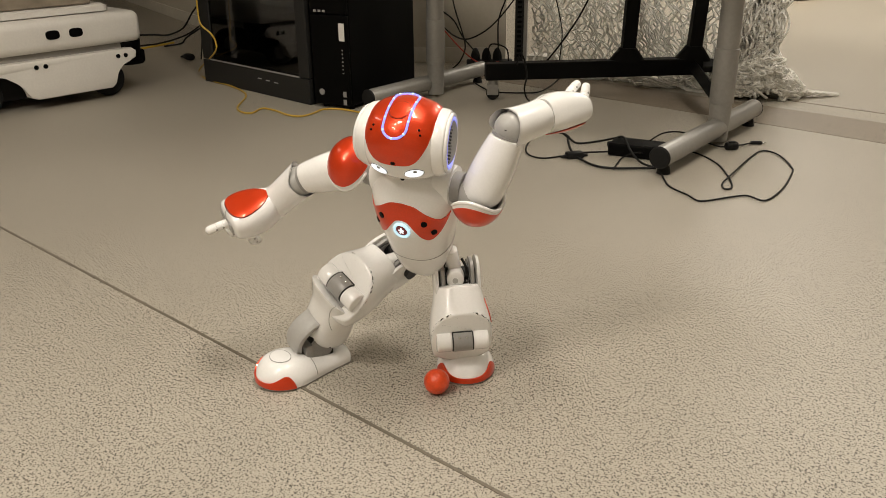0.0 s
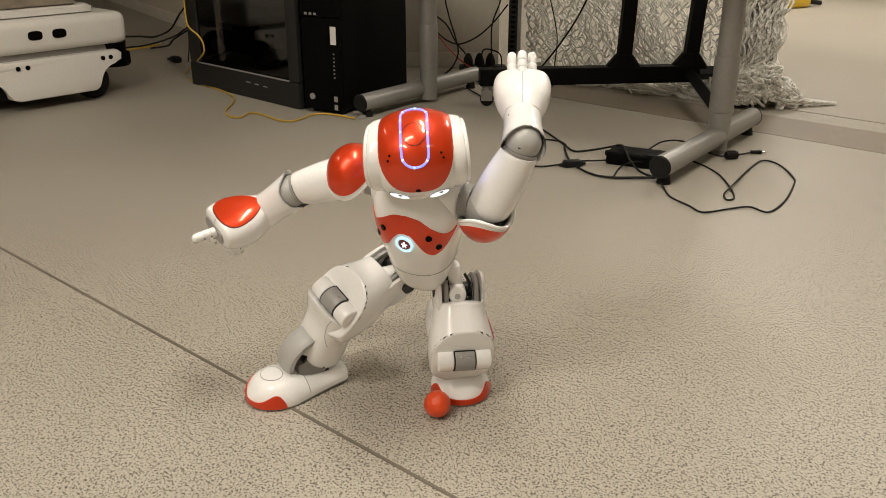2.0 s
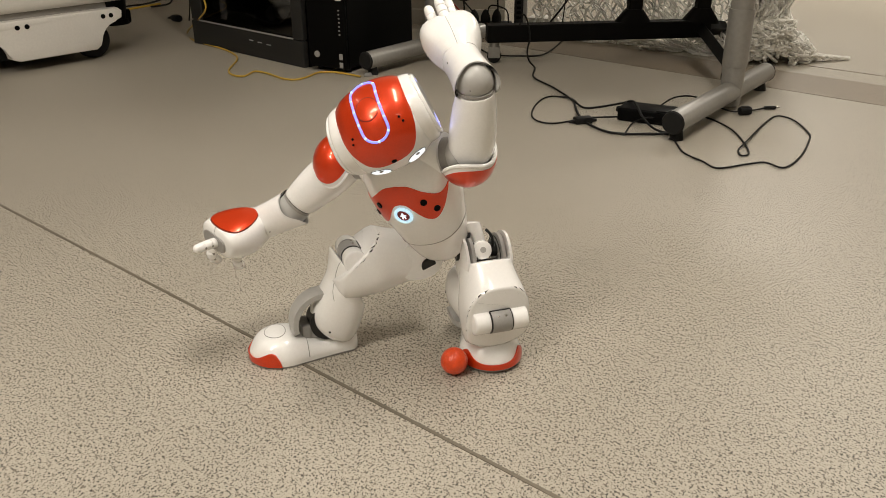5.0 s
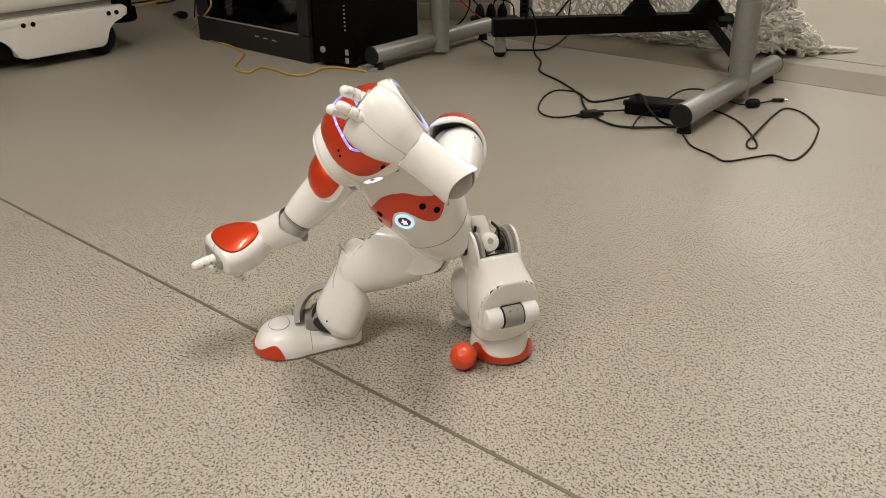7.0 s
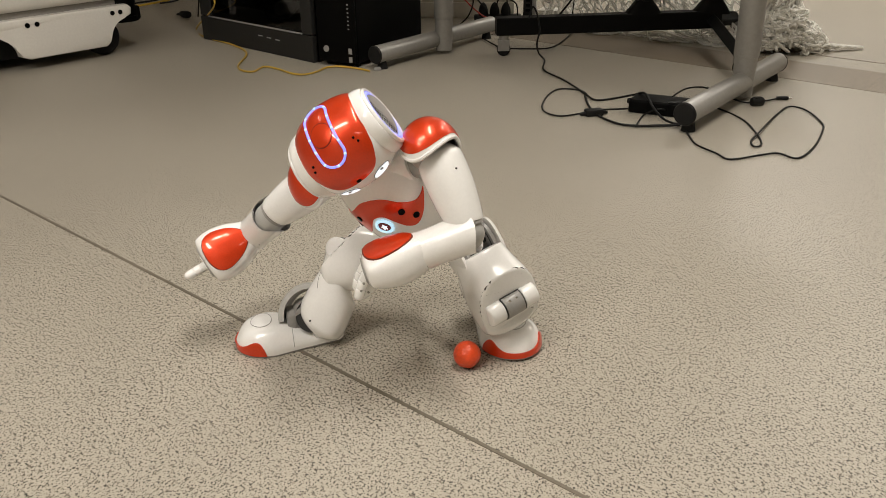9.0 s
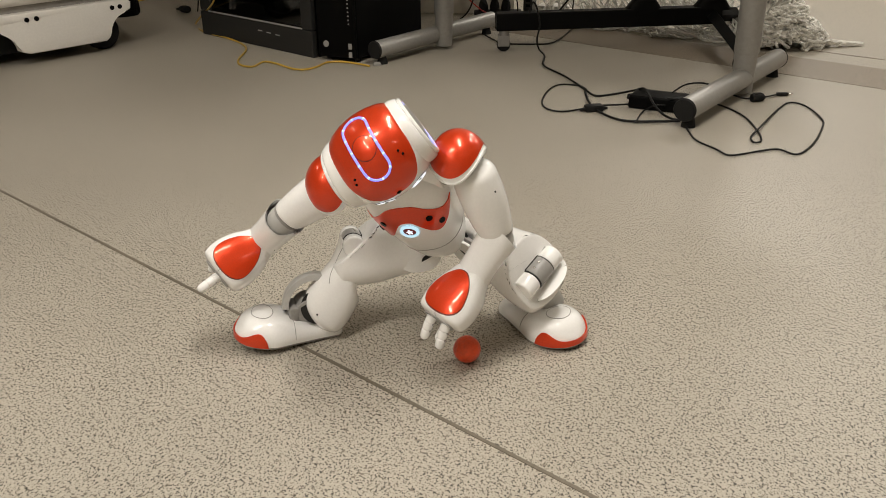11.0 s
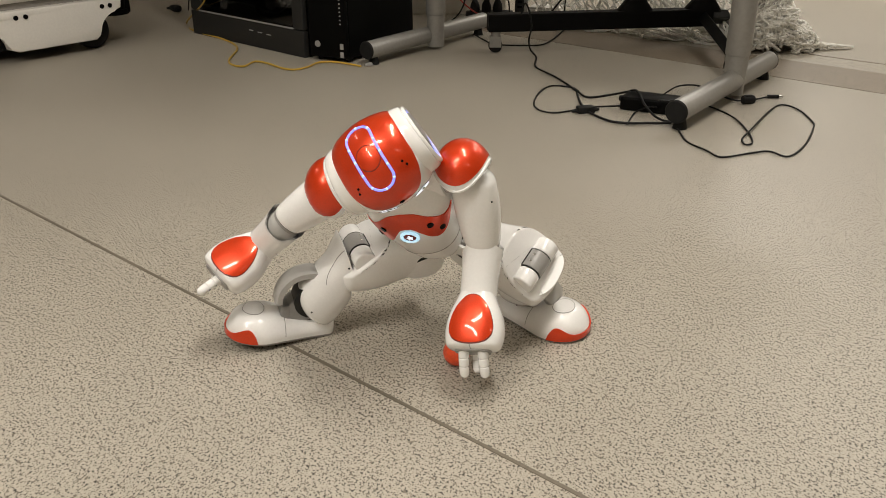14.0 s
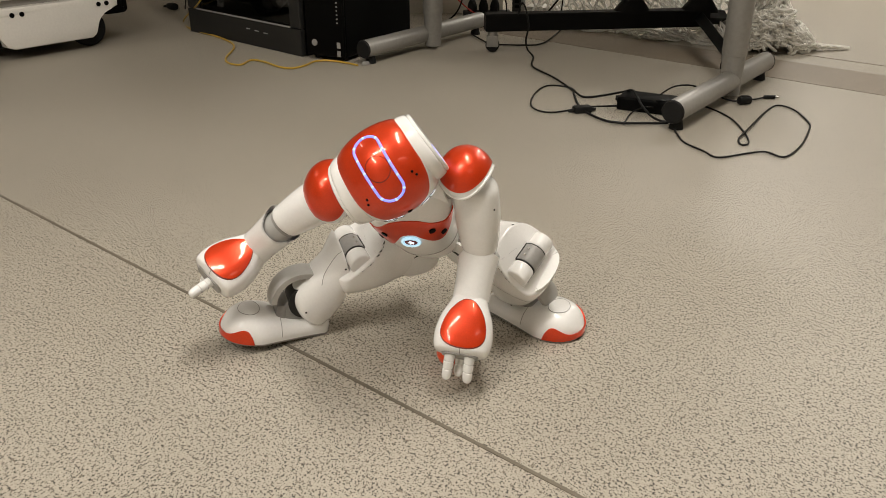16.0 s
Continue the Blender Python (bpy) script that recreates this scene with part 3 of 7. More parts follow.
# ---- net ----
def goal_net():
    rnd = random.Random(5)
    net = empty("goal_net", pose(0.85, 2.6, 0), "white knotted goal net hanging to the floor in a heap", "net")
    def place(u, h):
        """u along the net, h height: loose folds, swelling at the foot."""
        x = -0.53 + 0.93 * u
        y = 0.12 - 0.42 * max(0.0, u)**1.6 + 0.05 * math.sin(9 * u + 1.5 * h) + 0.025 * math.sin(23 * u - 4 * h)
        foot = max(0.0, 0.16 - h) / 0.16
        x += 0.05 * math.sin(5 * h + 4 * u) + 0.03 * foot + 0.12 * (1 - u) * max(0, 0.5 - h) * 0.6
        y -= 0.10 * foot**1.5
        return Vector((x, y, h))
    own = bmesh.new()
    cols, rows = 34, 22
    for i in range(cols + 1):
        pts = []
        for k in range(rows * 2 + 1):
            h = 0.006 + 0.72 * k / (rows * 2)
            u = (i + 0.33 * math.sin(k * math.pi / 2 + math.pi * (i % 2)) + 0.18 * math.sin(i * 3.1 + k * 0.9)) / cols
            p = place(u, h)
            p += Vector((rnd.uniform(-1, 1), rnd.uniform(-1, 1), rnd.uniform(-1, 1) * 0.6)) * 0.004
            pts.append(p)
        loop_tube(pts, 0.0046, 5, False, own)
        loop_tube([p + Vector((0.021 + 0.012 * math.sin(6 * p.z + i), 0.06 + 0.02 * math.sin(7 * p.x + 5 * p.z), 0)) for p in pts], 0.0042, 5, False, own)
        loop_tube([p + Vector((-0.015 + 0.02 * math.sin(9 * p.z + 2 * i), -0.03 + 0.03 * math.sin(11 * p.x - 4 * p.z), 0)) for p in pts[:30]], 0.0036, 5, False, own)
    tagged(part("hanging_mesh", own, ROPE, net, "white cord mesh"), kind="stuff")
    own = bmesh.new()
    for k in range(rows):
        pts = []
        for i in range(cols * 2 + 1):
            u = i / (cols * 2)
            h = 0.02 + 0.71 * (k + 0.3 * math.sin(i * 1.7 + k) + rnd.uniform(-0.12, 0.12)) / rows
            p = place(u, max(0.006, h))
            p += Vector((0, rnd.uniform(-1, 1) * 0.004, 0))
            pts.append(p)
        loop_tube(pts, 0.0041, 5, False, own)
    tagged(part("cross_cord", own, ROPE, net, "white cord mesh"), kind="stuff")
    # bunched folds at the free edge
    own = bmesh.new()
    for i in range(80):
        x0 = 0.29 + 0.17 * rnd.random()
        ph = rnd.uniform(0, 6.3)
        pts = []
        for k in range(34):
            h = 0.02 + 0.7 * k / 33
            sw = 0.03 + 0.05 * max(0, 0.25 - h) / 0.25
            pts.append(Vector((x0 + 0.018 * math.sin(13 * h + ph) + sw * math.sin(41 * h + 2 * ph) * 0.35 + 0.02 * h, -0.33 + 0.03 * math.sin(9 * h + ph) + rnd.uniform(-0.02, 0.02), h)))
        loop_tube(pts, 0.0052, 5, False, own)
    tagged(part("gathered_edge", own, ROPE, net, "bunched net edge"), kind="stuff")
    # heap on the floor: many small slack loops
    own = bmesh.new()
    for i in range(1050):
        r = rnd.random() ** 0.6
        a = rnd.uniform(0, 2 * math.pi)
        cx, cy = 0.40 + 0.155 * r * math.cos(a), -0.35 + 0.085 * r * math.sin(a)
        top = 0.15 * math.sqrt(max(0, 1 - r * r)) * (1.0 if cx < 0.45 else 0.75)
        cz = 0.006 + rnd.uniform(0.5, 1.0) * top
        n = rnd.randint(9, 15)
        d1 = Vector((rnd.uniform(-1, 1), rnd.uniform(-1, 1), rnd.uniform(-0.5, 0.5))).normalized() * rnd.uniform(0.012, 0.03)
        d2 = Vector((rnd.uniform(-1, 1), rnd.uniform(-1, 1), rnd.uniform(-0.5, 0.5))).normalized() * rnd.uniform(0.01, 0.022)
        pts = []
        for k in range(n):
            t = 2 * math.pi * k / n
            p = Vector((cx, cy, cz)) + d1 * math.cos(t) + d2 * math.sin(t) + Vector((rnd.uniform(-1, 1), rnd.uniform(-1, 1), 0)) * 0.003
            p.z = max(0.004, p.z)
            pts.append(p)
        loop_tube(pts, 0.0052, 5, True, own)
    tagged(part("slack_netting", own, ROPE, net, "slack white netting lying on the floor"), kind="stuff")
    own = bmesh.new()
    for i in range(90):
        u = rnd.random()
        c = place(0.1 + 0.85 * u, 0.0) + Vector((0, -0.03 * rnd.random(), 0))
        pts = []
        s = rnd.uniform(0.012, 0.03)
        tz = rnd.uniform(0.006, 0.04)
        for k in range(10):
            t = 2 * math.pi * k / 10
            pts.append(Vector((c.x + s * 1.6 * math.cos(t), c.y + s * math.sin(t), max(0.003, tz + 0.012 * math.sin(t + u * 9)))))
        loop_tube(pts, 0.0036, 5, True, own)
    tagged(part("hem", own, ROPE, net, "loose net hem on the floor"), kind="stuff")
    own = bmesh.new()
    for i in range(7):
        pts = []
        for k in range(12):
            t = k / 11
            pts.append(Vector((0.52 + 0.185 * t, -0.375 + 0.03 * t + (0.018 * (1 - t) + 0.004) * math.sin(9 * t + i), 0.006 + (0.022 * (1 - t) + 0.004) * abs(math.sin(7 * t + i * 1.3)))))
        loop_tube(pts, 0.0045, 6, False, own)
    tagged(part("tail", own, ROPE, net, "twisted cord tail on the floor"), kind="stuff")
    return net

goal_net()

# small yellow tool far away
yt = empty("yellow_tool", pose(2.5, 5.6, 0, 0, 0, 30), "yellow and black power tool lying on the floor", "tool")
part("body", shell(body_of("x", [(-0.12, 0, 0.05, 0.045, 0.045), (0.0, 0, 0.055, 0.055, 0.055), (0.14, 0, 0.04, 0.04, 0.04)], 3, 0.03, 0.03), 14, 20), YELLOWP, yt)
part("handle", tube((0.05, 0, 0.05), (0.3, 0.02, 0.02), 0.02, 0.016), RUBBER, yt)

# ---- power brick and its cables ----
def power_brick():
    o = empty("power_brick", pose(0.655, 1.41, 0, 0, 0, -24), "black laptop power brick on the floor", "power adapter")
    part("body", box(-0.083, 0.083, -0.045, 0.045, 0.001, 0.04, 0.006, 3), CASE, o)
    part("socket_collar", tube((-0.083, 0.012, 0.02), (-0.1, 0.012, 0.02), 0.011, 0.008), RUBBER, o)
    part("lead_collar", tube((0.083, 0.0, 0.02), (0.1, 0.0, 0.02), 0.008, 0.005), RUBBER, o)
    return o

power_brick()
cable("cable", [(0.294, 2.08, 0.153), (0.301, 2.08, 0.184), (0.309, 2.08, 0.194), (0.322, 2.08, 0.17), (0.333, 2.08, 0.114), (0.325, 2.08, 0.064), (0.335, 2.12, 0.02), (0.354, 2.071, 0.005), (0.344, 1.921, 0.005), (0.399, 1.784, 0.005), (0.43, 1.689, 0.005), (0.459, 1.585, 0.005), (0.482, 1.523, 0.005), (0.542, 1.544, 0.005), (0.591, 1.492, 0.03), (0.609, 1.438, 0.05), (0.613, 1.377, 0.05), (0.614, 1.294, 0.045), (0.639, 1.275, 0.02), (0.668, 1.28, 0.005), (0.692, 1.269, 0.005)], 0.0033, RUBBER, "thick black cable trailing from the stand across the floor")
cable("cable", [(0.461, 1.603, 0.004), (0.442, 1.647, 0.004), (0.382, 1.662, 0.004), (0.34, 1.587, 0.004), (0.315, 1.462, 0.004), (0.325, 1.385, 0.004), (0.368, 1.354, 0.004), (0.433, 1.387, 0.004)], 0.0025, RUBBER, "black cable curled in a loop")
cable("cable", [(0.489, 1.399, 0.01), (0.532, 1.405, 0.01), (0.558, 1.375, 0.02)], 0.0027, RUBBER, "black cable into a power brick")
cable("cable", [(0.453, 1.567, 0.006), (0.453, 1.457, 0.006), (0.465, 1.368, 0.006), (0.509, 1.278, 0.006), (0.558, 1.252, 0.006), (0.623, 1.253, 0.006), (0.683, 1.258, 0.006)], 0.0035, RUBBER, "thick black cable beside a power brick")
cable("cable", [(0.692, 1.429, 0.04), (0.709, 1.45, 0.045), (0.744, 1.487, 0.05), (0.785, 1.482, 0.055), (0.832, 1.499, 0.04), (0.876, 1.492, 0.02), (0.92, 1.491, 0.006), (0.947, 1.499, 0.006), (0.989, 1.511, 0.006), (1.033, 1.541, 0.006)], 0.0025, RUBBER, "thin black cable draped over a table foot")
cable("cable", [(0.662, 1.345, 0.045), (0.744, 1.375, 0.03), (0.828, 1.431, 0.004), (0.869, 1.322, 0.004), (0.872, 1.187, 0.004), (0.859, 1.095, 0.004), (0.836, 1.079, 0.004), (0.841, 1.125, 0.004), (0.875, 1.179, 0.01), (0.987, 1.384, 0.004), (1.043, 1.455, 0.004), (1.076, 1.41, 0.004), (1.076, 1.29, 0.004), (1.057, 1.223, 0.004), (0.986, 1.078, 0.004), (0.916, 0.987, 0.004), (0.88, 1.025, 0.004), (0.829, 1.009, 0.004), (0.751, 0.977, 0.004), (0.727, 1.025, 0.004), (0.694, 1.092, 0.004), (0.69, 1.163, 0.004), (0.693, 1.272, 0.004)], 0.0025, RUBBER, "thin black cable in a wide loose loop")
cable("cable", [(0.56, 1.244, 0.005), (0.601, 1.361, 0.005), (0.635, 1.331, 0.03), (0.689, 1.395, 0.005), (0.704, 1.363, 0.005)], 0.0023, RUBBER, "thin black cable arching beside a power brick")
cable("cable", [(-1.01, 2.4, 0.428), (-1.013, 2.4, 0.381), (-1.015, 2.4, 0.316), (-1.009, 2.4, 0.259), (-0.972, 2.4, 0.223), (-0.954, 2.4, 0.186), (-0.963, 2.4, 0.144), (-1.157, 2.727, 0.005), (-1.056, 2.534, 0.005), (-0.928, 2.413, 0.005), (-0.833, 2.297, 0.005), (-0.783, 2.185, 0.005), (-0.765, 2.007, 0.005), (-0.73, 1.927, 0.005), (-0.683, 1.908, 0.005), (-0.664, 1.982, 0.005), (-0.611, 1.954, 0.005), (-0.54, 1.88, 0.005), (-0.491, 1.862, 0.005), (-0.455, 1.903, 0.005), (-0.43, 1.97, 0.005), (-0.379, 1.981, 0.005), (-0.312, 1.947, 0.005), (-0.269, 1.913, 0.005)], 0.0034, YELLOW, "yellow network cable winding over the floor")
cable("cable", [(-1.513, 2.9, 0.141), (-1.417, 2.9, 0.143), (-1.349, 2.9, 0.142), (-1.272, 2.9, 0.174), (-1.219, 2.9, 0.244), (-1.178, 2.9, 0.292), (-1.156, 2.9, 0.33)], 0.0043, RUBBER, "black cable hanging behind the vehicle")
cable("cable", [(-1.499, 2.85, 0.094), (-1.444, 2.85, 0.102), (-1.389, 2.85, 0.108), (-1.305, 2.85, 0.128), (-1.23, 2.85, 0.155), (-1.167, 2.85, 0.195)], 0.0039, RUBBER, "black cable hanging behind the vehicle")
cable("cable", [(-1.334, 2.8, 0.105), (-1.252, 2.8, 0.118), (-1.222, 2.8, 0.146), (-1.151, 2.8, 0.189)], 0.0039, RUBBER, "black cable hanging behind the vehicle")
cable("cable", [(-1.24, 3.009, 0.01), (-1.189, 2.9, 0.101), (-1.182, 2.9, 0.175)], 0.0031, RUBBER, "black cable of a mains plug")
cable("cable", [(-1.661, 3.219, 0.02), (-1.593, 3.351, 0.02), (-1.539, 3.455, 0.02)], 0.0055, YELLOW, "yellow cable on the floor by the wall")
cable("cable", [(0.024, 2.6, 0.363), (0.028, 2.6, 0.332), (0.044, 2.6, 0.27), (0.072, 2.6, 0.183), (0.08, 2.6, 0.127), (0.056, 2.6, 0.07), (0.01, 2.6, 0.029)], 0.0033, RUBBER, "black cable hanging under the table")
cable("cable", [(-0.08, 2.7, 0.322), (-0.023, 2.7, 0.274), (0.027, 2.7, 0.233), (0.068, 2.7, 0.16), (0.118, 2.7, 0.102), (0.135, 2.7, 0.078)], 0.0033, RUBBER, "black cable hanging under the table")
cable("cable", [(0.257, 2.75, 0.339), (0.253, 2.75, 0.315), (0.225, 2.75, 0.235), (0.222, 2.75, 0.153), (0.228, 2.75, 0.052)], 0.0033, RUBBER, "black cable hanging under the table")
cable("cable", [(0.288, 2.65, 0.326), (0.225, 2.65, 0.248), (0.161, 2.65, 0.192), (0.087, 2.65, 0.16), (0.029, 2.65, 0.176), (-0.02, 2.65, 0.216), (-0.053, 2.65, 0.248)], 0.0033, RUBBER, "black cable hanging under the table")
cable("cable", [(0.186, 2.75, 0.044), (0.181, 2.75, 0.103), (0.202, 2.75, 0.124), (0.261, 2.75, 0.103), (0.271, 2.75, 0.044)], 0.0033, RUBBER, "black cable hanging under the table")
cable("cable", [(-0.025, 2.72, 0.198), (0.025, 2.72, 0.141), (0.084, 2.72, 0.082), (0.144, 2.72, 0.045), (0.228, 2.72, 0.049)], 0.003, REDWIRE, "red cable hanging under the table")
cable("cable", [(0.585, 2.3, 0.405), (0.569, 2.3, 0.363), (0.533, 2.3, 0.292), (0.472, 2.3, 0.198), (0.415, 2.3, 0.124)], 0.0037, RUBBER, "black cable hanging before the net")
cable("cable", [(0.437, 2.36, 0.4), (0.45, 2.36, 0.357), (0.472, 2.36, 0.27), (0.479, 2.36, 0.211), (0.472, 2.36, 0.114)], 0.0023, RUBBER, "thin black cable hanging before the net")
cable("cable", [(0.125, 2.471, 0.006), (0.167, 2.356, 0.006), (0.207, 2.283, 0.006), (0.328, 2.268, 0.006), (0.389, 2.287, 0.006), (0.44, 2.398, 0.006), (0.5, 2.598, 0.006)], 0.0031, RUBBER, "black cable on the floor under the stand")
ib = empty("cable_switch", pose(0.459, 1.372, 0, 0, 0, 16), "small black in-line cable box", "cable box")
part("body", box(-0.027, 0.027, -0.014, 0.014, 0.0, 0.02, 0.005), RUBBER, ib)
for sgn in (-1, 1):
    part("sleeve", tube((sgn * 0.026, 0, 0.008), (sgn * 0.042, 0, 0.007), 0.006, 0.004), RUBBER, ib)
fe = empty("ferrite_bead", pose(0.952, 1.478, 0, 0, 0, 14), "black ferrite bead on a cable", "cable bead")
part("body", tube((-0.019, 0, 0.0125), (0.019, 0, 0.0125), 0.0125, seg=20, bevel=0.003), RUBBER, fe)
part("clip", box(-0.012, 0.012, -0.006, 0.006, 0.022, 0.0265, 0.001), RUBBER, fe)
jk = empty("cable_jack", pose(1.05, 1.541, 0, 0, 0, 1), "black barrel plug with a bright tip", "plug")
part("grip", tube((-0.022, 0, 0.006), (0.012, 0, 0.006), 0.0055), RUBBER, jk)
part("tip", tube((0.012, 0, 0.006), (0.024, 0, 0.006), 0.0028), CHROME, jk, "bright metal tip")
np_ = empty("network_plug", pose(-0.245, 1.935, 0, 0, 0, 15), "clear network plug on a yellow cable", "plug")
part("body", box(-0.012, 0.014, -0.006, 0.006, 0.001, 0.011, 0.001), GREY, np_)
part("latch", box(-0.008, 0.012, -0.003, 0.003, 0.0112, 0.0135), GREY, np_)
lp = empty("mains_plug", pose(-1.31, 3.03, 0, 0, 0, -40), "black mains plug lying on the floor", "plug")
part("body", shell(body_of("x", [(-0.035, 0, 0.017, 0.012, 0.012), (0.0, 0, 0.018, 0.022, 0.016), (0.03, 0, 0.017, 0.02, 0.015)], 2.6, 0.01, 0.006), 12, 18), RUBBER, lp)
part("sleeve", tube((-0.03, 0, 0.016), (-0.07, 0, 0.01), 0.008, 0.005), RUBBER, lp)

# ---- humanoid robot ----
BASE = (0.09, 0.1, 0.0)
robot = empty("humanoid_robot", pose(*BASE), "small white humanoid robot with glossy red shells, crouching on the floor", "robot")
TAU = 2 * math.pi

def polar(f, s0, a0, ds, da, squeeze=0.0):
    """A rounded patch on a body_of(): centre (s0, a0), half sizes (ds, da). Returns g(u, v, out)."""
    def g(u, v, out):
        c, s = math.cos(TAU * v), math.sin(TAU * v)
        k = (abs(c) ** 2.6 + abs(s) ** 2.6) ** (-1 / 2.6)
        x = u * k * c
        return f(s0 + ds * x, a0 + da * u * k * s * (1 - squeeze * x), out)
    return g

def torso_part():
    f = body_of("z", [(-0.084, 0.004, 0, 0.018, 0.022), (-0.066, 0.003, 0, 0.034, 0.036), (-0.04, 0.002, 0, 0.045, 0.044), (-0.005, 0.001, 0, 0.0545, 0.0515), (0.045, 0.0, 0, 0.0615, 0.062), (0.08, -0.001, 0, 0.057, 0.068), (0.104, -0.002, 0, 0.046, 0.066), (0.12, -0.003, 0, 0.034, 0.05), (0.128, -0.004, 0, 0.024, 0.034)], 2.35, 0.012, 0.006)
    torso = part("torso", shell(f, 40, 48), WHITE, robot, "glossy white torso shell")
    UP = spline([0, 0.25, 0.5, 0.75, 0.92, 1], [0.0925, 0.0895, 0.0775, 0.067, 0.0685, 0.073])
    LO = spline([0, 0.12, 0.24, 0.42, 0.6, 0.8, 0.95, 1], [0.067, 0.0645, 0.054, 0.037, 0.0315, 0.043, 0.063, 0.0715])
    def band(u, v, out):
        y = -1 + 2 * v
        a = y * 1.18
        up, lo = UP(abs(y)), LO(abs(y))
        return f(lo + (up - lo) * u, a, out)
    chest = part("chest_band", plate(band, 12, 56, 0.0013), RED, torso, "glossy red wavy chest band")
    for sg in (-1, 1):
        for s, a in ((0.0645, 0.52), (0.047, 0.76)):
            c = f(s, sg * a, 0.0012)
            n = (f(s, sg * a, 0.01) - c).normalized()
            part("sonar_hole", tube(c - n * 0.002, c + n * 0.0012, 0.0048, seg=20), CASE, chest, "black sonar opening")
    c, n = f(0.0495, 0, 0), Vector((1, 0, 0.02)).normalized()
    bt = part("chest_button", tube(c - n * 0.003, c + n * 0.0022, 0.0092, seg=28, bevel=0.001), mat("button_red", (0.22, 0.008, 0.012), 0.3, coat=0.4), torso, "dark red round chest button")
    ring = [c + n * 0.0016 + Vector((0, math.cos(t), math.sin(t))) * 0.0118 for t in (TAU * k / 36 for k in range(36))]
    part("button_ring", loop_tube(ring, 0.0021, 8), CYAN, bt, "glowing pale blue ring")
    own = bmesh.new()
    for dy, dz, ry, rz in ((0, 0.0035, 0.0016, 0.0018), (0, -0.0002, 0.0017, 0.003), (0.0026, 0.0005, 0.0022, 0.0011), (-0.0026, 0.0005, 0.0022, 0.0011), (0.002, -0.0035, 0.0012, 0.0022), (-0.002, -0.0035, 0.0012, 0.0022)):
        ball((c.x + 0.0024, c.y + dy, c.z + dz), 0.0006, ry, rz, 10, 6, own)
    part("button_mark", own, EYE, bt, "pale glowing mark")
    part("neck", tube((0, 0, 0.115), (0, 0, 0.15), 0.026, 0.022, seg=28), GREY, torso, "grey neck joint")
    own = tube((0, -0.078, 0.1), (0, 0.078, 0.1), 0.024, seg=28)
    part("shoulder_axle", own, GREY, torso, "grey shoulder joint")
    for sg in (-1, 1):
        own = shell(body_of("y", [(sg * 0.05 - 0.016, -0.002, 0.1, 0.032, 0.03), (sg * 0.05 + 0.016, -0.002, 0.1, 0.03, 0.028)], 2.4, 0.004, 0.004), 10, 28)
        part("shoulder_boss", own, WHITE, torso)
    own = box(-0.026, 0.004, -0.026, 0.026, -0.088, -0.055, 0.008)
    part("hip_block", own, DARK, torso, "dark inner hip mechanism")
    part("chest_seam", loop_tube([f(-0.018, TAU * k / 60, 0.0002) for k in range(60)], 0.0006, 5), GREY, torso)
    return torso

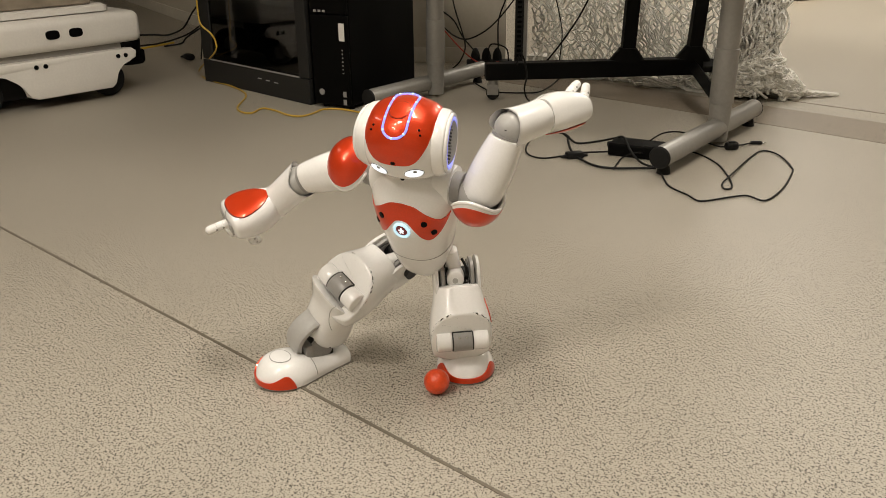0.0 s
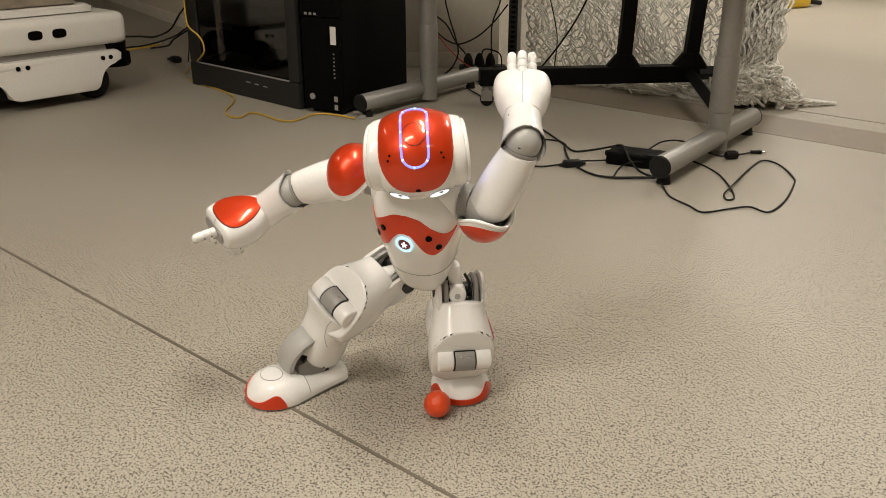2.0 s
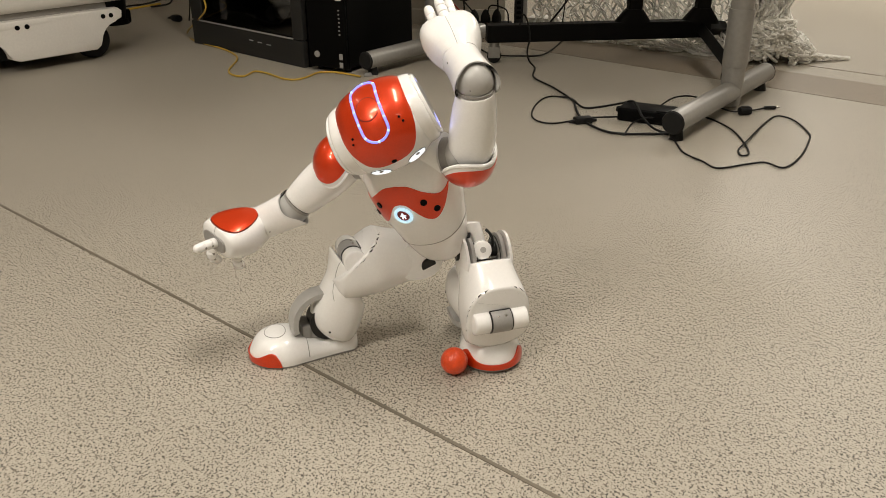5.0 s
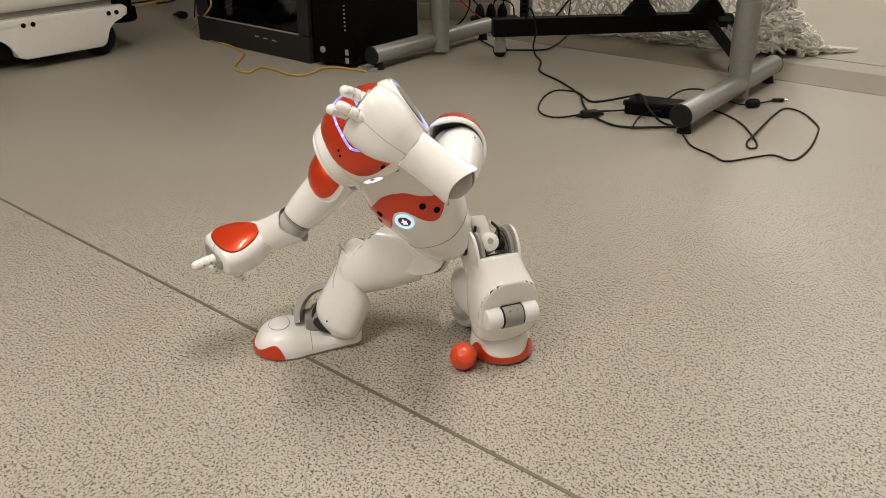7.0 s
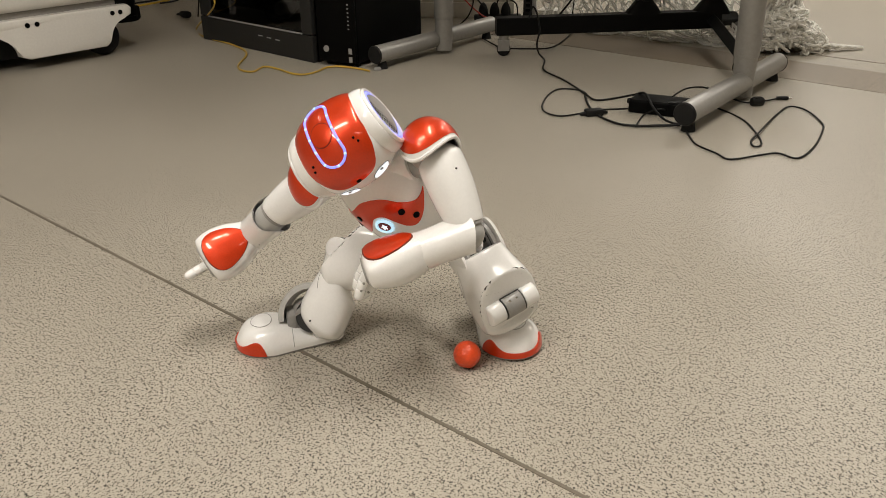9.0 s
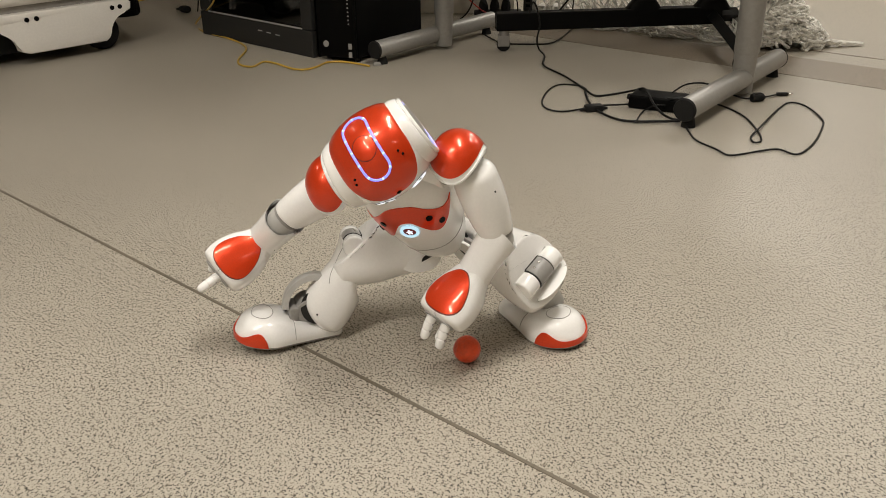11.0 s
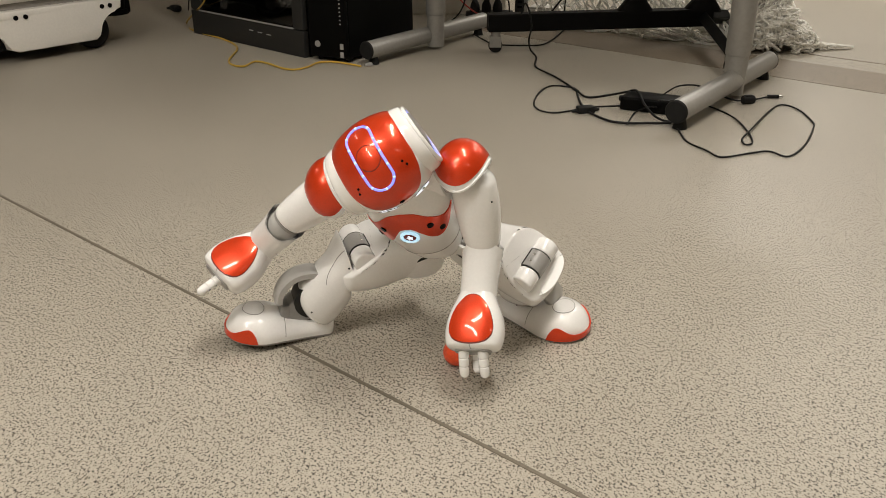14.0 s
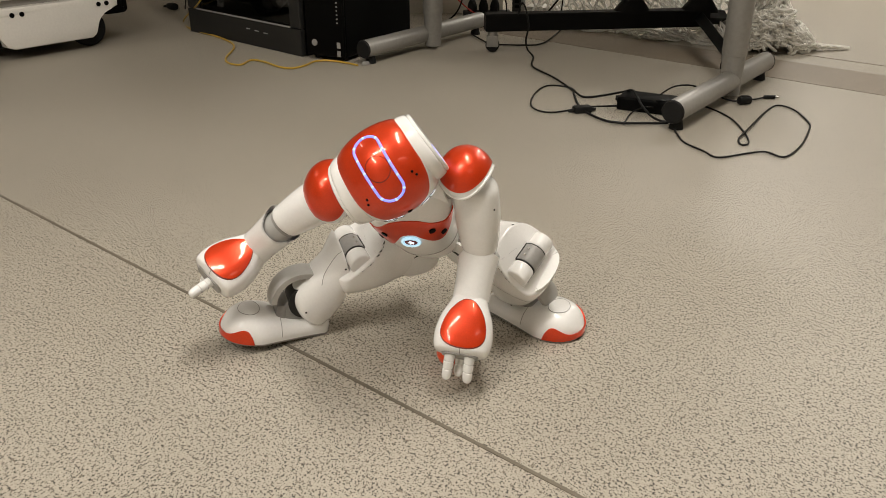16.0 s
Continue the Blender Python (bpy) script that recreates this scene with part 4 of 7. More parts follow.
def head_part():
    f = body_of("y", [(-0.055, 0.002, 0.0515, 0.0405, 0.0395), (-0.034, 0.0035, 0.0545, 0.0535, 0.0505), (0, 0.0045, 0.0565, 0.059, 0.0565), (0.034, 0.0035, 0.0545, 0.0535, 0.0505), (0.055, 0.002, 0.0515, 0.0405, 0.0395)], 2.12, 0.008, 0.008)
    head = part("head", shell(f, 40, 56), WHITE, robot, "white helmet-like head")
    def cap(u, v, out):
        y = -1 + 2 * v
        low = 0.04 + 0.6 * abs(y) ** 4
        a = low + (math.pi + 0.35 - 0.5 * abs(y) ** 2 - low) * u
        wide = 0.0495 * (1 - 0.12 * abs(2 * u - 0.9) ** 3)
        return f(wide * y, a, out)
    crown = part("red_crown", plate(cap, 48, 40, 0.0014), RED, head, "glossy red crown of the head")
    def track(t, half, x0, x1):
        """Round-ended loop over the crown: angle along, y across."""
        per = (x1 - x0) * 0.062 * 2 + math.pi * half * 2
        d = t * per
        L = (x1 - x0) * 0.062
        if d < L:
            return x0 + d / 0.062, half
        d -= L
        if d < math.pi * half:
            b = d / half
            return x1 + half * math.sin(b) / 0.062, half * math.cos(b)
        d -= math.pi * half
        if d < L:
            return x1 - d / 0.062, -half
        b = (d - L) / half
        return x0 - half * math.sin(b) / 0.062, -half * math.cos(b)
    ring = []
    for k in range(90):
        a, y = track(k / 90, 0.0172, 1.0, 1.98)
        ring.append(f(y, a, 0.0017))
    part("light_ring", loop_tube(ring, 0.0017, 8), BLUE, crown, "glowing blue light ring")
    for k in range(12):
        a, y = track((k + 0.5) / 12, 0.0172, 1.0, 1.98)
        part("light_dot", ball(f(y, a, 0.0022), 0.0019, u=10, v=8), CYAN, crown, "bright point of the light ring")
    pad = [f(0.0152 * math.cos(t), 1.46 + 0.0165 * math.sin(t) / 0.06, 0.0013) for t in (TAU * k / 48 for k in range(48))]
    part("touch_pad_edge", loop_tube(pad, 0.0005, 5), mat("red_groove", (0.16, 0.01, 0.004), 0.5), crown, "thin groove of the touch pad")
    part("touch_pad", plate(lambda u, v, o: f(0.0142 * u * math.cos(TAU * v), 1.46 + 0.0155 * u * math.sin(TAU * v) / 0.06, 0.0016 + o), 6, 36, 0.0005, True), RED, crown, "round red touch pad")
    for sg in (-1, 1):
        for y, a in ((0.033, 1.02), (0.0355, 0.90)):
            c = f(sg * y, a, 0.0016)
            part("microphone_hole", ball(c, 0.0017, u=10, v=8), CASE, crown, "small black microphone hole")
    c = f(0.0, 0.1, 0.0012)
    part("camera_lens", ball(c, 0.002, 0.0038, 0.003, 14, 10), CASE, crown, "black camera lens")
    c = f(0.0, -0.82, 0.0)
    part("mouth_camera", ball(c, 0.002, 0.0034, 0.0034, 14, 10), CASE, head, "black camera lens")
    for sg in (-1, 1):
        def eye(u, v, out, sg=sg):
            t = TAU * v
            cy, ca = 0.0128 * u * math.cos(t), 0.0092 * u * math.sin(t)
            tilt = 0.28 * sg
            return f(sg * 0.0262 + cy * math.cos(tilt) - ca * math.sin(tilt), -0.245 + (ca * math.cos(tilt) + cy * math.sin(tilt)) / 0.06, 0.0008 + out)
        e = part("eye", plate(eye, 6, 32, 0.0006, True), EYE, head, "glowing white oval eye")
        rim = [eye(1.06, k / 40, 0.0) for k in range(40)]
        part("eye_rim", loop_tube(rim, 0.0006, 6), GREY, e)
        part("pupil", ball(f(sg * 0.0262 + 0.002, -0.15, 0.0012), 0.0012, 0.0036, 0.0026, 12, 8), GREY, e, "small dark pupil")
        lean = lambda p: Vector((p[0], p[1] + 0.10 * p[0] + 0.06 * (p[2] - 0.055), p[2]))
        g = body_of("y", [(0.0405, -0.001, 0.051, 0.0472, 0.0455), (0.05, -0.001, 0.051, 0.047, 0.0452), (0.0575, -0.001, 0.051, 0.0452, 0.0436), (0.0615, -0.001, 0.051, 0.043, 0.0414)], 2.2, 0.0, 0.0015)
        ear = shell(g, 20, 44)
        for v in ear.verts:
            v.co = lean(v.co)
        if sg < 0:
            bmesh.ops.scale(ear, vec=(1, -1, 1), verts=ear.verts)
            bmesh.ops.reverse_faces(ear, faces=ear.faces)
        ear = part("ear", ear, WHITE, head, "white round ear cover")
        mir = lambda p, sg=sg: (lambda q: Vector((q[0], sg * q[1], q[2])))(lean(p))
        around = [TAU * k / 48 for k in range(48)]
        part("ear_rim", loop_tube([mir((-0.001 + 0.0404 * math.cos(t), 0.0622, 0.051 + 0.0388 * math.sin(t))) for t in around], 0.0031, 10), WHITE, ear, "raised white rim of the ear cover")
        part("ear_ring", loop_tube([mir((-0.001 + 0.0352 * math.cos(t), 0.0618, 0.051 + 0.0338 * math.sin(t))) for t in around], 0.003, 8), BLUE, ear, "glowing blue ring on the ear")
        part("ear_grille", tube(mir((-0.001, 0.0605, 0.051)), mir((-0.001, 0.0623, 0.051)), 0.0325, seg=36), GREY, ear, "grey speaker grille")
        own = bmesh.new()
        for i in range(-4, 5):
            for j in range(-4, 5):
                if i * i + j * j < 19:
                    ball(mir((-0.001 + 0.0063 * i, 0.0626, 0.051 + 0.0063 * j)), 0.0017, 0.0006, 0.0017, 6, 4, own)
        part("grille_holes", own, CASE, ear, "rows of small dark speaker holes")
    return head

def shoulder_part(sg):
    """Cap over the shoulder: -x is the outer top when the arm hangs."""
    axis = Vector((-0.96, 0.06 * sg, 0.05 if sg > 0 else 0.24)).normalized()
    e1 = (Vector((0, 0, 1)) - axis * axis.z).normalized()
    e2 = axis.cross(e1)
    def dome(rx, ry, rz, grow):
        def g(u, v, out):
            t = TAU * v
            th = (1.55 + 0.32 * math.cos(2 * t) + 0.16 * math.cos(t)) * u * grow
            d = axis * math.cos(th) + (e1 * math.cos(t) + e2 * math.sin(t)) * math.sin(th)
            return Vector(((rx + out) * d.x, sg * 0.006 + (ry + out) * d.y, (rz + out) * d.z))
        return g
    g = dome(0.043, 0.037, 0.043, 1.0)
    cap = part("shoulder_cap", plate(g, 16, 44, 0.0022, True), WHITE, robot, "white shoulder cap with a red cover")
    part("red_cover", plate(dome(0.0442, 0.0382, 0.0442, 0.9), 16, 44, 0.0016, True), RED, cap, "glossy red shoulder cover")
    part("cap_rim", loop_tube([g(1.0, k / 60, 0.0006) for k in range(60)], 0.0029, 8), WHITE, cap, "white rounded rim")
    part("cap_lining", plate(dome(0.0395, 0.0335, 0.0395, 0.97), 12, 36, 0.001, True), GREY, cap, "grey lining")
    part("joint", ball((0, 0, 0), 0.026), JOINT, cap, "grey shoulder joint")
    return cap

def upper_arm_part(sg):
    f = body_of("x", [(-0.02, sg * 0.002, 0, 0.026, 0.028), (0.005, sg * 0.003, 0, 0.0305, 0.0315), (0.035, sg * 0.007, 0, 0.0315, 0.031), (0.065, sg * 0.011, 0, 0.029, 0.0285), (0.094, sg * 0.015, 0, 0.0245, 0.0245)], 2.15, 0.02, 0.004)
    arm = part("upper_arm", shell(f, 28, 36), WHITE, robot, "white upper arm shell")
    part("elbow_ring", tube((0.0925, sg * 0.015, 0), (0.0965, sg * 0.0152, 0), 0.0236, seg=32), GREY, arm, "grey ring at the elbow")
    part("elbow_ball", ball((0.104, sg * 0.015, 0), 0.0215, 0.0215, 0.0215), JOINT, arm, "grey elbow joint")
    part("screw", ball(f(0.02, 0.6 if sg > 0 else math.pi - 0.6, -0.0008), 0.0017, u=10, v=6), DARK, arm)
    part("joint_screw", ball((0.105, sg * 0.015, 0.0213), 0.0016, 0.0035, 0.001, 10, 6), DARK, arm)
    part("joint_screw", ball((0.105, sg * 0.015, -0.0213), 0.0016, 0.0035, 0.001, 10, 6), DARK, arm)
    return arm

def forearm_part(sg):
    f = body_of("x", [(-0.022, 0, 0, 0.0300, 0.0290), (-0.008, 0, 0, 0.0285, 0.0278), (0.014, 0, 0, 0.0265, 0.0262), (0.040, 0, 0, 0.0248, 0.0246), (0.0645, 0, 0, 0.0247, 0.0247)], 2.1)
    def cup(u, v, out):
        a = TAU * v
        start = -0.008 + 0.006 * math.cos(2 * a) + 0.009 * math.exp(-((math.cos(a) + 0.8 * sg) / 0.4) ** 2)
        return f(start + (0.0642 - start) * u, a, out)
    own = plate(cup, 20, 44, 0.0012, True)
    arm = part("forearm", own, WHITE, robot, "white forearm shell with a flared cuff")
    part("inner_joint", ball((0.002, 0, 0), 0.0242, 0.0242, 0.0242), JOINT, arm, "pale grey elbow joint inside the cuff")
    own = tube((0.03, 0, 0), (0.0642, 0, 0), 0.0235, seg=28)
    part("wrist", own, GREY, arm, "grey wrist joint")
    part("screw", ball(f(0.043, -math.pi / 2 + 0.3, 0.0008), 0.0012, u=8, v=6), DARK, arm)
    return arm

FINGERS = []

def hand_part(sg, curled):
    f = body_of("x", [(0.0005, 0, 0, 0.0250, 0.0250), (0.010, 0, -0.0005, 0.0285, 0.0268), (0.028, 0, -0.001, 0.0362, 0.0295), (0.05, 0, 0.0, 0.0405, 0.0285), (0.068, 0, 0.001, 0.0395, 0.025), (0.082, 0, 0.002, 0.0345, 0.0205)], 2.7, 0.001, 0.006)
    hand = part("hand", shell(f, 28, 40), WHITE, robot, "white hand shell")
    part("hand_pad", plate(polar(f, 0.0415, math.pi / 2, 0.0335, 0.70, -0.20), 12, 40, 0.0016, True), RED, hand, "glossy red pad on the back of the hand")
    part("pad_edge", loop_tube([polar(f, 0.0415, math.pi / 2, 0.0343, 0.72, -0.20)(1, k / 48, 0.0001) for k in range(48)], 0.0009, 6), mat("pad_groove", (0.2, 0.03, 0.015), 0.5), hand, "dark groove round the pad")
    part("wrist_seam", loop_tube([f(0.001, TAU * k / 40, 0.0001) for k in range(40)], 0.0005, 5), GREY, hand)
    part("finger_mouth", shell(body_of("x", [(0.0800, 0, 0.001, 0.026, 0.0125), (0.0826, 0, 0.001, 0.025, 0.012)], 3.2), 4, 32), GREY, hand, "grey opening at the root of the fingers")
    part("back_seam", loop_tube([f(0.074 + 0.0075 * k / 8, math.pi / 2, 0.0001) for k in range(9)], 0.0005, 5, False), GREY, hand)
    part("palm_seam", loop_tube([f(0.002 + 0.07 * k / 24, -math.pi / 2, 0.0001) for k in range(25)], 0.0004, 5, False), GREY, hand, "fine seam down the palm")
    def finger(base, way, bend, name, label=""):
        p, d = Vector(base), Vector(way).normalized()
        axis = d.cross(Vector((0, 0, 1)))
        axis = axis.normalized() if axis.length > 0.1 else Vector((0, 1, 0))
        first = None
        root = Vector(base)
        for k, (ln, r) in enumerate(((0.012, 0.0078), (0.011, 0.0075), (0.011, 0.0072))):
            q = p + d * ln
            own = tube(p - d * 0.001, q, r, r * 0.95, seg=18, bevel=0.0022)
            if k == 2:
                ball(q - d * 0.001, r * 0.92, u=16, v=10, bm=own)
            piece = part(name if first is None else "finger_joint", own, WHITE, hand if first is None else first, label)
            first = first or piece
            part("knuckle_pin", tube(p + axis * r * 0.99, p - axis * r * 0.99, 0.0018, seg=8), GREY, first)
            p = q
            d = (Matrix.Rotation(radians(-bend), 3, axis) @ d).normalized()
        if not curled:
            FINGERS.append((first, root, name))
        return first
    if curled:
        finger((0.079, sg * -0.004, 0.001), (1, 0, 0.1), 3, "finger", "white jointed finger, stretched out")
        finger((0.072, sg * 0.016, -0.017), (0.6, 0, -1), 40, "finger", "white jointed finger, curled under")
        finger((0.052, sg * -0.014, -0.024), (0.3, -0.2 * sg, -1), 38, "thumb", "white jointed thumb, curled under")
    else:
        finger((0.079, 0.0135, 0.001), (1, 0.03, -0.05), 6, "finger", "white jointed finger")
        finger((0.079, -0.0135, 0.001), (1, -0.03, -0.05), 6, "finger", "white jointed finger")
        finger((0.066, sg * 0.0, -0.017), (1, 0.0, -0.32), -6, "thumb", "white jointed thumb")
    return hand

def hip_part(sg):
    """White cross-piece between the thigh's cheeks, carried by an upright white bracket."""
    f = body_of("x", [(-0.032, 0, 0.0, 0.014, 0.014), (0.0, 0, 0.0, 0.015, 0.015), (0.031, 0, 0.0, 0.0135, 0.0135)], 2.1, 0.006, 0.004)
    hip = part("hip_joint", shell(f, 18, 28), WHITE, robot, "white hip joint housing")
    own = shell(body_of("z", [(0.0, -0.002, 0, 0.016, 0.0125), (0.014, -0.002, sg * -0.001, 0.0165, 0.011), (0.026, -0.002, sg * -0.005, 0.019, 0.0135), (0.045, -0.002, sg * -0.010, 0.0195, 0.015)], 3.2, 0.003, 0.004), 16, 28)
    part("hip_cover", own, WHITE, hip, "white hip bracket")
    part("motor_axle", tube((0, -0.036, 0), (0, 0.036, 0), 0.0115, seg=24), DARK, hip, "dark hip axle")
    for k in (-1, 1):
        part("wiring", loop_tube(smooth_path([(0.012, k * 0.012, 0.03), (0.018, k * 0.018, 0.018), (0.012, k * 0.019, 0.004)]), 0.0022, 6, False), RUBBER, hip, "black wiring")
    part("cap_screw", tube((0.0298, 0, 0), (0.0318, 0, 0), 0.0045, seg=16), JOINT, hip)
    return hip

def thigh_part(sg):
    """Hip at the origin, knee 0.1 below. A hood with a flat face in front of the knee carries the roller."""
    f = body_of("z", [(-0.142, -0.002, 0, 0.030, 0.038), (-0.128, 0.002, 0, 0.042, 0.0455), (-0.108, 0.006, 0, 0.050, 0.0492), (-0.085, 0.008, 0, 0.0525, 0.0495), (-0.066, 0.0065, 0, 0.0505, 0.047), (-0.045, 0.004, 0, 0.0445, 0.042), (-0.026, 0.002, 0, 0.0405, 0.0385), (-0.014, 0.001, 0, 0.038, 0.0372)], 2.7, 0.016, 0.004)
    own = shell(f, 40, 60)
    axis, down = Vector((0.023, 0, -0.104)), Vector((-0.60, 0, -0.80))
    face = Vector((0.80, 0, -0.60))
    cut = bmesh.ops.bisect_plane(own, geom=list(own.verts) + list(own.edges) + list(own.faces), plane_co=axis - face * 0.001, plane_no=face, clear_outer=True)
    rim = [e for e in cut["geom_cut"] if isinstance(e, bmesh.types.BMEdge)]
    bmesh.ops.edgeloop_fill(own, edges=rim)
    bmesh.ops.bevel(own, geom=[e for e in rim if e.is_valid], offset=0.0032, segments=3, profile=0.55, affect="EDGES")
    thigh = part("thigh", own, WHITE, robot, "white boxy thigh shell with an arched knee hood", angle=34)
    for s in (-1, 1):
        own = shell(body_of("y", [(s * 0.0335 - 0.0045, -0.001, -0.006, 0.031, 0.036), (s * 0.0335 + 0.0045, -0.001, -0.006, 0.029, 0.034)], 2.5, 0.002, 0.002), 6, 32)
        fork = part("hip_fork", own, WHITE, thigh, "white side cheek of the thigh")
        own = shell(body_of("y", [(s * 0.0235 - 0.005, 0, -0.004, 0.0275, 0.031), (s * 0.0235 + 0.005, 0, -0.004, 0.0275, 0.031)], 2.3, 0.002, 0.002), 6, 32)
        part("motor_cheek", own, GREY, fork, "grey motor housing")
        part("cheek_seam", loop_tube([(0.024 * math.cos(t), s * 0.0183, -0.004 + 0.027 * math.sin(t)) for t in (TAU * k / 32 for k in range(32))], 0.0007, 5), DARK, fork)
    part("inner_recess", box(-0.026, 0.02, -0.017, 0.017, -0.024, -0.012, 0.003), DARK, thigh, "dark recess")
    # knee roller with its grey plate, half sunk into the face
    ax, az = axis.x, axis.z
    for s in (-1, 1):
        part("knee_roller", tube((ax, s * 0.0165, az), (ax, s * 0.0415, az), 0.0172, seg=36, bevel=0.003), WHITE, thigh, "white knee roller")
        part("plate_gap", tube((ax, s * 0.0153, az), (ax, s * 0.0166, az), 0.0176, seg=36), DARK, thigh, "dark gap beside the knee plate")
    kp = part("knee_plate", tube((ax, -0.0152, az), (ax, 0.0152, az), 0.0180, seg=36, bevel=0.001), GREY, thigh, "grey knee plate with two screws")
    for s in (-1, 1):
        out = (Vector((0.95, 0, 0.30))).normalized() * 0.0178
        c = Vector((ax, s * 0.006, az)) + out
        part("screw", ball(c, 0.0014, 0.0019, 0.0019, 12, 8), CHROME, kp)
    gap = [axis + face * 0.0005 + Vector((0, y, 0)) - down * 0.0182 for y in (-0.016, 0.0, 0.016)]
    part("upper_gap", loop_tube(gap, 0.0011, 6, False), DARK, thigh, "dark gap above the knee plate")
    part("red_accent", plate(polar(f, -0.062, math.pi / 2 * sg, 0.02, 0.32), 8, 28, 0.0014, True), RED, thigh, "small red side panel")
    return thigh

def shin_part(sg):
    """Knee at the origin, ankle 0.103 below. Flat-topped cup in front of the knee, waist, round calf."""
    f0 = body_of("z", [(-0.124, -0.020, 0, 0.014, 0.020), (-0.116, -0.019, 0, 0.028, 0.030), (-0.098, -0.013, 0, 0.0395, 0.0355), (-0.072, -0.009, 0, 0.0400, 0.038), (-0.05, -0.0055, 0, 0.0372, 0.0385), (-0.034, -0.001, 0, 0.0335, 0.0395), (-0.022, 0.0055, 0, 0.033, 0.0415), (-0.013, 0.0105, 0, 0.034, 0.0436), (-0.007, 0.012, 0, 0.0345, 0.0445)], 2.35, 0.016, 0.0025)
    def f(s, a, out=0.0):
        """The cup's rim slopes up to the front."""
        q = f0(s, a, out)
        k = min(1.0, max(0.0, (s + 0.055) / 0.045))
        q.z += 0.5 * k * k * (3 - 2 * k) * (q.x - 0.012)
        return q
    f.span = f0.span
    shin = part("shin", shell(f, 46, 48), WHITE, robot, "white shin shell with a flat knee cup")
    part("knee_axle", tube((0, -0.034, 0), (0, 0.034, 0), 0.02, seg=28), GREY, shin, "grey knee joint")
    for s in (-1, 1):
        for z, lean in ((-0.106, 1.25), (-0.014, 1.5)):
            part("side_screw", ball(f(z, s * lean, 0.0001), 0.0016, 0.0012, 0.0016, 10, 6), DARK, shin)
    part("red_accent", plate(polar(f, -0.045, math.pi / 2 * sg + 0.35 * sg, 0.022, 0.34), 8, 28, 0.0014, True), RED, shin, "small red calf panel")
    # grey band arching over the ankle in front of the calf, open underneath
    def guard(u, v, out):
        a = -0.8 + 1.9 * u
        r = 0.0475 + out - 0.003 * (2 * v - 1) ** 4
        return Vector((0.003 + r * math.cos(a), (-1 + 2 * v) * 0.0185, -0.100 + r * math.sin(a)))
    part("ankle_guard", plate(guard, 24, 10, 0.005), JOINT, shin, "grey curved ankle guard")
    part("guard_core", tube((0.0, -0.017, -0.098), (0.0, 0.017, -0.098), 0.027, seg=40), DARK, shin, "dark ankle mechanism behind the guard")
    for s in (-1, 1):
        part("shin_seam", loop_tube([f(-0.058 + 0.056 * k / 24, s * (1.02 - 0.34 * math.sin(math.pi * k / 24)), 0.0001) for k in range(25)], 0.0005, 5, False), GREY, shin)
    return shin

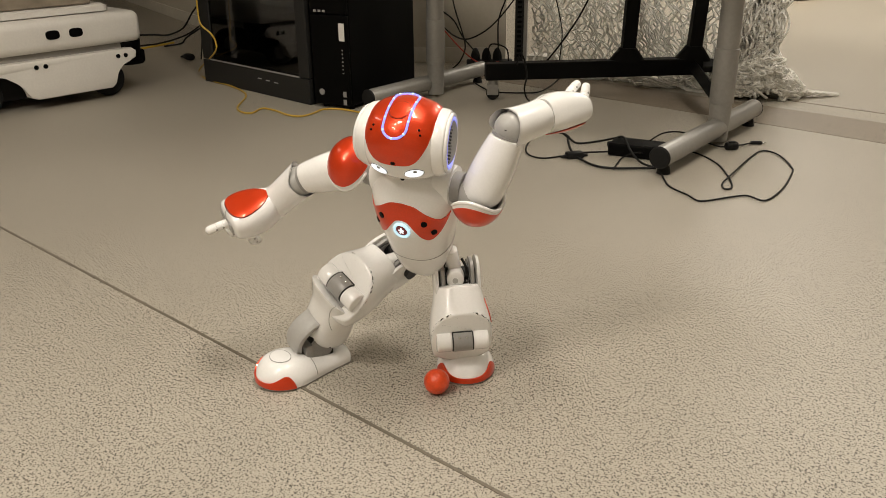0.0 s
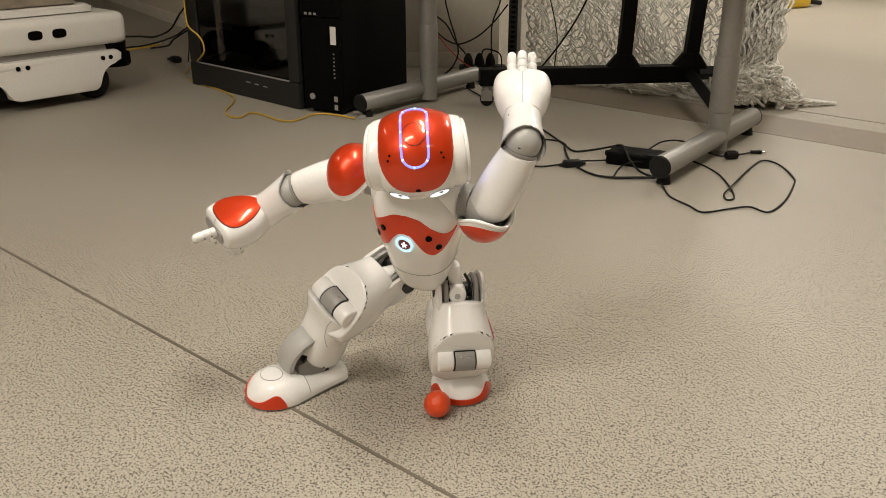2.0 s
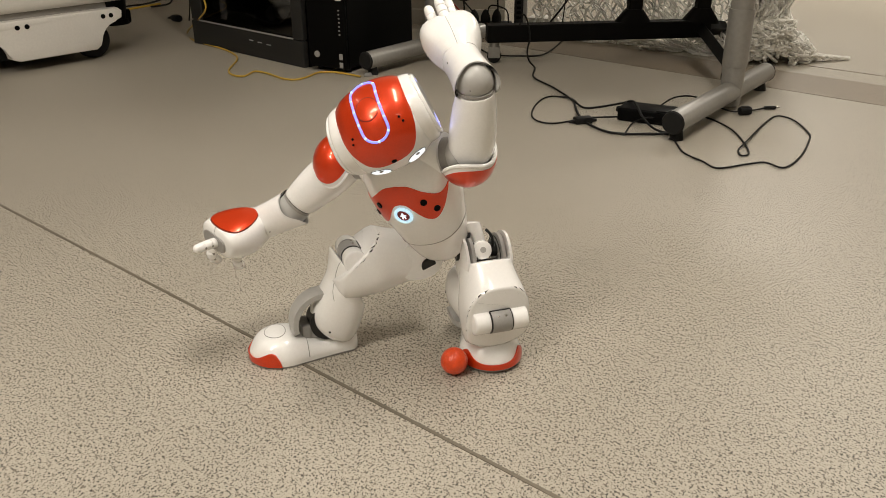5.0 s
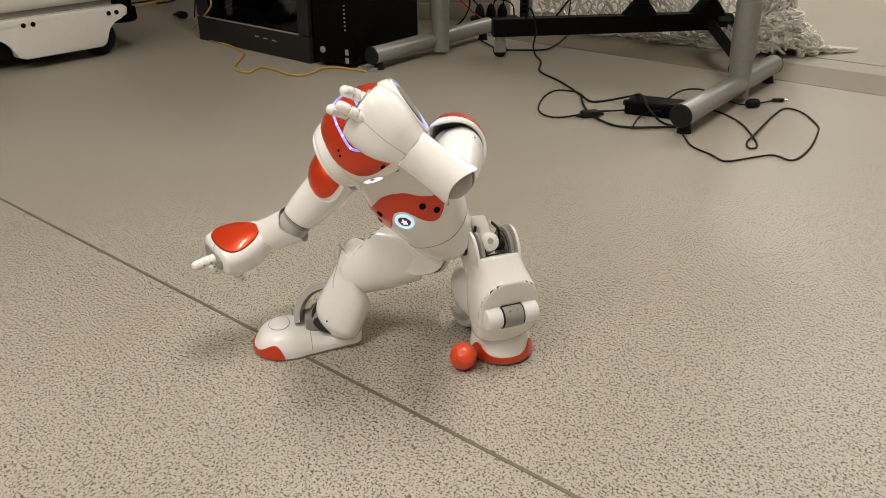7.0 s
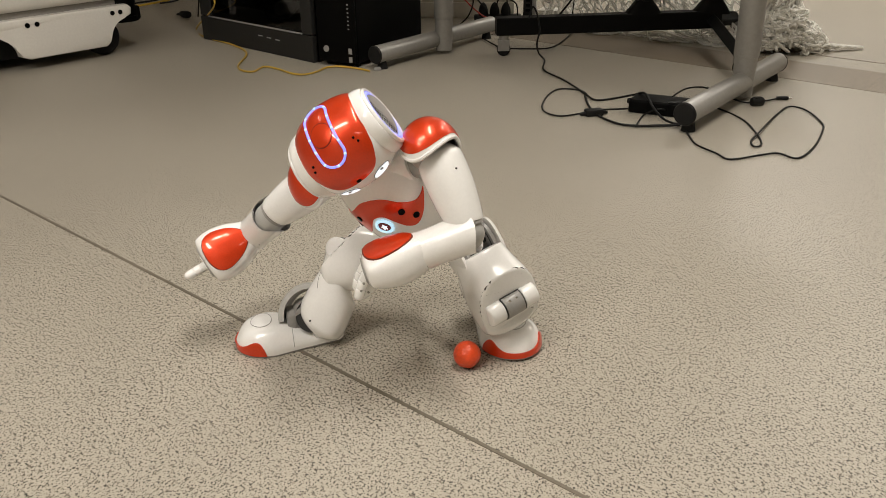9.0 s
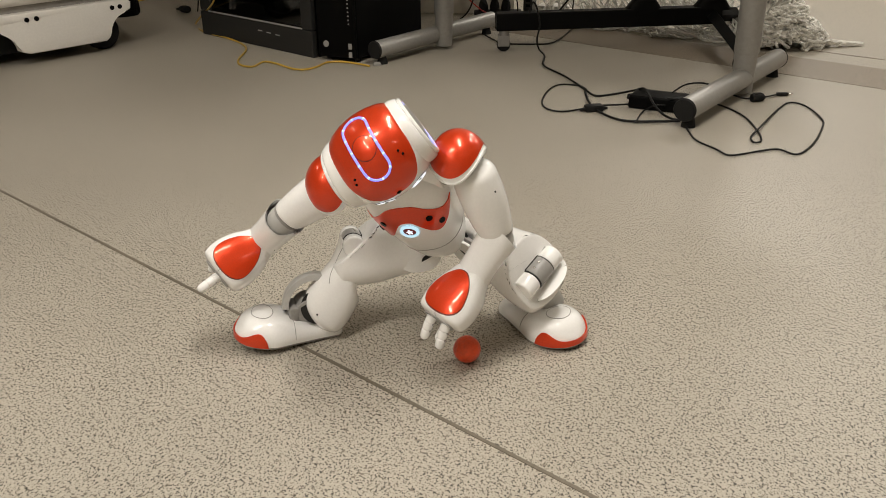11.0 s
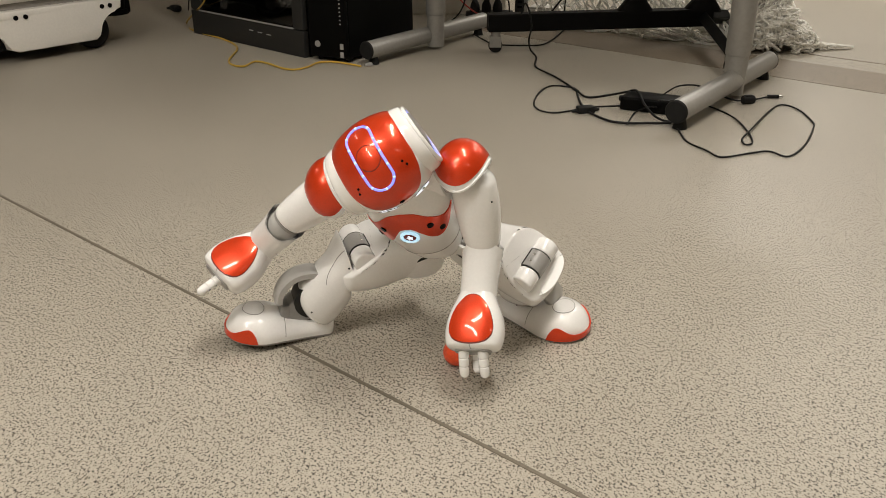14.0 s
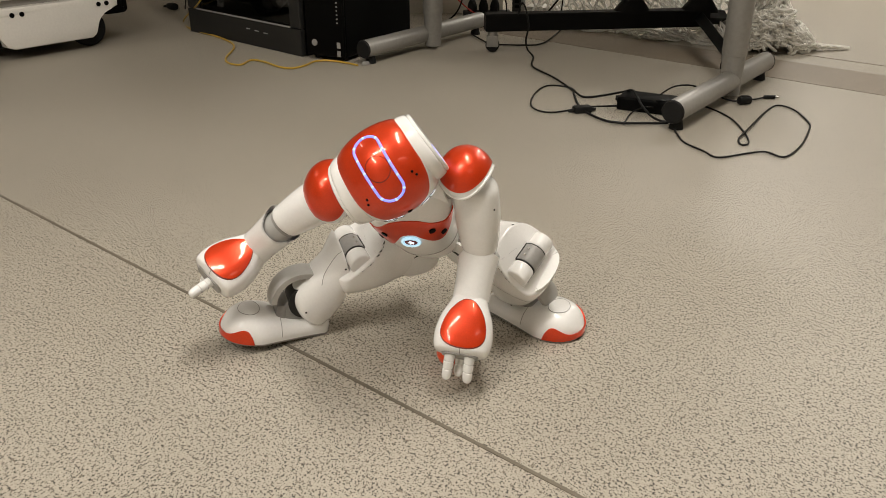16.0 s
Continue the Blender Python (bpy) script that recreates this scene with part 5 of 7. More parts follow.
def foot_part(sg):
    lo, hi, z0 = -0.060, 0.108, -0.0452
    def wide(x):
        t = (x - lo) / (hi - lo)
        w = 0.0305 + 0.0172 * min(1, max(0, (t - 0.1) / 0.55)) ** 1.2
        w *= math.sqrt(max(0.0, 1 - max(0, (t - 0.64) / 0.36) ** 2.3))
        w *= math.sqrt(max(0.0, 1 - max(0, (0.1 - t) / 0.1) ** 2.4))
        return w
    top = spline([lo, -0.05, -0.02, 0.01, 0.035, 0.06, 0.08, 0.095, hi], [0.012, 0.019, 0.0205, 0.0245, 0.034, 0.0385, 0.0365, 0.028, 0.010])
    def skin(x, a, out=0.0):
        """Upper surface: a from -pi/2 (right edge) to pi/2."""
        s = math.sin(a)
        y = wide(x) * (abs(s) ** 1.0) * (1 if s >= 0 else -1)
        k = max(0.0, 1 - abs(s) ** 3.2)
        h = 0.006 + (top(x) - 0.006) * k ** 0.62
        n = Vector((0.35 * max(0, (x - 0.05) / 0.05), s, max(0.15, math.cos(a)))).normalized()
        return Vector((x, y, z0 + 0.003 + h)) + n * out
    own = bmesh.new()
    nx, na = 40, 28
    grid = []
    for i in range(nx + 1):
        x = lo + (hi - lo) * (0.5 - 0.5 * math.cos(math.pi * i / nx))
        x = min(max(x, lo + 3e-4), hi - 3e-4)
        row = [own.verts.new(skin(x, -math.pi / 2 + math.pi * j / na)) for j in range(na + 1)]
        row.append(own.verts.new((x, wide(x), z0 + 0.003)))
        row.insert(0, own.verts.new((x, -wide(x), z0 + 0.003)))
        grid.append(row)
    for a, b in zip(grid, grid[1:]):
        for j in range(len(a) - 1):
            own.faces.new((a[j], a[j + 1], b[j + 1], b[j]))
        own.faces.new((a[-1], a[0], b[0], b[-1]))
    own.faces.new(grid[0])
    own.faces.new(grid[-1])
    foot = part("foot", own, WHITE, robot, "white rounded foot shell", angle=50)
    own = bmesh.new()
    outl = []
    for i in range(30):
        x = lo + (hi - lo) * (0.5 - 0.5 * math.cos(math.pi * i / 29))
        outl.append((min(max(x, lo + 1e-4), hi - 1e-4), 1))
    pts = [(x, wide(x) * 0.985) for x, _ in outl] + [(x, -wide(x) * 0.985) for x, _ in outl[::-1]]
    a = [own.verts.new((x, y, z0)) for x, y in pts]
    b = [own.verts.new((x, y, z0 + 0.0029)) for x, y in pts]
    own.faces.new(a); own.faces.new(b)
    for i in range(len(pts)):
        j = (i + 1) % len(pts)
        own.faces.new((a[i], a[j], b[j], b[i]))
    bmesh.ops.remove_doubles(own, verts=own.verts, dist=1e-5)
    part("sole", own, GREY, foot, "grey sole", smooth=False)
    # red toe bumper: low in the middle of the toe, taller towards its rounded ends
    def height(x, y):
        q = min(1.0, abs(y) / max(1e-5, wide(min(x, hi - 1e-4))))
        return 0.006 + (top(x) - 0.006) * max(0.0, 1 - q ** 3.2) ** 0.62
    def bumper(u, v, out):
        ang = (-1 + 2 * v) * 1.27
        bump = math.exp(-((abs(ang) - 0.93) / 0.34) ** 2)
        tall = (0.0085 + 0.0125 * bump) * math.sqrt(max(0.0, 1 - max(0.0, (abs(ang) - 1.03) / 0.24) ** 2))
        h = 0.0004 + tall * u
        r0, r1 = 0.0, 0.09
        for _ in range(22):
            r = (r0 + r1) / 2
            x, y = 0.05 + r * math.cos(ang), r * math.sin(ang)
            inside = x < hi and abs(y) < wide(min(x, hi - 1e-4)) and height(x, y) > h
            r0, r1 = (r, r1) if inside else (r0, r)
        n = Vector((math.cos(ang), math.sin(ang), 0.25 * u))
        return Vector((0.05 + r0 * math.cos(ang), r0 * math.sin(ang), z0 + 0.003 + h)) + n * (0.001 + out)
    part("toe_bumper", plate(bumper, 10, 60, 0.0012), RED, foot, "red toe bumper")
    part("toe_disc", plate(lambda u, v, o: skin(0.067 + 0.0155 * u * math.cos(TAU * v), 0.44 * u * math.sin(TAU * v), 0.0003 + o), 5, 32, 0.0005, True), WHITE, foot, "round white disc on the toe")
    part("disc_edge", loop_tube([skin(0.067 + 0.016 * math.cos(TAU * k / 36), 0.455 * math.sin(TAU * k / 36), 0.0006) for k in range(36)], 0.0005, 5), GREY, foot, "fine groove round the toe disc")
    part("foot_seam", loop_tube([skin(0.022, -1.5 + 3.0 * k / 24, 0.0001) for k in range(25)], 0.0005, 5, False), GREY, foot)
    own = tube((-0.004, -0.017, -0.004), (-0.004, 0.017, -0.004), 0.022, seg=32, bevel=0.002)
    ank = part("ankle_joint", own, GREY, foot, "grey ankle joint")
    part("ankle_block", box(-0.026, 0.024, -0.0165, 0.0165, -0.03, -0.004, 0.004), DARK, ank, "dark ankle mechanism")
    part("ankle_side", box(0.012, 0.028, -0.0185, 0.0185, -0.026, 0.006, 0.004), GREY, ank)
    return foot

torso, head = torso_part(), head_part()
PARTS = {"torso": torso, "head": head}
for side, sg in (("L", 1), ("R", -1)):
    PARTS[side + "shoulder"] = shoulder_part(sg)
    PARTS[side + "upper"] = upper_arm_part(sg)
    PARTS[side + "fore"] = forearm_part(sg)
    PARTS[side + "hand"] = hand_part(sg, side == "R")
    PARTS[side + "hip"] = hip_part(sg)
    PARTS[side + "thigh"] = thigh_part(sg)
    PARTS[side + "shin"] = shin_part(sg)
    PARTS[side + "foot"] = foot_part(sg)

# ---- ball ----
play_ball = tagged(part("ball", ball((0, 0, 0), 0.0205, u=48, v=32), BALLRED), "small crinkled red ball on the floor", "ball")

# ---- motion of things ----
def motions():
    walk(PARTS["torso"], [
        (0, pose(0.0180, 0.0145, 0.2533, -5.0, 20.7, -111.4)), (0.5, pose(0.0198, 0.0132, 0.2550, -6.6, 21.7, -110.7)), (1, pose(0.0203, 0.0114, 0.2562, -7.4, 21.9, -110.3)),
        (1.5, pose(0.0210, 0.0119, 0.2556, -7.6, 21.2, -110.6)), (2, pose(0.0188, 0.0159, 0.2549, -6.6, 20.5, -110.7)), (2.5, pose(0.0149, 0.0175, 0.2541, -4.6, 20.0, -111.1)),
        (3, pose(0.0126, 0.0187, 0.2513, -1.8, 19.9, -111.6)), (3.5, pose(0.0109, 0.0173, 0.2469, 2.5, 20.6, -110.5)), (4, pose(0.0083, 0.0145, 0.2415, 6.9, 21.4, -108.6)),
        (4.5, pose(0.0063, 0.0126, 0.2371, 10.1, 21.9, -107.1)), (5, pose(0.0047, 0.0108, 0.2327, 13.2, 22.3, -105.8)), (5.5, pose(0.0031, 0.0091, 0.2287, 16.0, 22.6, -104.6)),
        (6, pose(0.0013, 0.0076, 0.2259, 18.2, 23.1, -103.5)), (6.5, pose(-0.0009, 0.0061, 0.2248, 19.5, 23.7, -102.4)), (7, pose(-0.0047, 0.0048, 0.2253, 20.1, 25.4, -101.3)),
        (7.5, pose(-0.0089, 0.0010, 0.2252, 19.5, 26.6, -101.8)), (8, pose(-0.0150, -0.0014, 0.2250, 18.4, 28.3, -102.1)), (8.5, pose(-0.0263, -0.0027, 0.2244, 18.9, 29.6, -102.9)),
        (9, pose(-0.0370, 0.0019, 0.2221, 20.5, 29.6, -101.0)), (9.5, pose(-0.0348, 0.0055, 0.2190, 20.1, 30.1, -99.1)), (10, pose(-0.0293, 0.0089, 0.2156, 19.3, 31.2, -97.0)),
        (10.5, pose(-0.0224, 0.0120, 0.2120, 18.1, 32.5, -95.2)), (11, pose(-0.0159, 0.0150, 0.2083, 16.8, 33.8, -93.8)), (11.5, pose(-0.0119, 0.0179, 0.2049, 15.7, 34.6, -93.3)),
        (12, pose(-0.0104, 0.0204, 0.2016, 14.5, 34.9, -93.7)), (12.5, pose(-0.0091, 0.0229, 0.1993, 14.2, 34.4, -93.7)), (13, pose(-0.0088, 0.0215, 0.2013, 13.9, 35.2, -93.9)),
        (13.5, pose(-0.0089, 0.0197, 0.2031, 14.2, 36.0, -93.8)), (14, pose(-0.0086, 0.0180, 0.2030, 14.4, 36.6, -93.6)), (14.5, pose(-0.0083, 0.0165, 0.2028, 14.3, 37.7, -92.9)),
        (15, pose(-0.0082, 0.0142, 0.2032, 14.2, 39.2, -92.0)), (15.5, pose(-0.0071, 0.0138, 0.2028, 13.6, 40.3, -91.3)), (16, pose(-0.0056, 0.0147, 0.2014, 12.9, 40.7, -91.2))])
    walk(PARTS["head"], [
        (0, pose(0.0123, -0.0323, 0.3723, -3.3, 27.3, -106.2)), (0.5, pose(0.0178, -0.0366, 0.3732, -3.0, 31.2, -101.0)), (1, pose(0.0207, -0.0394, 0.3744, -1.1, 35.6, -94.7)),
        (1.5, pose(0.0225, -0.0376, 0.3747, 1.7, 39.1, -88.6)), (2, pose(0.0193, -0.0315, 0.3752, 5.6, 40.8, -83.7)), (2.5, pose(0.0118, -0.0276, 0.3756, 10.1, 40.7, -80.5)),
        (3, pose(0.0040, -0.0239, 0.3735, 14.8, 39.7, -77.8)), (3.5, pose(-0.0058, -0.0236, 0.3689, 20.5, 39.1, -73.9)), (4, pose(-0.0170, -0.0252, 0.3620, 27.7, 41.0, -68.9)),
        (4.5, pose(-0.0251, -0.0264, 0.3562, 31.2, 39.3, -67.0)), (5, pose(-0.0326, -0.0273, 0.3500, 34.2, 37.0, -66.0)), (5.5, pose(-0.0393, -0.0284, 0.3443, 36.7, 34.8, -65.4)),
        (6, pose(-0.0451, -0.0300, 0.3397, 38.7, 32.8, -64.9)), (6.5, pose(-0.0498, -0.0325, 0.3372, 40.3, 31.7, -64.1)), (7, pose(-0.0549, -0.0375, 0.3357, 41.4, 32.1, -62.6)),
        (7.5, pose(-0.0587, -0.0434, 0.3349, 43.5, 33.5, -63.5)), (8, pose(-0.0639, -0.0493, 0.3336, 45.5, 35.4, -64.2)), (8.5, pose(-0.0773, -0.0518, 0.3314, 46.2, 37.7, -62.5)),
        (9, pose(-0.0896, -0.0479, 0.3279, 48.0, 36.3, -58.5)), (9.5, pose(-0.0853, -0.0473, 0.3244, 47.8, 36.7, -56.3)), (10, pose(-0.0764, -0.0482, 0.3204, 47.6, 37.8, -53.7)),
        (10.5, pose(-0.0655, -0.0497, 0.3160, 47.2, 39.2, -51.0)), (11, pose(-0.0551, -0.0505, 0.3116, 47.0, 40.5, -48.9)), (11.5, pose(-0.0482, -0.0500, 0.3078, 46.7, 41.5, -47.7)),
        (12, pose(-0.0448, -0.0483, 0.3046, 46.9, 41.6, -47.7)), (12.5, pose(-0.0430, -0.0450, 0.3030, 47.2, 41.6, -48.0)), (13, pose(-0.0424, -0.0478, 0.3040, 47.1, 41.4, -48.5)),
        (13.5, pose(-0.0431, -0.0509, 0.3047, 47.4, 41.7, -48.5)), (14, pose(-0.0430, -0.0538, 0.3037, 47.9, 42.2, -48.1)), (14.5, pose(-0.0419, -0.0575, 0.3021, 49.1, 41.9, -46.7)),
        (15, pose(-0.0403, -0.0631, 0.3005, 49.5, 42.4, -45.0)), (15.5, pose(-0.0372, -0.0659, 0.2989, 49.8, 43.0, -43.4)), (16, pose(-0.0339, -0.0658, 0.2973, 48.9, 44.7, -43.0))])
    walk(PARTS["Lshoulder"], [
        (0, pose(0.1017, -0.0561, 0.3335, -82.8, -85.1, -26.8)), (0.5, pose(0.1063, -0.0575, 0.3318, -72.4, -83.3, -35.9)), (1, pose(0.1082, -0.0590, 0.3314, -59.0, -81.7, -48.8)),
        (1.5, pose(0.1090, -0.0580, 0.3310, -45.5, -79.7, -62.9)), (2, pose(0.1052, -0.0531, 0.3324, -41.1, -80.2, -67.8)), (2.5, pose(0.0976, -0.0516, 0.3354, -46.6, -83.6, -63.2)),
        (3, pose(0.0897, -0.0509, 0.3373, -72.9, -87.9, -38.1)), (3.5, pose(0.0805, -0.0516, 0.3393, -40.4, -93.1, -71.1)), (4, pose(0.0702, -0.0526, 0.3410, -80.4, -96.3, -30.8)),
        (4.5, pose(0.0620, -0.0531, 0.3417, -108.1, -99.8, -2.6)), (5, pose(0.0542, -0.0535, 0.3421, -133.4, -106.9, 23.7)), (5.5, pose(0.0469, -0.0541, 0.3421, 33.0, -62.1, -140.6)),
        (6, pose(0.0403, -0.0549, 0.3425, 25.9, -48.5, -130.7)), (6.5, pose(0.0349, -0.0561, 0.3436, 21.8, -33.6, -122.8)), (7, pose(0.0293, -0.0598, 0.3443, 18.5, -5.1, -111.8)),
        (7.5, pose(0.0247, -0.0657, 0.3440, 19.1, 21.4, -103.3)), (8, pose(0.0188, -0.0713, 0.3424, 22.0, 40.3, -96.2)), (8.5, pose(0.0044, -0.0758, 0.3405, 26.3, 49.4, -91.6)),
        (9, pose(-0.0080, -0.0701, 0.3388, 32.5, 54.5, -83.8)), (9.5, pose(-0.0030, -0.0661, 0.3341, 36.7, 59.3, -76.6)), (10, pose(0.0065, -0.0632, 0.3277, 42.5, 64.6, -67.5)),
        (10.5, pose(0.0182, -0.0607, 0.3203, 50.1, 69.5, -56.9)), (11, pose(0.0291, -0.0585, 0.3126, 58.0, 73.1, -46.5)), (11.5, pose(0.0365, -0.0563, 0.3055, 61.5, 74.9, -41.7)),
        (12, pose(0.0411, -0.0544, 0.2991, 55.4, 75.1, -47.6)), (12.5, pose(0.0431, -0.0508, 0.2976, 45.2, 72.9, -58.0)), (13, pose(0.0437, -0.0534, 0.2988, 44.6, 73.2, -58.6)),
        (13.5, pose(0.0431, -0.0563, 0.3004, 44.6, 73.0, -58.9)), (14, pose(0.0434, -0.0589, 0.3002, 40.7, 71.7, -63.0)), (14.5, pose(0.0445, -0.0614, 0.2985, 39.1, 71.4, -64.2)),
        (15, pose(0.0462, -0.0651, 0.2968, 36.3, 70.7, -66.3)), (15.5, pose(0.0493, -0.0660, 0.2944, 34.6, 70.9, -67.1)), (16, pose(0.0526, -0.0649, 0.2918, 36.8, 73.0, -64.0))])
    walk(PARTS["Lupper"], [
        (0, pose(0.1095, -0.0554, 0.3356, -114.2, -74.1, 5.9)), (0.5, pose(0.1144, -0.0566, 0.3344, -106.0, -73.4, -0.9)), (1, pose(0.1164, -0.0579, 0.3345, -95.3, -72.3, -11.0)),
        (1.5, pose(0.1174, -0.0567, 0.3347, -83.8, -71.4, -22.6)), (2, pose(0.1138, -0.0517, 0.3366, -81.0, -71.4, -25.8)), (2.5, pose(0.1063, -0.0500, 0.3402, -87.9, -73.8, -20.6)),
        (3, pose(0.0986, -0.0491, 0.3427, -100.4, -76.6, -10.1)), (3.5, pose(0.0896, -0.0497, 0.3453, -115.8, -79.2, 4.3)), (4, pose(0.0793, -0.0510, 0.3460, -99.8, -82.7, -10.6)),
        (4.5, pose(0.0713, -0.0518, 0.3457, -41.2, -83.4, -67.7)), (5, pose(0.0636, -0.0526, 0.3450, 0.4, -74.5, -107.0)), (5.5, pose(0.0564, -0.0535, 0.3440, 10.4, -60.1, -114.3)),
        (6, pose(0.0500, -0.0546, 0.3433, 13.1, -43.5, -113.8)), (6.5, pose(0.0448, -0.0562, 0.3433, 13.6, -25.8, -110.2)), (7, pose(0.0392, -0.0602, 0.3428, 16.0, 4.8, -99.4)),
        (7.5, pose(0.0348, -0.0665, 0.3413, 20.2, 34.6, -95.0)), (8, pose(0.0291, -0.0725, 0.3385, 24.2, 57.0, -90.0)), (8.5, pose(0.0171, -0.0775, 0.3345, 37.3, 64.4, -76.2)),
        (9, pose(0.0069, -0.0724, 0.3310, 57.9, 64.3, -53.6)), (9.5, pose(0.0141, -0.0690, 0.3246, 69.3, 68.3, -40.0)), (10, pose(0.0256, -0.0666, 0.3168, 86.4, 72.8, -20.1)),
        (10.5, pose(0.0391, -0.0646, 0.3081, 111.6, 75.8, 7.9)), (11, pose(0.0517, -0.0628, 0.2993, 136.3, 76.2, 35.3)), (11.5, pose(0.0607, -0.0610, 0.2912, -30.2, 104.2, -129.5)),
        (12, pose(0.0660, -0.0595, 0.2840, -26.4, 102.6, -124.8)), (12.5, pose(0.0659, -0.0554, 0.2837, -33.3, 98.7, -132.2)), (13, pose(0.0643, -0.0576, 0.2862, -25.9, 97.9, -125.6)),
        (13.5, pose(0.0616, -0.0600, 0.2890, -16.5, 96.9, -117.2)), (14, pose(0.0597, -0.0620, 0.2901, 2.0, 94.5, -99.7)), (14.5, pose(0.0608, -0.0645, 0.2884, 40.4, 95.3, -60.7)),
        (15, pose(0.0625, -0.0682, 0.2867, 50.9, 94.7, -49.5)), (15.5, pose(0.0656, -0.0691, 0.2843, 52.8, 94.8, -46.7)), (16, pose(0.0689, -0.0680, 0.2817, 42.3, 96.9, -56.2))])
    walk(PARTS["Lfore"], [
        (0, pose(0.1518, -0.0572, 0.4328, 114.4, -4.6, 47.1)), (0.5, pose(0.1581, -0.0614, 0.4309, 115.7, -7.9, 61.9)), (1, pose(0.1614, -0.0681, 0.4300, 116.9, -10.5, 74.9)),
        (1.5, pose(0.1620, -0.0735, 0.4295, 116.2, -12.5, 86.0)), (2, pose(0.1576, -0.0703, 0.4314, 114.3, -16.4, 89.6)), (2.5, pose(0.1474, -0.0649, 0.4368, 111.2, -15.9, 93.3)),
        (3, pose(0.1362, -0.0585, 0.4414, 107.8, -13.0, 96.2)), (3.5, pose(0.1229, -0.0537, 0.4459, 104.7, -8.7, 99.1)), (4, pose(0.1064, -0.0587, 0.4483, 102.3, -7.2, 102.2)),
        (4.5, pose(0.0900, -0.0678, 0.4489, 97.9, -8.8, 104.1)), (5, pose(0.0698, -0.0837, 0.4462, 89.7, -13.1, 107.3)), (5.5, pose(0.0493, -0.1051, 0.4364, 78.7, -19.8, 112.1)),
        (6, pose(0.0336, -0.1280, 0.4180, 65.5, -28.4, 119.7)), (6.5, pose(0.0264, -0.1485, 0.3922, 49.5, -37.5, 131.6)), (7, pose(0.0363, -0.1661, 0.3381, 11.6, -35.4, 170.7)),
        (7.5, pose(0.0410, -0.1568, 0.2859, -16.6, -18.5, -176.2)), (8, pose(0.0428, -0.1348, 0.2538, -35.0, -4.7, -176.8)), (8.5, pose(0.0415, -0.1267, 0.2437, -41.3, 8.3, -176.3)),
        (9, pose(0.0471, -0.1135, 0.2419, -43.7, 21.1, -173.0)), (9.5, pose(0.0572, -0.0983, 0.2322, -49.4, 27.9, -170.8)), (10, pose(0.0685, -0.0813, 0.2209, -55.1, 36.6, -167.9)),
        (10.5, pose(0.0788, -0.0647, 0.2097, 119.6, 133.4, 14.8)), (11, pose(0.0866, -0.0514, 0.1998, 116.7, 123.1, 17.6)), (11.5, pose(0.0917, -0.0437, 0.1913, 118.8, 113.4, 22.4)),
        (12, pose(0.0938, -0.0430, 0.1830, -44.9, 73.7, -141.1)), (12.5, pose(0.0913, -0.0460, 0.1812, -19.4, 70.6, -116.1)), (13, pose(0.0875, -0.0484, 0.1831, -5.1, 69.9, -107.1)),
        (13.5, pose(0.0821, -0.0516, 0.1853, 5.4, 67.1, -101.6)), (14, pose(0.0758, -0.0569, 0.1854, 9.0, 61.6, -99.4)), (14.5, pose(0.0708, -0.0589, 0.1830, 5.9, 60.9, -102.4)),
        (15, pose(0.0716, -0.0643, 0.1811, 9.5, 59.9, -101.8)), (15.5, pose(0.0743, -0.0652, 0.1787, 8.4, 60.0, -103.5)), (16, pose(0.0767, -0.0597, 0.1762, -2.7, 61.9, -110.9))])
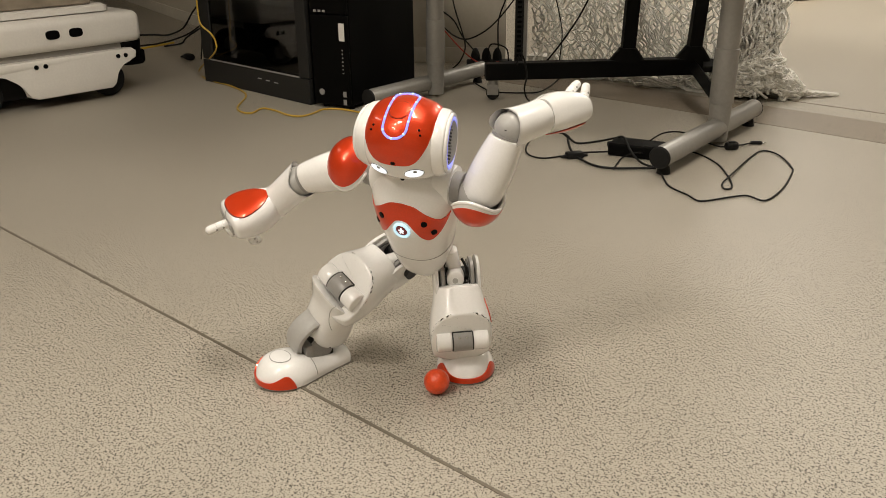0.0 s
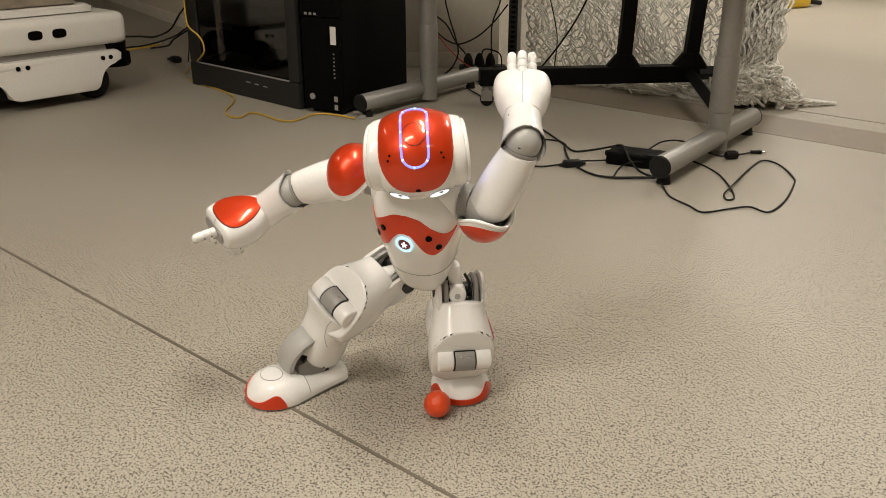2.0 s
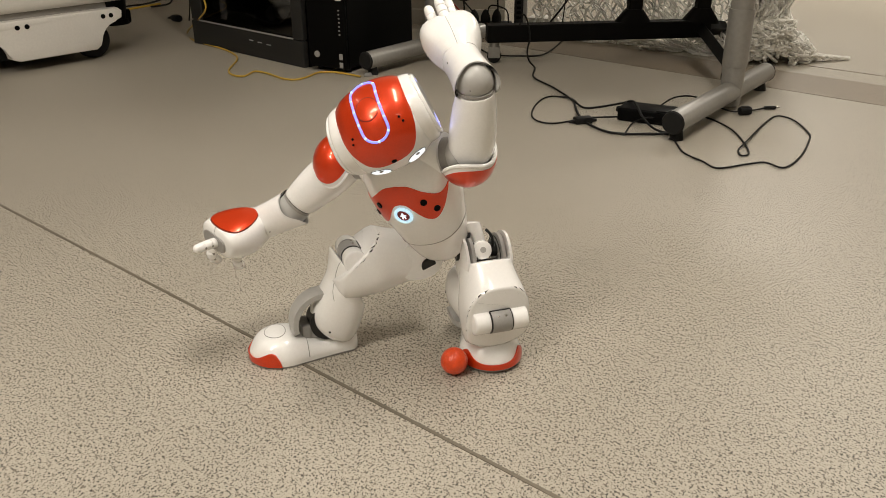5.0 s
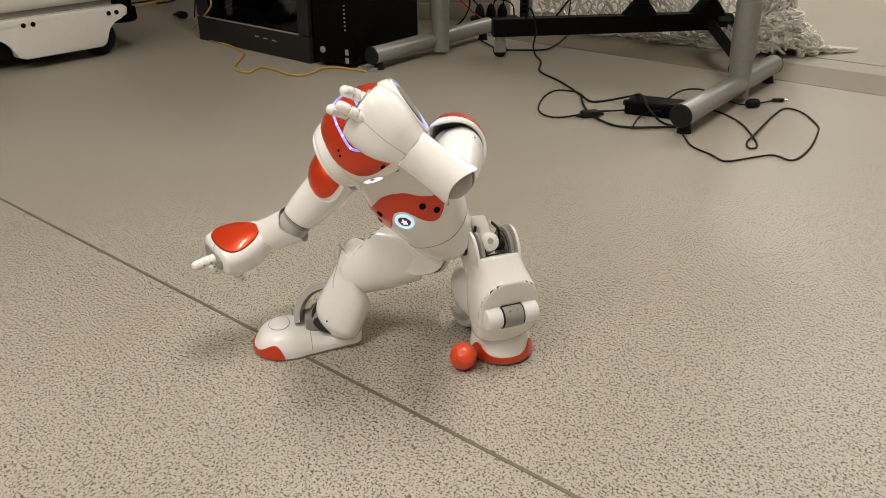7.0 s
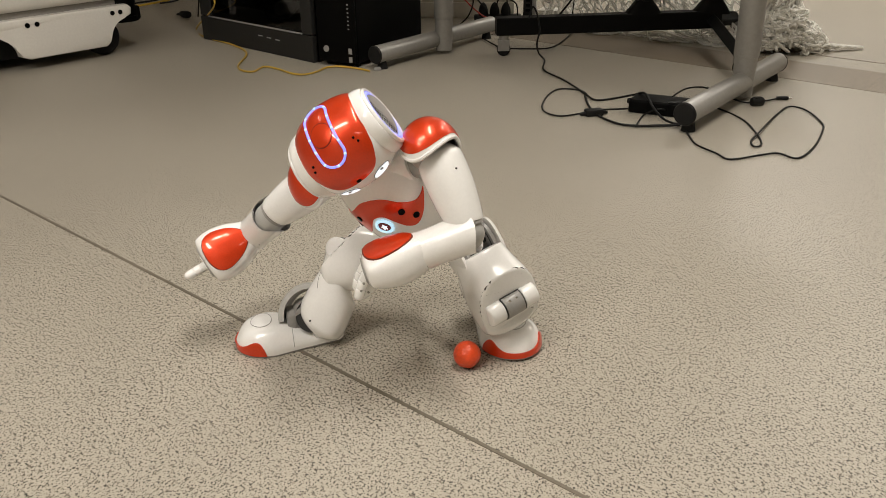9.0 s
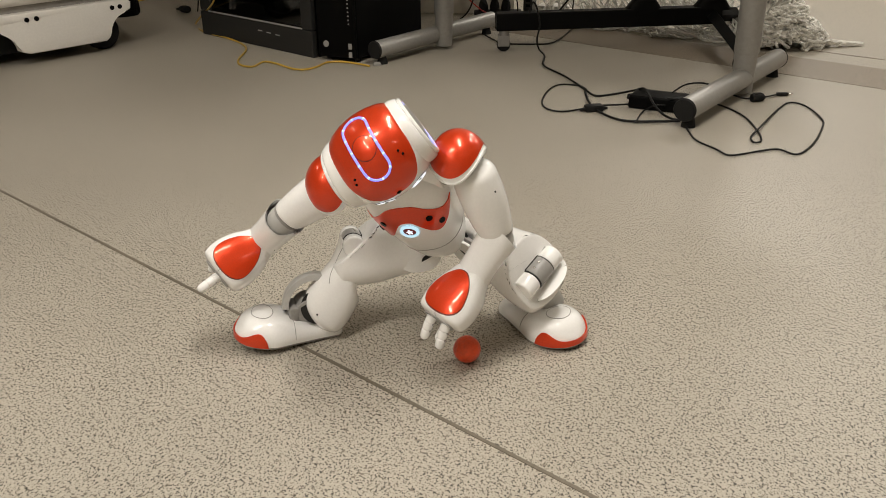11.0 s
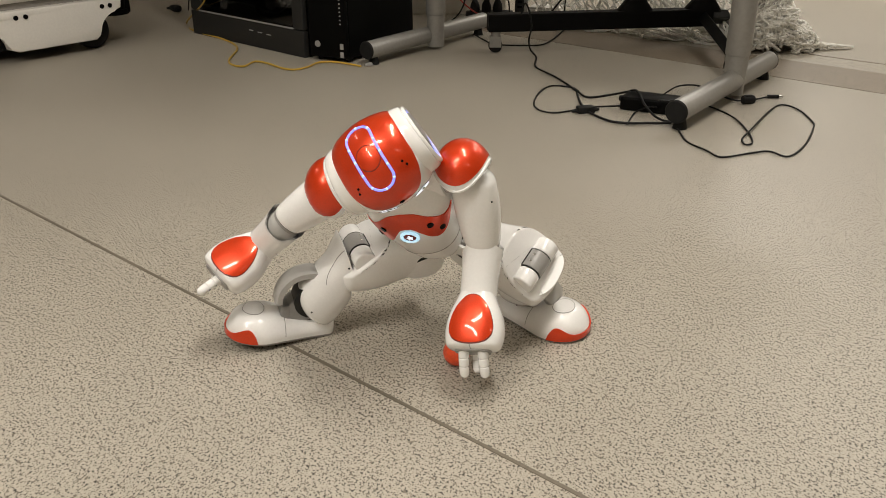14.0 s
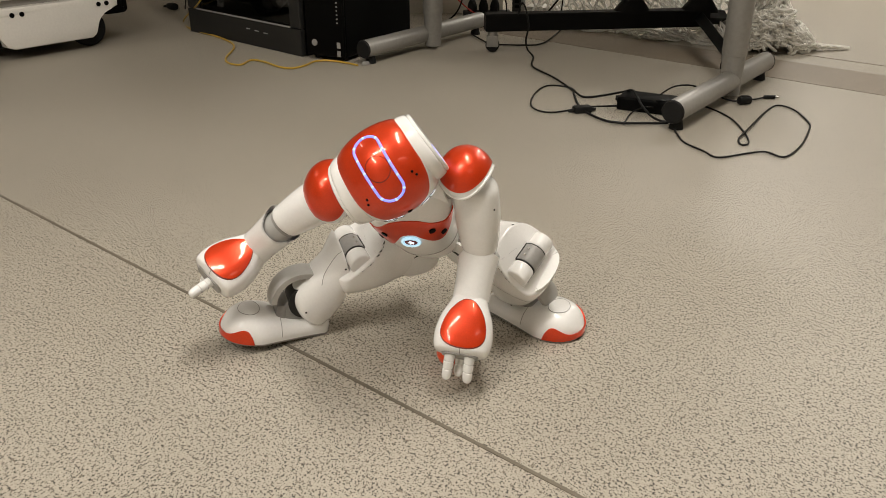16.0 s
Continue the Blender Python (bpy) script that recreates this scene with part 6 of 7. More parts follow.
    walk(PARTS["Lhand"], [
        (0, pose(0.1956, -0.0101, 0.4380, 163.4, -0.3, 47.6)), (0.5, pose(0.1882, -0.0050, 0.4398, 174.3, -8.5, 61.8)), (1, pose(0.1779, -0.0069, 0.4418, -0.6, -161.8, -106.1)),
        (1.5, pose(0.1664, -0.0107, 0.4435, 0.2, -151.5, -95.8)), (2, pose(0.1580, -0.0084, 0.4496, -1.4, -147.7, -90.2)), (2.5, pose(0.1438, -0.0030, 0.4545, -3.5, -147.9, -85.7)),
        (3, pose(0.1294, 0.0040, 0.4559, -4.2, -149.5, -82.2)), (3.5, pose(0.1128, 0.0093, 0.4557, -4.2, -152.2, -78.3)), (4, pose(0.0929, 0.0038, 0.4564, -5.6, -155.9, -75.2)),
        (4.5, pose(0.0745, -0.0060, 0.4588, -9.8, -156.7, -73.6)), (5, pose(0.0511, -0.0237, 0.4608, -17.9, -154.6, -70.4)), (5.5, pose(0.0265, -0.0489, 0.4582, -29.3, -150.0, -65.4)),
        (6, pose(0.0055, -0.0787, 0.4487, -42.8, -143.6, -57.5)), (6.5, pose(-0.0076, -0.1102, 0.4315, -58.9, -136.7, -44.9)), (7, pose(-0.0156, -0.1576, 0.3755, -90.6, -141.7, -5.1)),
        (7.5, pose(-0.0200, -0.1609, 0.3064, 73.0, -20.9, -173.8)), (8, pose(-0.0214, -0.1384, 0.2591, 41.0, -7.1, -174.6)), (8.5, pose(-0.0222, -0.1308, 0.2344, 10.9, 4.2, -172.0)),
        (9, pose(-0.0126, -0.1208, 0.2187, 2.4, 14.7, -165.6)), (9.5, pose(0.0009, -0.1074, 0.2020, -2.5, 18.9, -160.1)), (10, pose(0.0179, -0.0922, 0.1824, -7.1, 24.6, -152.7)),
        (10.5, pose(0.0360, -0.0760, 0.1628, -10.4, 31.0, -144.9)), (11, pose(0.0530, -0.0621, 0.1458, -11.4, 37.4, -136.3)), (11.5, pose(0.0680, -0.0535, 0.1321, -9.0, 42.4, -126.4)),
        (12, pose(0.0797, -0.0544, 0.1211, -3.9, 43.9, -113.6)), (12.5, pose(0.0819, -0.0652, 0.1204, 0.6, 43.0, -104.6)), (13, pose(0.0810, -0.0696, 0.1225, 7.7, 45.1, -100.7)),
        (13.5, pose(0.0771, -0.0762, 0.1259, 12.8, 45.3, -97.9)), (14, pose(0.0708, -0.0872, 0.1287, 11.0, 42.7, -95.5)), (14.5, pose(0.0641, -0.0895, 0.1266, 3.4, 41.7, -97.4)),
        (15, pose(0.0650, -0.0960, 0.1253, 7.1, 40.9, -96.7)), (15.5, pose(0.0668, -0.0966, 0.1228, 5.5, 40.6, -97.8)), (16, pose(0.0659, -0.0881, 0.1193, -7.7, 42.3, -102.8))])
    walk(PARTS["Lhip"], [
        (0, pose(0.0690, 0.0283, 0.1700, 3.4, -2.2, -86.3)), (0.5, pose(0.0688, 0.0303, 0.1712, -1.8, -3.1, -82.3)), (1, pose(0.0682, 0.0298, 0.1720, -2.2, -2.6, -81.6)),
        (1.5, pose(0.0685, 0.0290, 0.1709, 0.7, -1.8, -83.4)), (2, pose(0.0673, 0.0313, 0.1704, 0.2, -3.7, -82.8)), (2.5, pose(0.0659, 0.0303, 0.1707, 1.7, -6.0, -83.0)),
        (3, pose(0.0674, 0.0287, 0.1699, 4.1, -8.4, -83.7)), (3.5, pose(0.0714, 0.0257, 0.1694, 5.2, -11.7, -83.0)), (4, pose(0.0741, 0.0226, 0.1685, 4.7, -16.7, -80.5)),
        (4.5, pose(0.0759, 0.0203, 0.1677, 3.7, -21.0, -78.6)), (5, pose(0.0776, 0.0182, 0.1667, 2.3, -25.6, -77.1)), (5.5, pose(0.0788, 0.0164, 0.1660, 1.1, -29.8, -75.9)),
        (6, pose(0.0792, 0.0152, 0.1659, 0.4, -32.8, -75.1)), (6.5, pose(0.0784, 0.0148, 0.1668, 0.8, -34.1, -74.7)), (7, pose(0.0753, 0.0162, 0.1688, 3.1, -33.1, -74.5)),
        (7.5, pose(0.0708, 0.0134, 0.1684, 5.0, -32.4, -74.4)), (8, pose(0.0641, 0.0131, 0.1679, 7.9, -30.3, -74.3)), (8.5, pose(0.0537, 0.0115, 0.1685, 14.9, -28.1, -76.5)),
        (9, pose(0.0440, 0.0175, 0.1681, 21.1, -29.0, -75.9)), (9.5, pose(0.0455, 0.0246, 0.1649, 24.8, -28.9, -73.5)), (10, pose(0.0495, 0.0325, 0.1611, 28.1, -28.3, -70.6)),
        (10.5, pose(0.0544, 0.0403, 0.1570, 31.1, -27.4, -67.6)), (11, pose(0.0588, 0.0473, 0.1527, 33.8, -26.4, -65.0)), (11.5, pose(0.0613, 0.0525, 0.1486, 36.3, -25.4, -63.5)),
        (12, pose(0.0617, 0.0558, 0.1444, 38.2, -24.6, -63.0)), (12.5, pose(0.0627, 0.0580, 0.1415, 39.7, -24.9, -62.6)), (13, pose(0.0629, 0.0573, 0.1438, 39.9, -24.2, -62.7)),
        (13.5, pose(0.0630, 0.0563, 0.1463, 39.7, -23.8, -62.9)), (14, pose(0.0634, 0.0553, 0.1469, 40.1, -23.8, -62.8)), (14.5, pose(0.0632, 0.0557, 0.1473, 40.2, -23.0, -62.2)),
        (15, pose(0.0626, 0.0562, 0.1488, 39.5, -21.8, -61.3)), (15.5, pose(0.0625, 0.0580, 0.1488, 38.4, -21.0, -60.2)), (16, pose(0.0631, 0.0601, 0.1470, 37.2, -21.2, -59.1))])
    walk(PARTS["Lthigh"], [
        (0, pose(0.0703, 0.0281, 0.1692, 1.4, -19.6, -80.0)), (0.5, pose(0.0707, 0.0301, 0.1704, -3.5, -18.8, -73.8)), (1, pose(0.0706, 0.0296, 0.1711, -4.0, -18.4, -73.0)),
        (1.5, pose(0.0715, 0.0287, 0.1700, -1.7, -19.1, -76.0)), (2, pose(0.0708, 0.0310, 0.1694, -2.1, -19.3, -75.3)), (2.5, pose(0.0700, 0.0300, 0.1696, -0.8, -20.0, -76.1)),
        (3, pose(0.0721, 0.0284, 0.1688, 1.4, -21.9, -77.7)), (3.5, pose(0.0766, 0.0253, 0.1682, 2.4, -23.5, -77.4)), (4, pose(0.0794, 0.0221, 0.1670, 2.1, -25.4, -73.9)),
        (4.5, pose(0.0814, 0.0197, 0.1660, 1.1, -27.3, -71.1)), (5, pose(0.0832, 0.0175, 0.1647, -0.5, -29.9, -68.5)), (5.5, pose(0.0845, 0.0156, 0.1637, -2.2, -32.1, -66.4)),
        (6, pose(0.0851, 0.0143, 0.1633, -3.2, -33.3, -64.9)), (6.5, pose(0.0844, 0.0138, 0.1640, -2.9, -32.5, -64.0)), (7, pose(0.0814, 0.0151, 0.1657, -0.8, -29.1, -63.6)),
        (7.5, pose(0.0771, 0.0122, 0.1650, 0.8, -29.2, -62.9)), (8, pose(0.0705, 0.0118, 0.1642, 3.6, -29.5, -62.7)), (8.5, pose(0.0596, 0.0104, 0.1652, 10.9, -30.6, -66.2)),
        (9, pose(0.0494, 0.0167, 0.1652, 17.6, -33.7, -67.0)), (9.5, pose(0.0503, 0.0240, 0.1623, 22.9, -38.1, -67.5)), (10, pose(0.0538, 0.0321, 0.1589, 29.5, -43.8, -69.8)),
        (10.5, pose(0.0582, 0.0402, 0.1552, 37.4, -49.1, -74.4)), (11, pose(0.0621, 0.0474, 0.1512, 46.4, -52.9, -80.9)), (11.5, pose(0.0641, 0.0529, 0.1475, 54.2, -54.7, -87.1)),
        (12, pose(0.0639, 0.0564, 0.1437, 58.8, -54.9, -90.8)), (12.5, pose(0.0644, 0.0588, 0.1412, 61.1, -55.0, -91.8)), (13, pose(0.0641, 0.0584, 0.1438, 60.2, -54.7, -91.1)),
        (13.5, pose(0.0637, 0.0576, 0.1467, 58.6, -54.6, -89.4)), (14, pose(0.0636, 0.0568, 0.1477, 58.3, -54.6, -88.6)), (14.5, pose(0.0634, 0.0572, 0.1481, 57.4, -53.9, -87.4)),
        (15, pose(0.0628, 0.0577, 0.1496, 56.7, -53.8, -86.9)), (15.5, pose(0.0627, 0.0595, 0.1496, 58.1, -55.5, -89.2)), (16, pose(0.0633, 0.0616, 0.1478, 61.9, -58.3, -93.5))])
    walk(PARTS["Lshin"], [
        (0, pose(0.0786, -0.0046, 0.0750, 101.6, 93.2, 19.7)), (0.5, pose(0.0738, -0.0025, 0.0759, 88.2, 96.7, 12.7)), (1, pose(0.0732, -0.0026, 0.0765, 85.5, 96.9, 11.7)),
        (1.5, pose(0.0766, -0.0038, 0.0756, 77.9, 95.2, 2.4)), (2, pose(0.0757, -0.0019, 0.0751, 70.6, 95.7, -3.2)), (2.5, pose(0.0769, -0.0036, 0.0757, 65.5, 94.6, -8.0)),
        (3, pose(0.0825, -0.0075, 0.0761, 55.2, 92.8, -18.5)), (3.5, pose(0.0894, -0.0127, 0.0766, 31.2, 91.8, -40.9)), (4, pose(0.0948, -0.0181, 0.0767, 87.2, 91.1, 18.1)),
        (4.5, pose(0.0981, -0.0231, 0.0772, -53.0, 87.2, -119.8)), (5, pose(0.1007, -0.0292, 0.0780, -44.0, 84.3, -108.9)), (5.5, pose(0.1023, -0.0346, 0.0791, -42.5, 81.5, -105.9)),
        (6, pose(0.1033, -0.0377, 0.0799, -43.3, 79.7, -105.9)), (6.5, pose(0.1034, -0.0367, 0.0798, -46.3, 79.6, -108.2)), (7, pose(0.1018, -0.0291, 0.0784, -42.5, 80.8, -103.7)),
        (7.5, pose(0.1006, -0.0306, 0.0777, -35.3, 80.7, -95.7)), (8, pose(0.0986, -0.0290, 0.0774, -22.2, 80.7, -81.8)), (8.5, pose(0.0971, -0.0277, 0.0874, 17.1, 73.1, -48.6)),
        (9, pose(0.0979, -0.0202, 0.0979, 30.2, 63.0, -37.5)), (9.5, pose(0.1080, -0.0136, 0.1018, 34.5, 53.5, -33.8)), (10, pose(0.1208, -0.0075, 0.1081, 37.0, 43.4, -31.6)),
        (10.5, pose(0.1329, -0.0013, 0.1152, 38.4, 33.3, -30.3)), (11, pose(0.1423, 0.0045, 0.1216, 37.5, 25.1, -28.7)), (11.5, pose(0.1475, 0.0093, 0.1257, 37.3, 19.3, -27.2)),
        (12, pose(0.1489, 0.0128, 0.1259, 38.6, 18.8, -24.3)), (12.5, pose(0.1507, 0.0165, 0.1255, 40.1, 18.5, -21.4)), (13, pose(0.1501, 0.0162, 0.1258, 39.8, 17.3, -21.3)),
        (13.5, pose(0.1495, 0.0160, 0.1264, 39.3, 16.9, -21.0)), (14, pose(0.1497, 0.0160, 0.1261, 39.6, 17.0, -19.6)), (14.5, pose(0.1495, 0.0175, 0.1249, 40.6, 17.2, -19.0)),
        (15, pose(0.1486, 0.0180, 0.1256, 40.0, 17.2, -19.6)), (15.5, pose(0.1482, 0.0171, 0.1275, 38.3, 16.3, -20.7)), (16, pose(0.1489, 0.0162, 0.1305, 35.7, 16.6, -21.2))])
    walk(PARTS["Lfoot"], [
        (0, pose(0.0799, 0.0710, 0.0466, 0.1, 0.6, -83.4)), (0.5, pose(0.0655, 0.0724, 0.0460, -0.2, 0.2, -80.4)), (1, pose(0.0634, 0.0719, 0.0458, -0.1, 0.1, -80.4)),
        (1.5, pose(0.0717, 0.0715, 0.0458, 0.2, 0.1, -82.9)), (2, pose(0.0693, 0.0734, 0.0456, 0.1, -0.0, -83.0)), (2.5, pose(0.0715, 0.0712, 0.0458, 0.2, -0.2, -83.8)),
        (3, pose(0.0788, 0.0669, 0.0460, 0.3, -0.4, -84.8)), (3.5, pose(0.0848, 0.0612, 0.0463, 0.5, -0.6, -84.4)), (4, pose(0.0863, 0.0567, 0.0463, 0.6, -0.6, -82.2)),
        (4.5, pose(0.0867, 0.0521, 0.0463, 0.4, -0.7, -81.0)), (5, pose(0.0875, 0.0463, 0.0466, 0.2, -1.0, -80.4)), (5.5, pose(0.0883, 0.0415, 0.0468, -0.0, -1.3, -80.3)),
        (6, pose(0.0892, 0.0397, 0.0468, -0.0, -1.3, -80.4)), (6.5, pose(0.0896, 0.0429, 0.0463, 0.1, -0.7, -80.3)), (7, pose(0.0896, 0.0525, 0.0466, 0.3, -1.0, -79.6)),
        (7.5, pose(0.0890, 0.0520, 0.0465, 0.1, -0.9, -79.1)), (8, pose(0.0883, 0.0542, 0.0465, -0.0, -0.9, -78.1)), (8.5, pose(0.0901, 0.0544, 0.0463, 0.1, -0.8, -76.1)),
        (9, pose(0.0899, 0.0586, 0.0463, 0.2, -0.7, -71.1)), (9.5, pose(0.0987, 0.0607, 0.0466, 0.8, -0.8, -65.8)), (10, pose(0.1125, 0.0615, 0.0473, 1.5, -1.3, -60.9)),
        (10.5, pose(0.1281, 0.0621, 0.0481, 2.2, -1.8, -56.5)), (11, pose(0.1421, 0.0637, 0.0485, 3.0, -1.9, -52.5)), (11.5, pose(0.1512, 0.0665, 0.0485, 3.7, -1.4, -48.6)),
        (12, pose(0.1513, 0.0715, 0.0492, 4.3, 0.4, -43.1)), (12.5, pose(0.1515, 0.0760, 0.0507, 4.6, 1.4, -38.5)), (13, pose(0.1518, 0.0758, 0.0508, 4.8, 1.4, -38.0)),
        (13.5, pose(0.1510, 0.0756, 0.0509, 4.9, 1.5, -37.4)), (14, pose(0.1499, 0.0763, 0.0515, 5.0, 1.9, -35.4)), (14.5, pose(0.1495, 0.0787, 0.0519, 5.1, 2.1, -34.7)),
        (15, pose(0.1488, 0.0787, 0.0520, 5.0, 2.3, -34.8)), (15.5, pose(0.1494, 0.0764, 0.0519, 4.7, 2.3, -35.0)), (16, pose(0.1484, 0.0735, 0.0521, 4.3, 2.6, -33.9))])
    walk(PARTS["Rshoulder"], [
        (0, pose(-0.0787, 0.0113, 0.3544, -84.1, 85.3, 166.3)), (0.5, pose(-0.0750, 0.0053, 0.3578, -80.7, 83.8, 171.2)), (1, pose(-0.0732, 0.0015, 0.3600, -85.8, 83.1, 166.7)),
        (1.5, pose(-0.0718, 0.0036, 0.3601, -88.8, 82.9, 163.3)), (2, pose(-0.0752, 0.0100, 0.3584, -70.4, 83.5, -178.7)), (2.5, pose(-0.0819, 0.0154, 0.3552, -49.5, 84.3, -158.9)),
        (3, pose(-0.0884, 0.0210, 0.3483, -22.9, 85.5, -133.8)), (3.5, pose(-0.0966, 0.0217, 0.3364, 30.1, 85.3, -81.4)), (4, pose(-0.1055, 0.0191, 0.3230, 51.9, 81.8, -59.5)),
        (4.5, pose(-0.1116, 0.0172, 0.3125, 54.4, 78.4, -57.1)), (5, pose(-0.1169, 0.0157, 0.3020, 54.3, 74.9, -57.6)), (5.5, pose(-0.1214, 0.0141, 0.2926, 54.1, 71.7, -58.3)),
        (6, pose(-0.1254, 0.0120, 0.2853, 54.7, 69.4, -57.9)), (6.5, pose(-0.1291, 0.0089, 0.2811, 56.7, 68.5, -55.7)), (7, pose(-0.1337, 0.0043, 0.2797, 68.7, 70.5, -42.8)),
        (7.5, pose(-0.1376, -0.0003, 0.2803, 73.1, 71.9, -38.5)), (8, pose(-0.1431, -0.0048, 0.2813, 83.7, 73.8, -27.7)), (8.5, pose(-0.1551, -0.0050, 0.2792, 100.4, 73.4, -11.7)),
        (9, pose(-0.1671, -0.0028, 0.2737, 104.0, 71.7, -6.7)), (9.5, pose(-0.1644, -0.0044, 0.2710, 107.0, 71.9, -1.6)), (10, pose(-0.1578, -0.0077, 0.2687, 112.0, 72.3, 5.7)),
        (10.5, pose(-0.1492, -0.0114, 0.2664, 118.1, 72.7, 14.0)), (11, pose(-0.1409, -0.0142, 0.2643, 123.9, 73.2, 21.7)), (11.5, pose(-0.1353, -0.0147, 0.2624, 128.2, 73.6, 27.0)),
        (12, pose(-0.1327, -0.0132, 0.2609, 129.7, 74.5, 28.7)), (12.5, pose(-0.1311, -0.0104, 0.2594, 127.0, 75.3, 26.0)), (13, pose(-0.1306, -0.0126, 0.2613, 132.6, 74.5, 31.6)),
        (13.5, pose(-0.1310, -0.0151, 0.2621, 135.8, 73.5, 34.8)), (14, pose(-0.1308, -0.0177, 0.2613, 136.3, 73.3, 35.2)), (14.5, pose(-0.1301, -0.0217, 0.2603, 137.6, 73.1, 37.1)),
        (15, pose(-0.1292, -0.0279, 0.2597, 142.9, 71.7, 43.3)), (15.5, pose(-0.1269, -0.0315, 0.2593, 146.7, 70.9, 48.0)), (16, pose(-0.1244, -0.0321, 0.2588, 148.5, 71.1, 50.2))])
    walk(PARTS["Rupper"], [
        (0, pose(-0.0791, 0.0111, 0.3542, 91.5, 153.9, -15.7)), (0.5, pose(-0.0755, 0.0051, 0.3575, 92.9, 155.7, -13.0)), (1, pose(-0.0739, 0.0012, 0.3596, 93.0, 157.0, -11.6)),
        (1.5, pose(-0.0726, 0.0032, 0.3596, 93.5, 157.2, -11.0)), (2, pose(-0.0762, 0.0096, 0.3578, 96.5, 155.0, -9.0)), (2.5, pose(-0.0830, 0.0149, 0.3545, 99.2, 151.2, -7.6)),
        (3, pose(-0.0897, 0.0204, 0.3475, 100.9, 146.6, -6.9)), (3.5, pose(-0.0981, 0.0211, 0.3355, 102.6, 140.7, -4.8)), (4, pose(-0.1069, 0.0185, 0.3222, 105.0, 136.4, -2.6)),
        (4.5, pose(-0.1130, 0.0166, 0.3117, 108.4, 133.6, -0.1)), (5, pose(-0.1183, 0.0151, 0.3012, 112.9, 131.2, 3.0)), (5.5, pose(-0.1227, 0.0135, 0.2919, 117.2, 129.3, 6.0)),
        (6, pose(-0.1267, 0.0114, 0.2846, 120.3, 128.0, 8.4)), (6.5, pose(-0.1303, 0.0083, 0.2804, 121.0, 127.2, 9.2)), (7, pose(-0.1349, 0.0037, 0.2791, 113.1, 126.8, 3.8)),
        (7.5, pose(-0.1388, -0.0009, 0.2797, 110.0, 127.2, 1.1)), (8, pose(-0.1442, -0.0054, 0.2807, 103.8, 129.0, -3.8)), (8.5, pose(-0.1562, -0.0056, 0.2786, 95.8, 131.2, -10.4)),
        (9, pose(-0.1682, -0.0034, 0.2731, 93.2, 133.9, -10.9)), (9.5, pose(-0.1655, -0.0050, 0.2704, 91.6, 134.1, -9.9)), (10, pose(-0.1589, -0.0083, 0.2681, 89.3, 134.8, -9.0)),
        (10.5, pose(-0.1503, -0.0120, 0.2658, 87.0, 135.8, -8.2)), (11, pose(-0.1420, -0.0148, 0.2636, 85.2, 136.7, -7.5)), (11.5, pose(-0.1363, -0.0153, 0.2617, 84.0, 137.3, -7.2)),
        (12, pose(-0.1337, -0.0138, 0.2602, 84.2, 136.8, -7.0)), (12.5, pose(-0.1321, -0.0110, 0.2587, 85.5, 136.2, -6.0)), (13, pose(-0.1316, -0.0132, 0.2606, 83.1, 135.8, -7.6)),
        (13.5, pose(-0.1320, -0.0157, 0.2614, 81.0, 135.4, -8.9)), (14, pose(-0.1318, -0.0183, 0.2606, 80.6, 135.3, -9.0)), (14.5, pose(-0.1311, -0.0223, 0.2596, 80.3, 136.1, -8.7)),
        (15, pose(-0.1302, -0.0285, 0.2590, 77.2, 136.0, -9.7)), (15.5, pose(-0.1279, -0.0321, 0.2586, 75.5, 136.6, -9.9)), (16, pose(-0.1254, -0.0327, 0.2581, 75.6, 138.0, -9.2))])
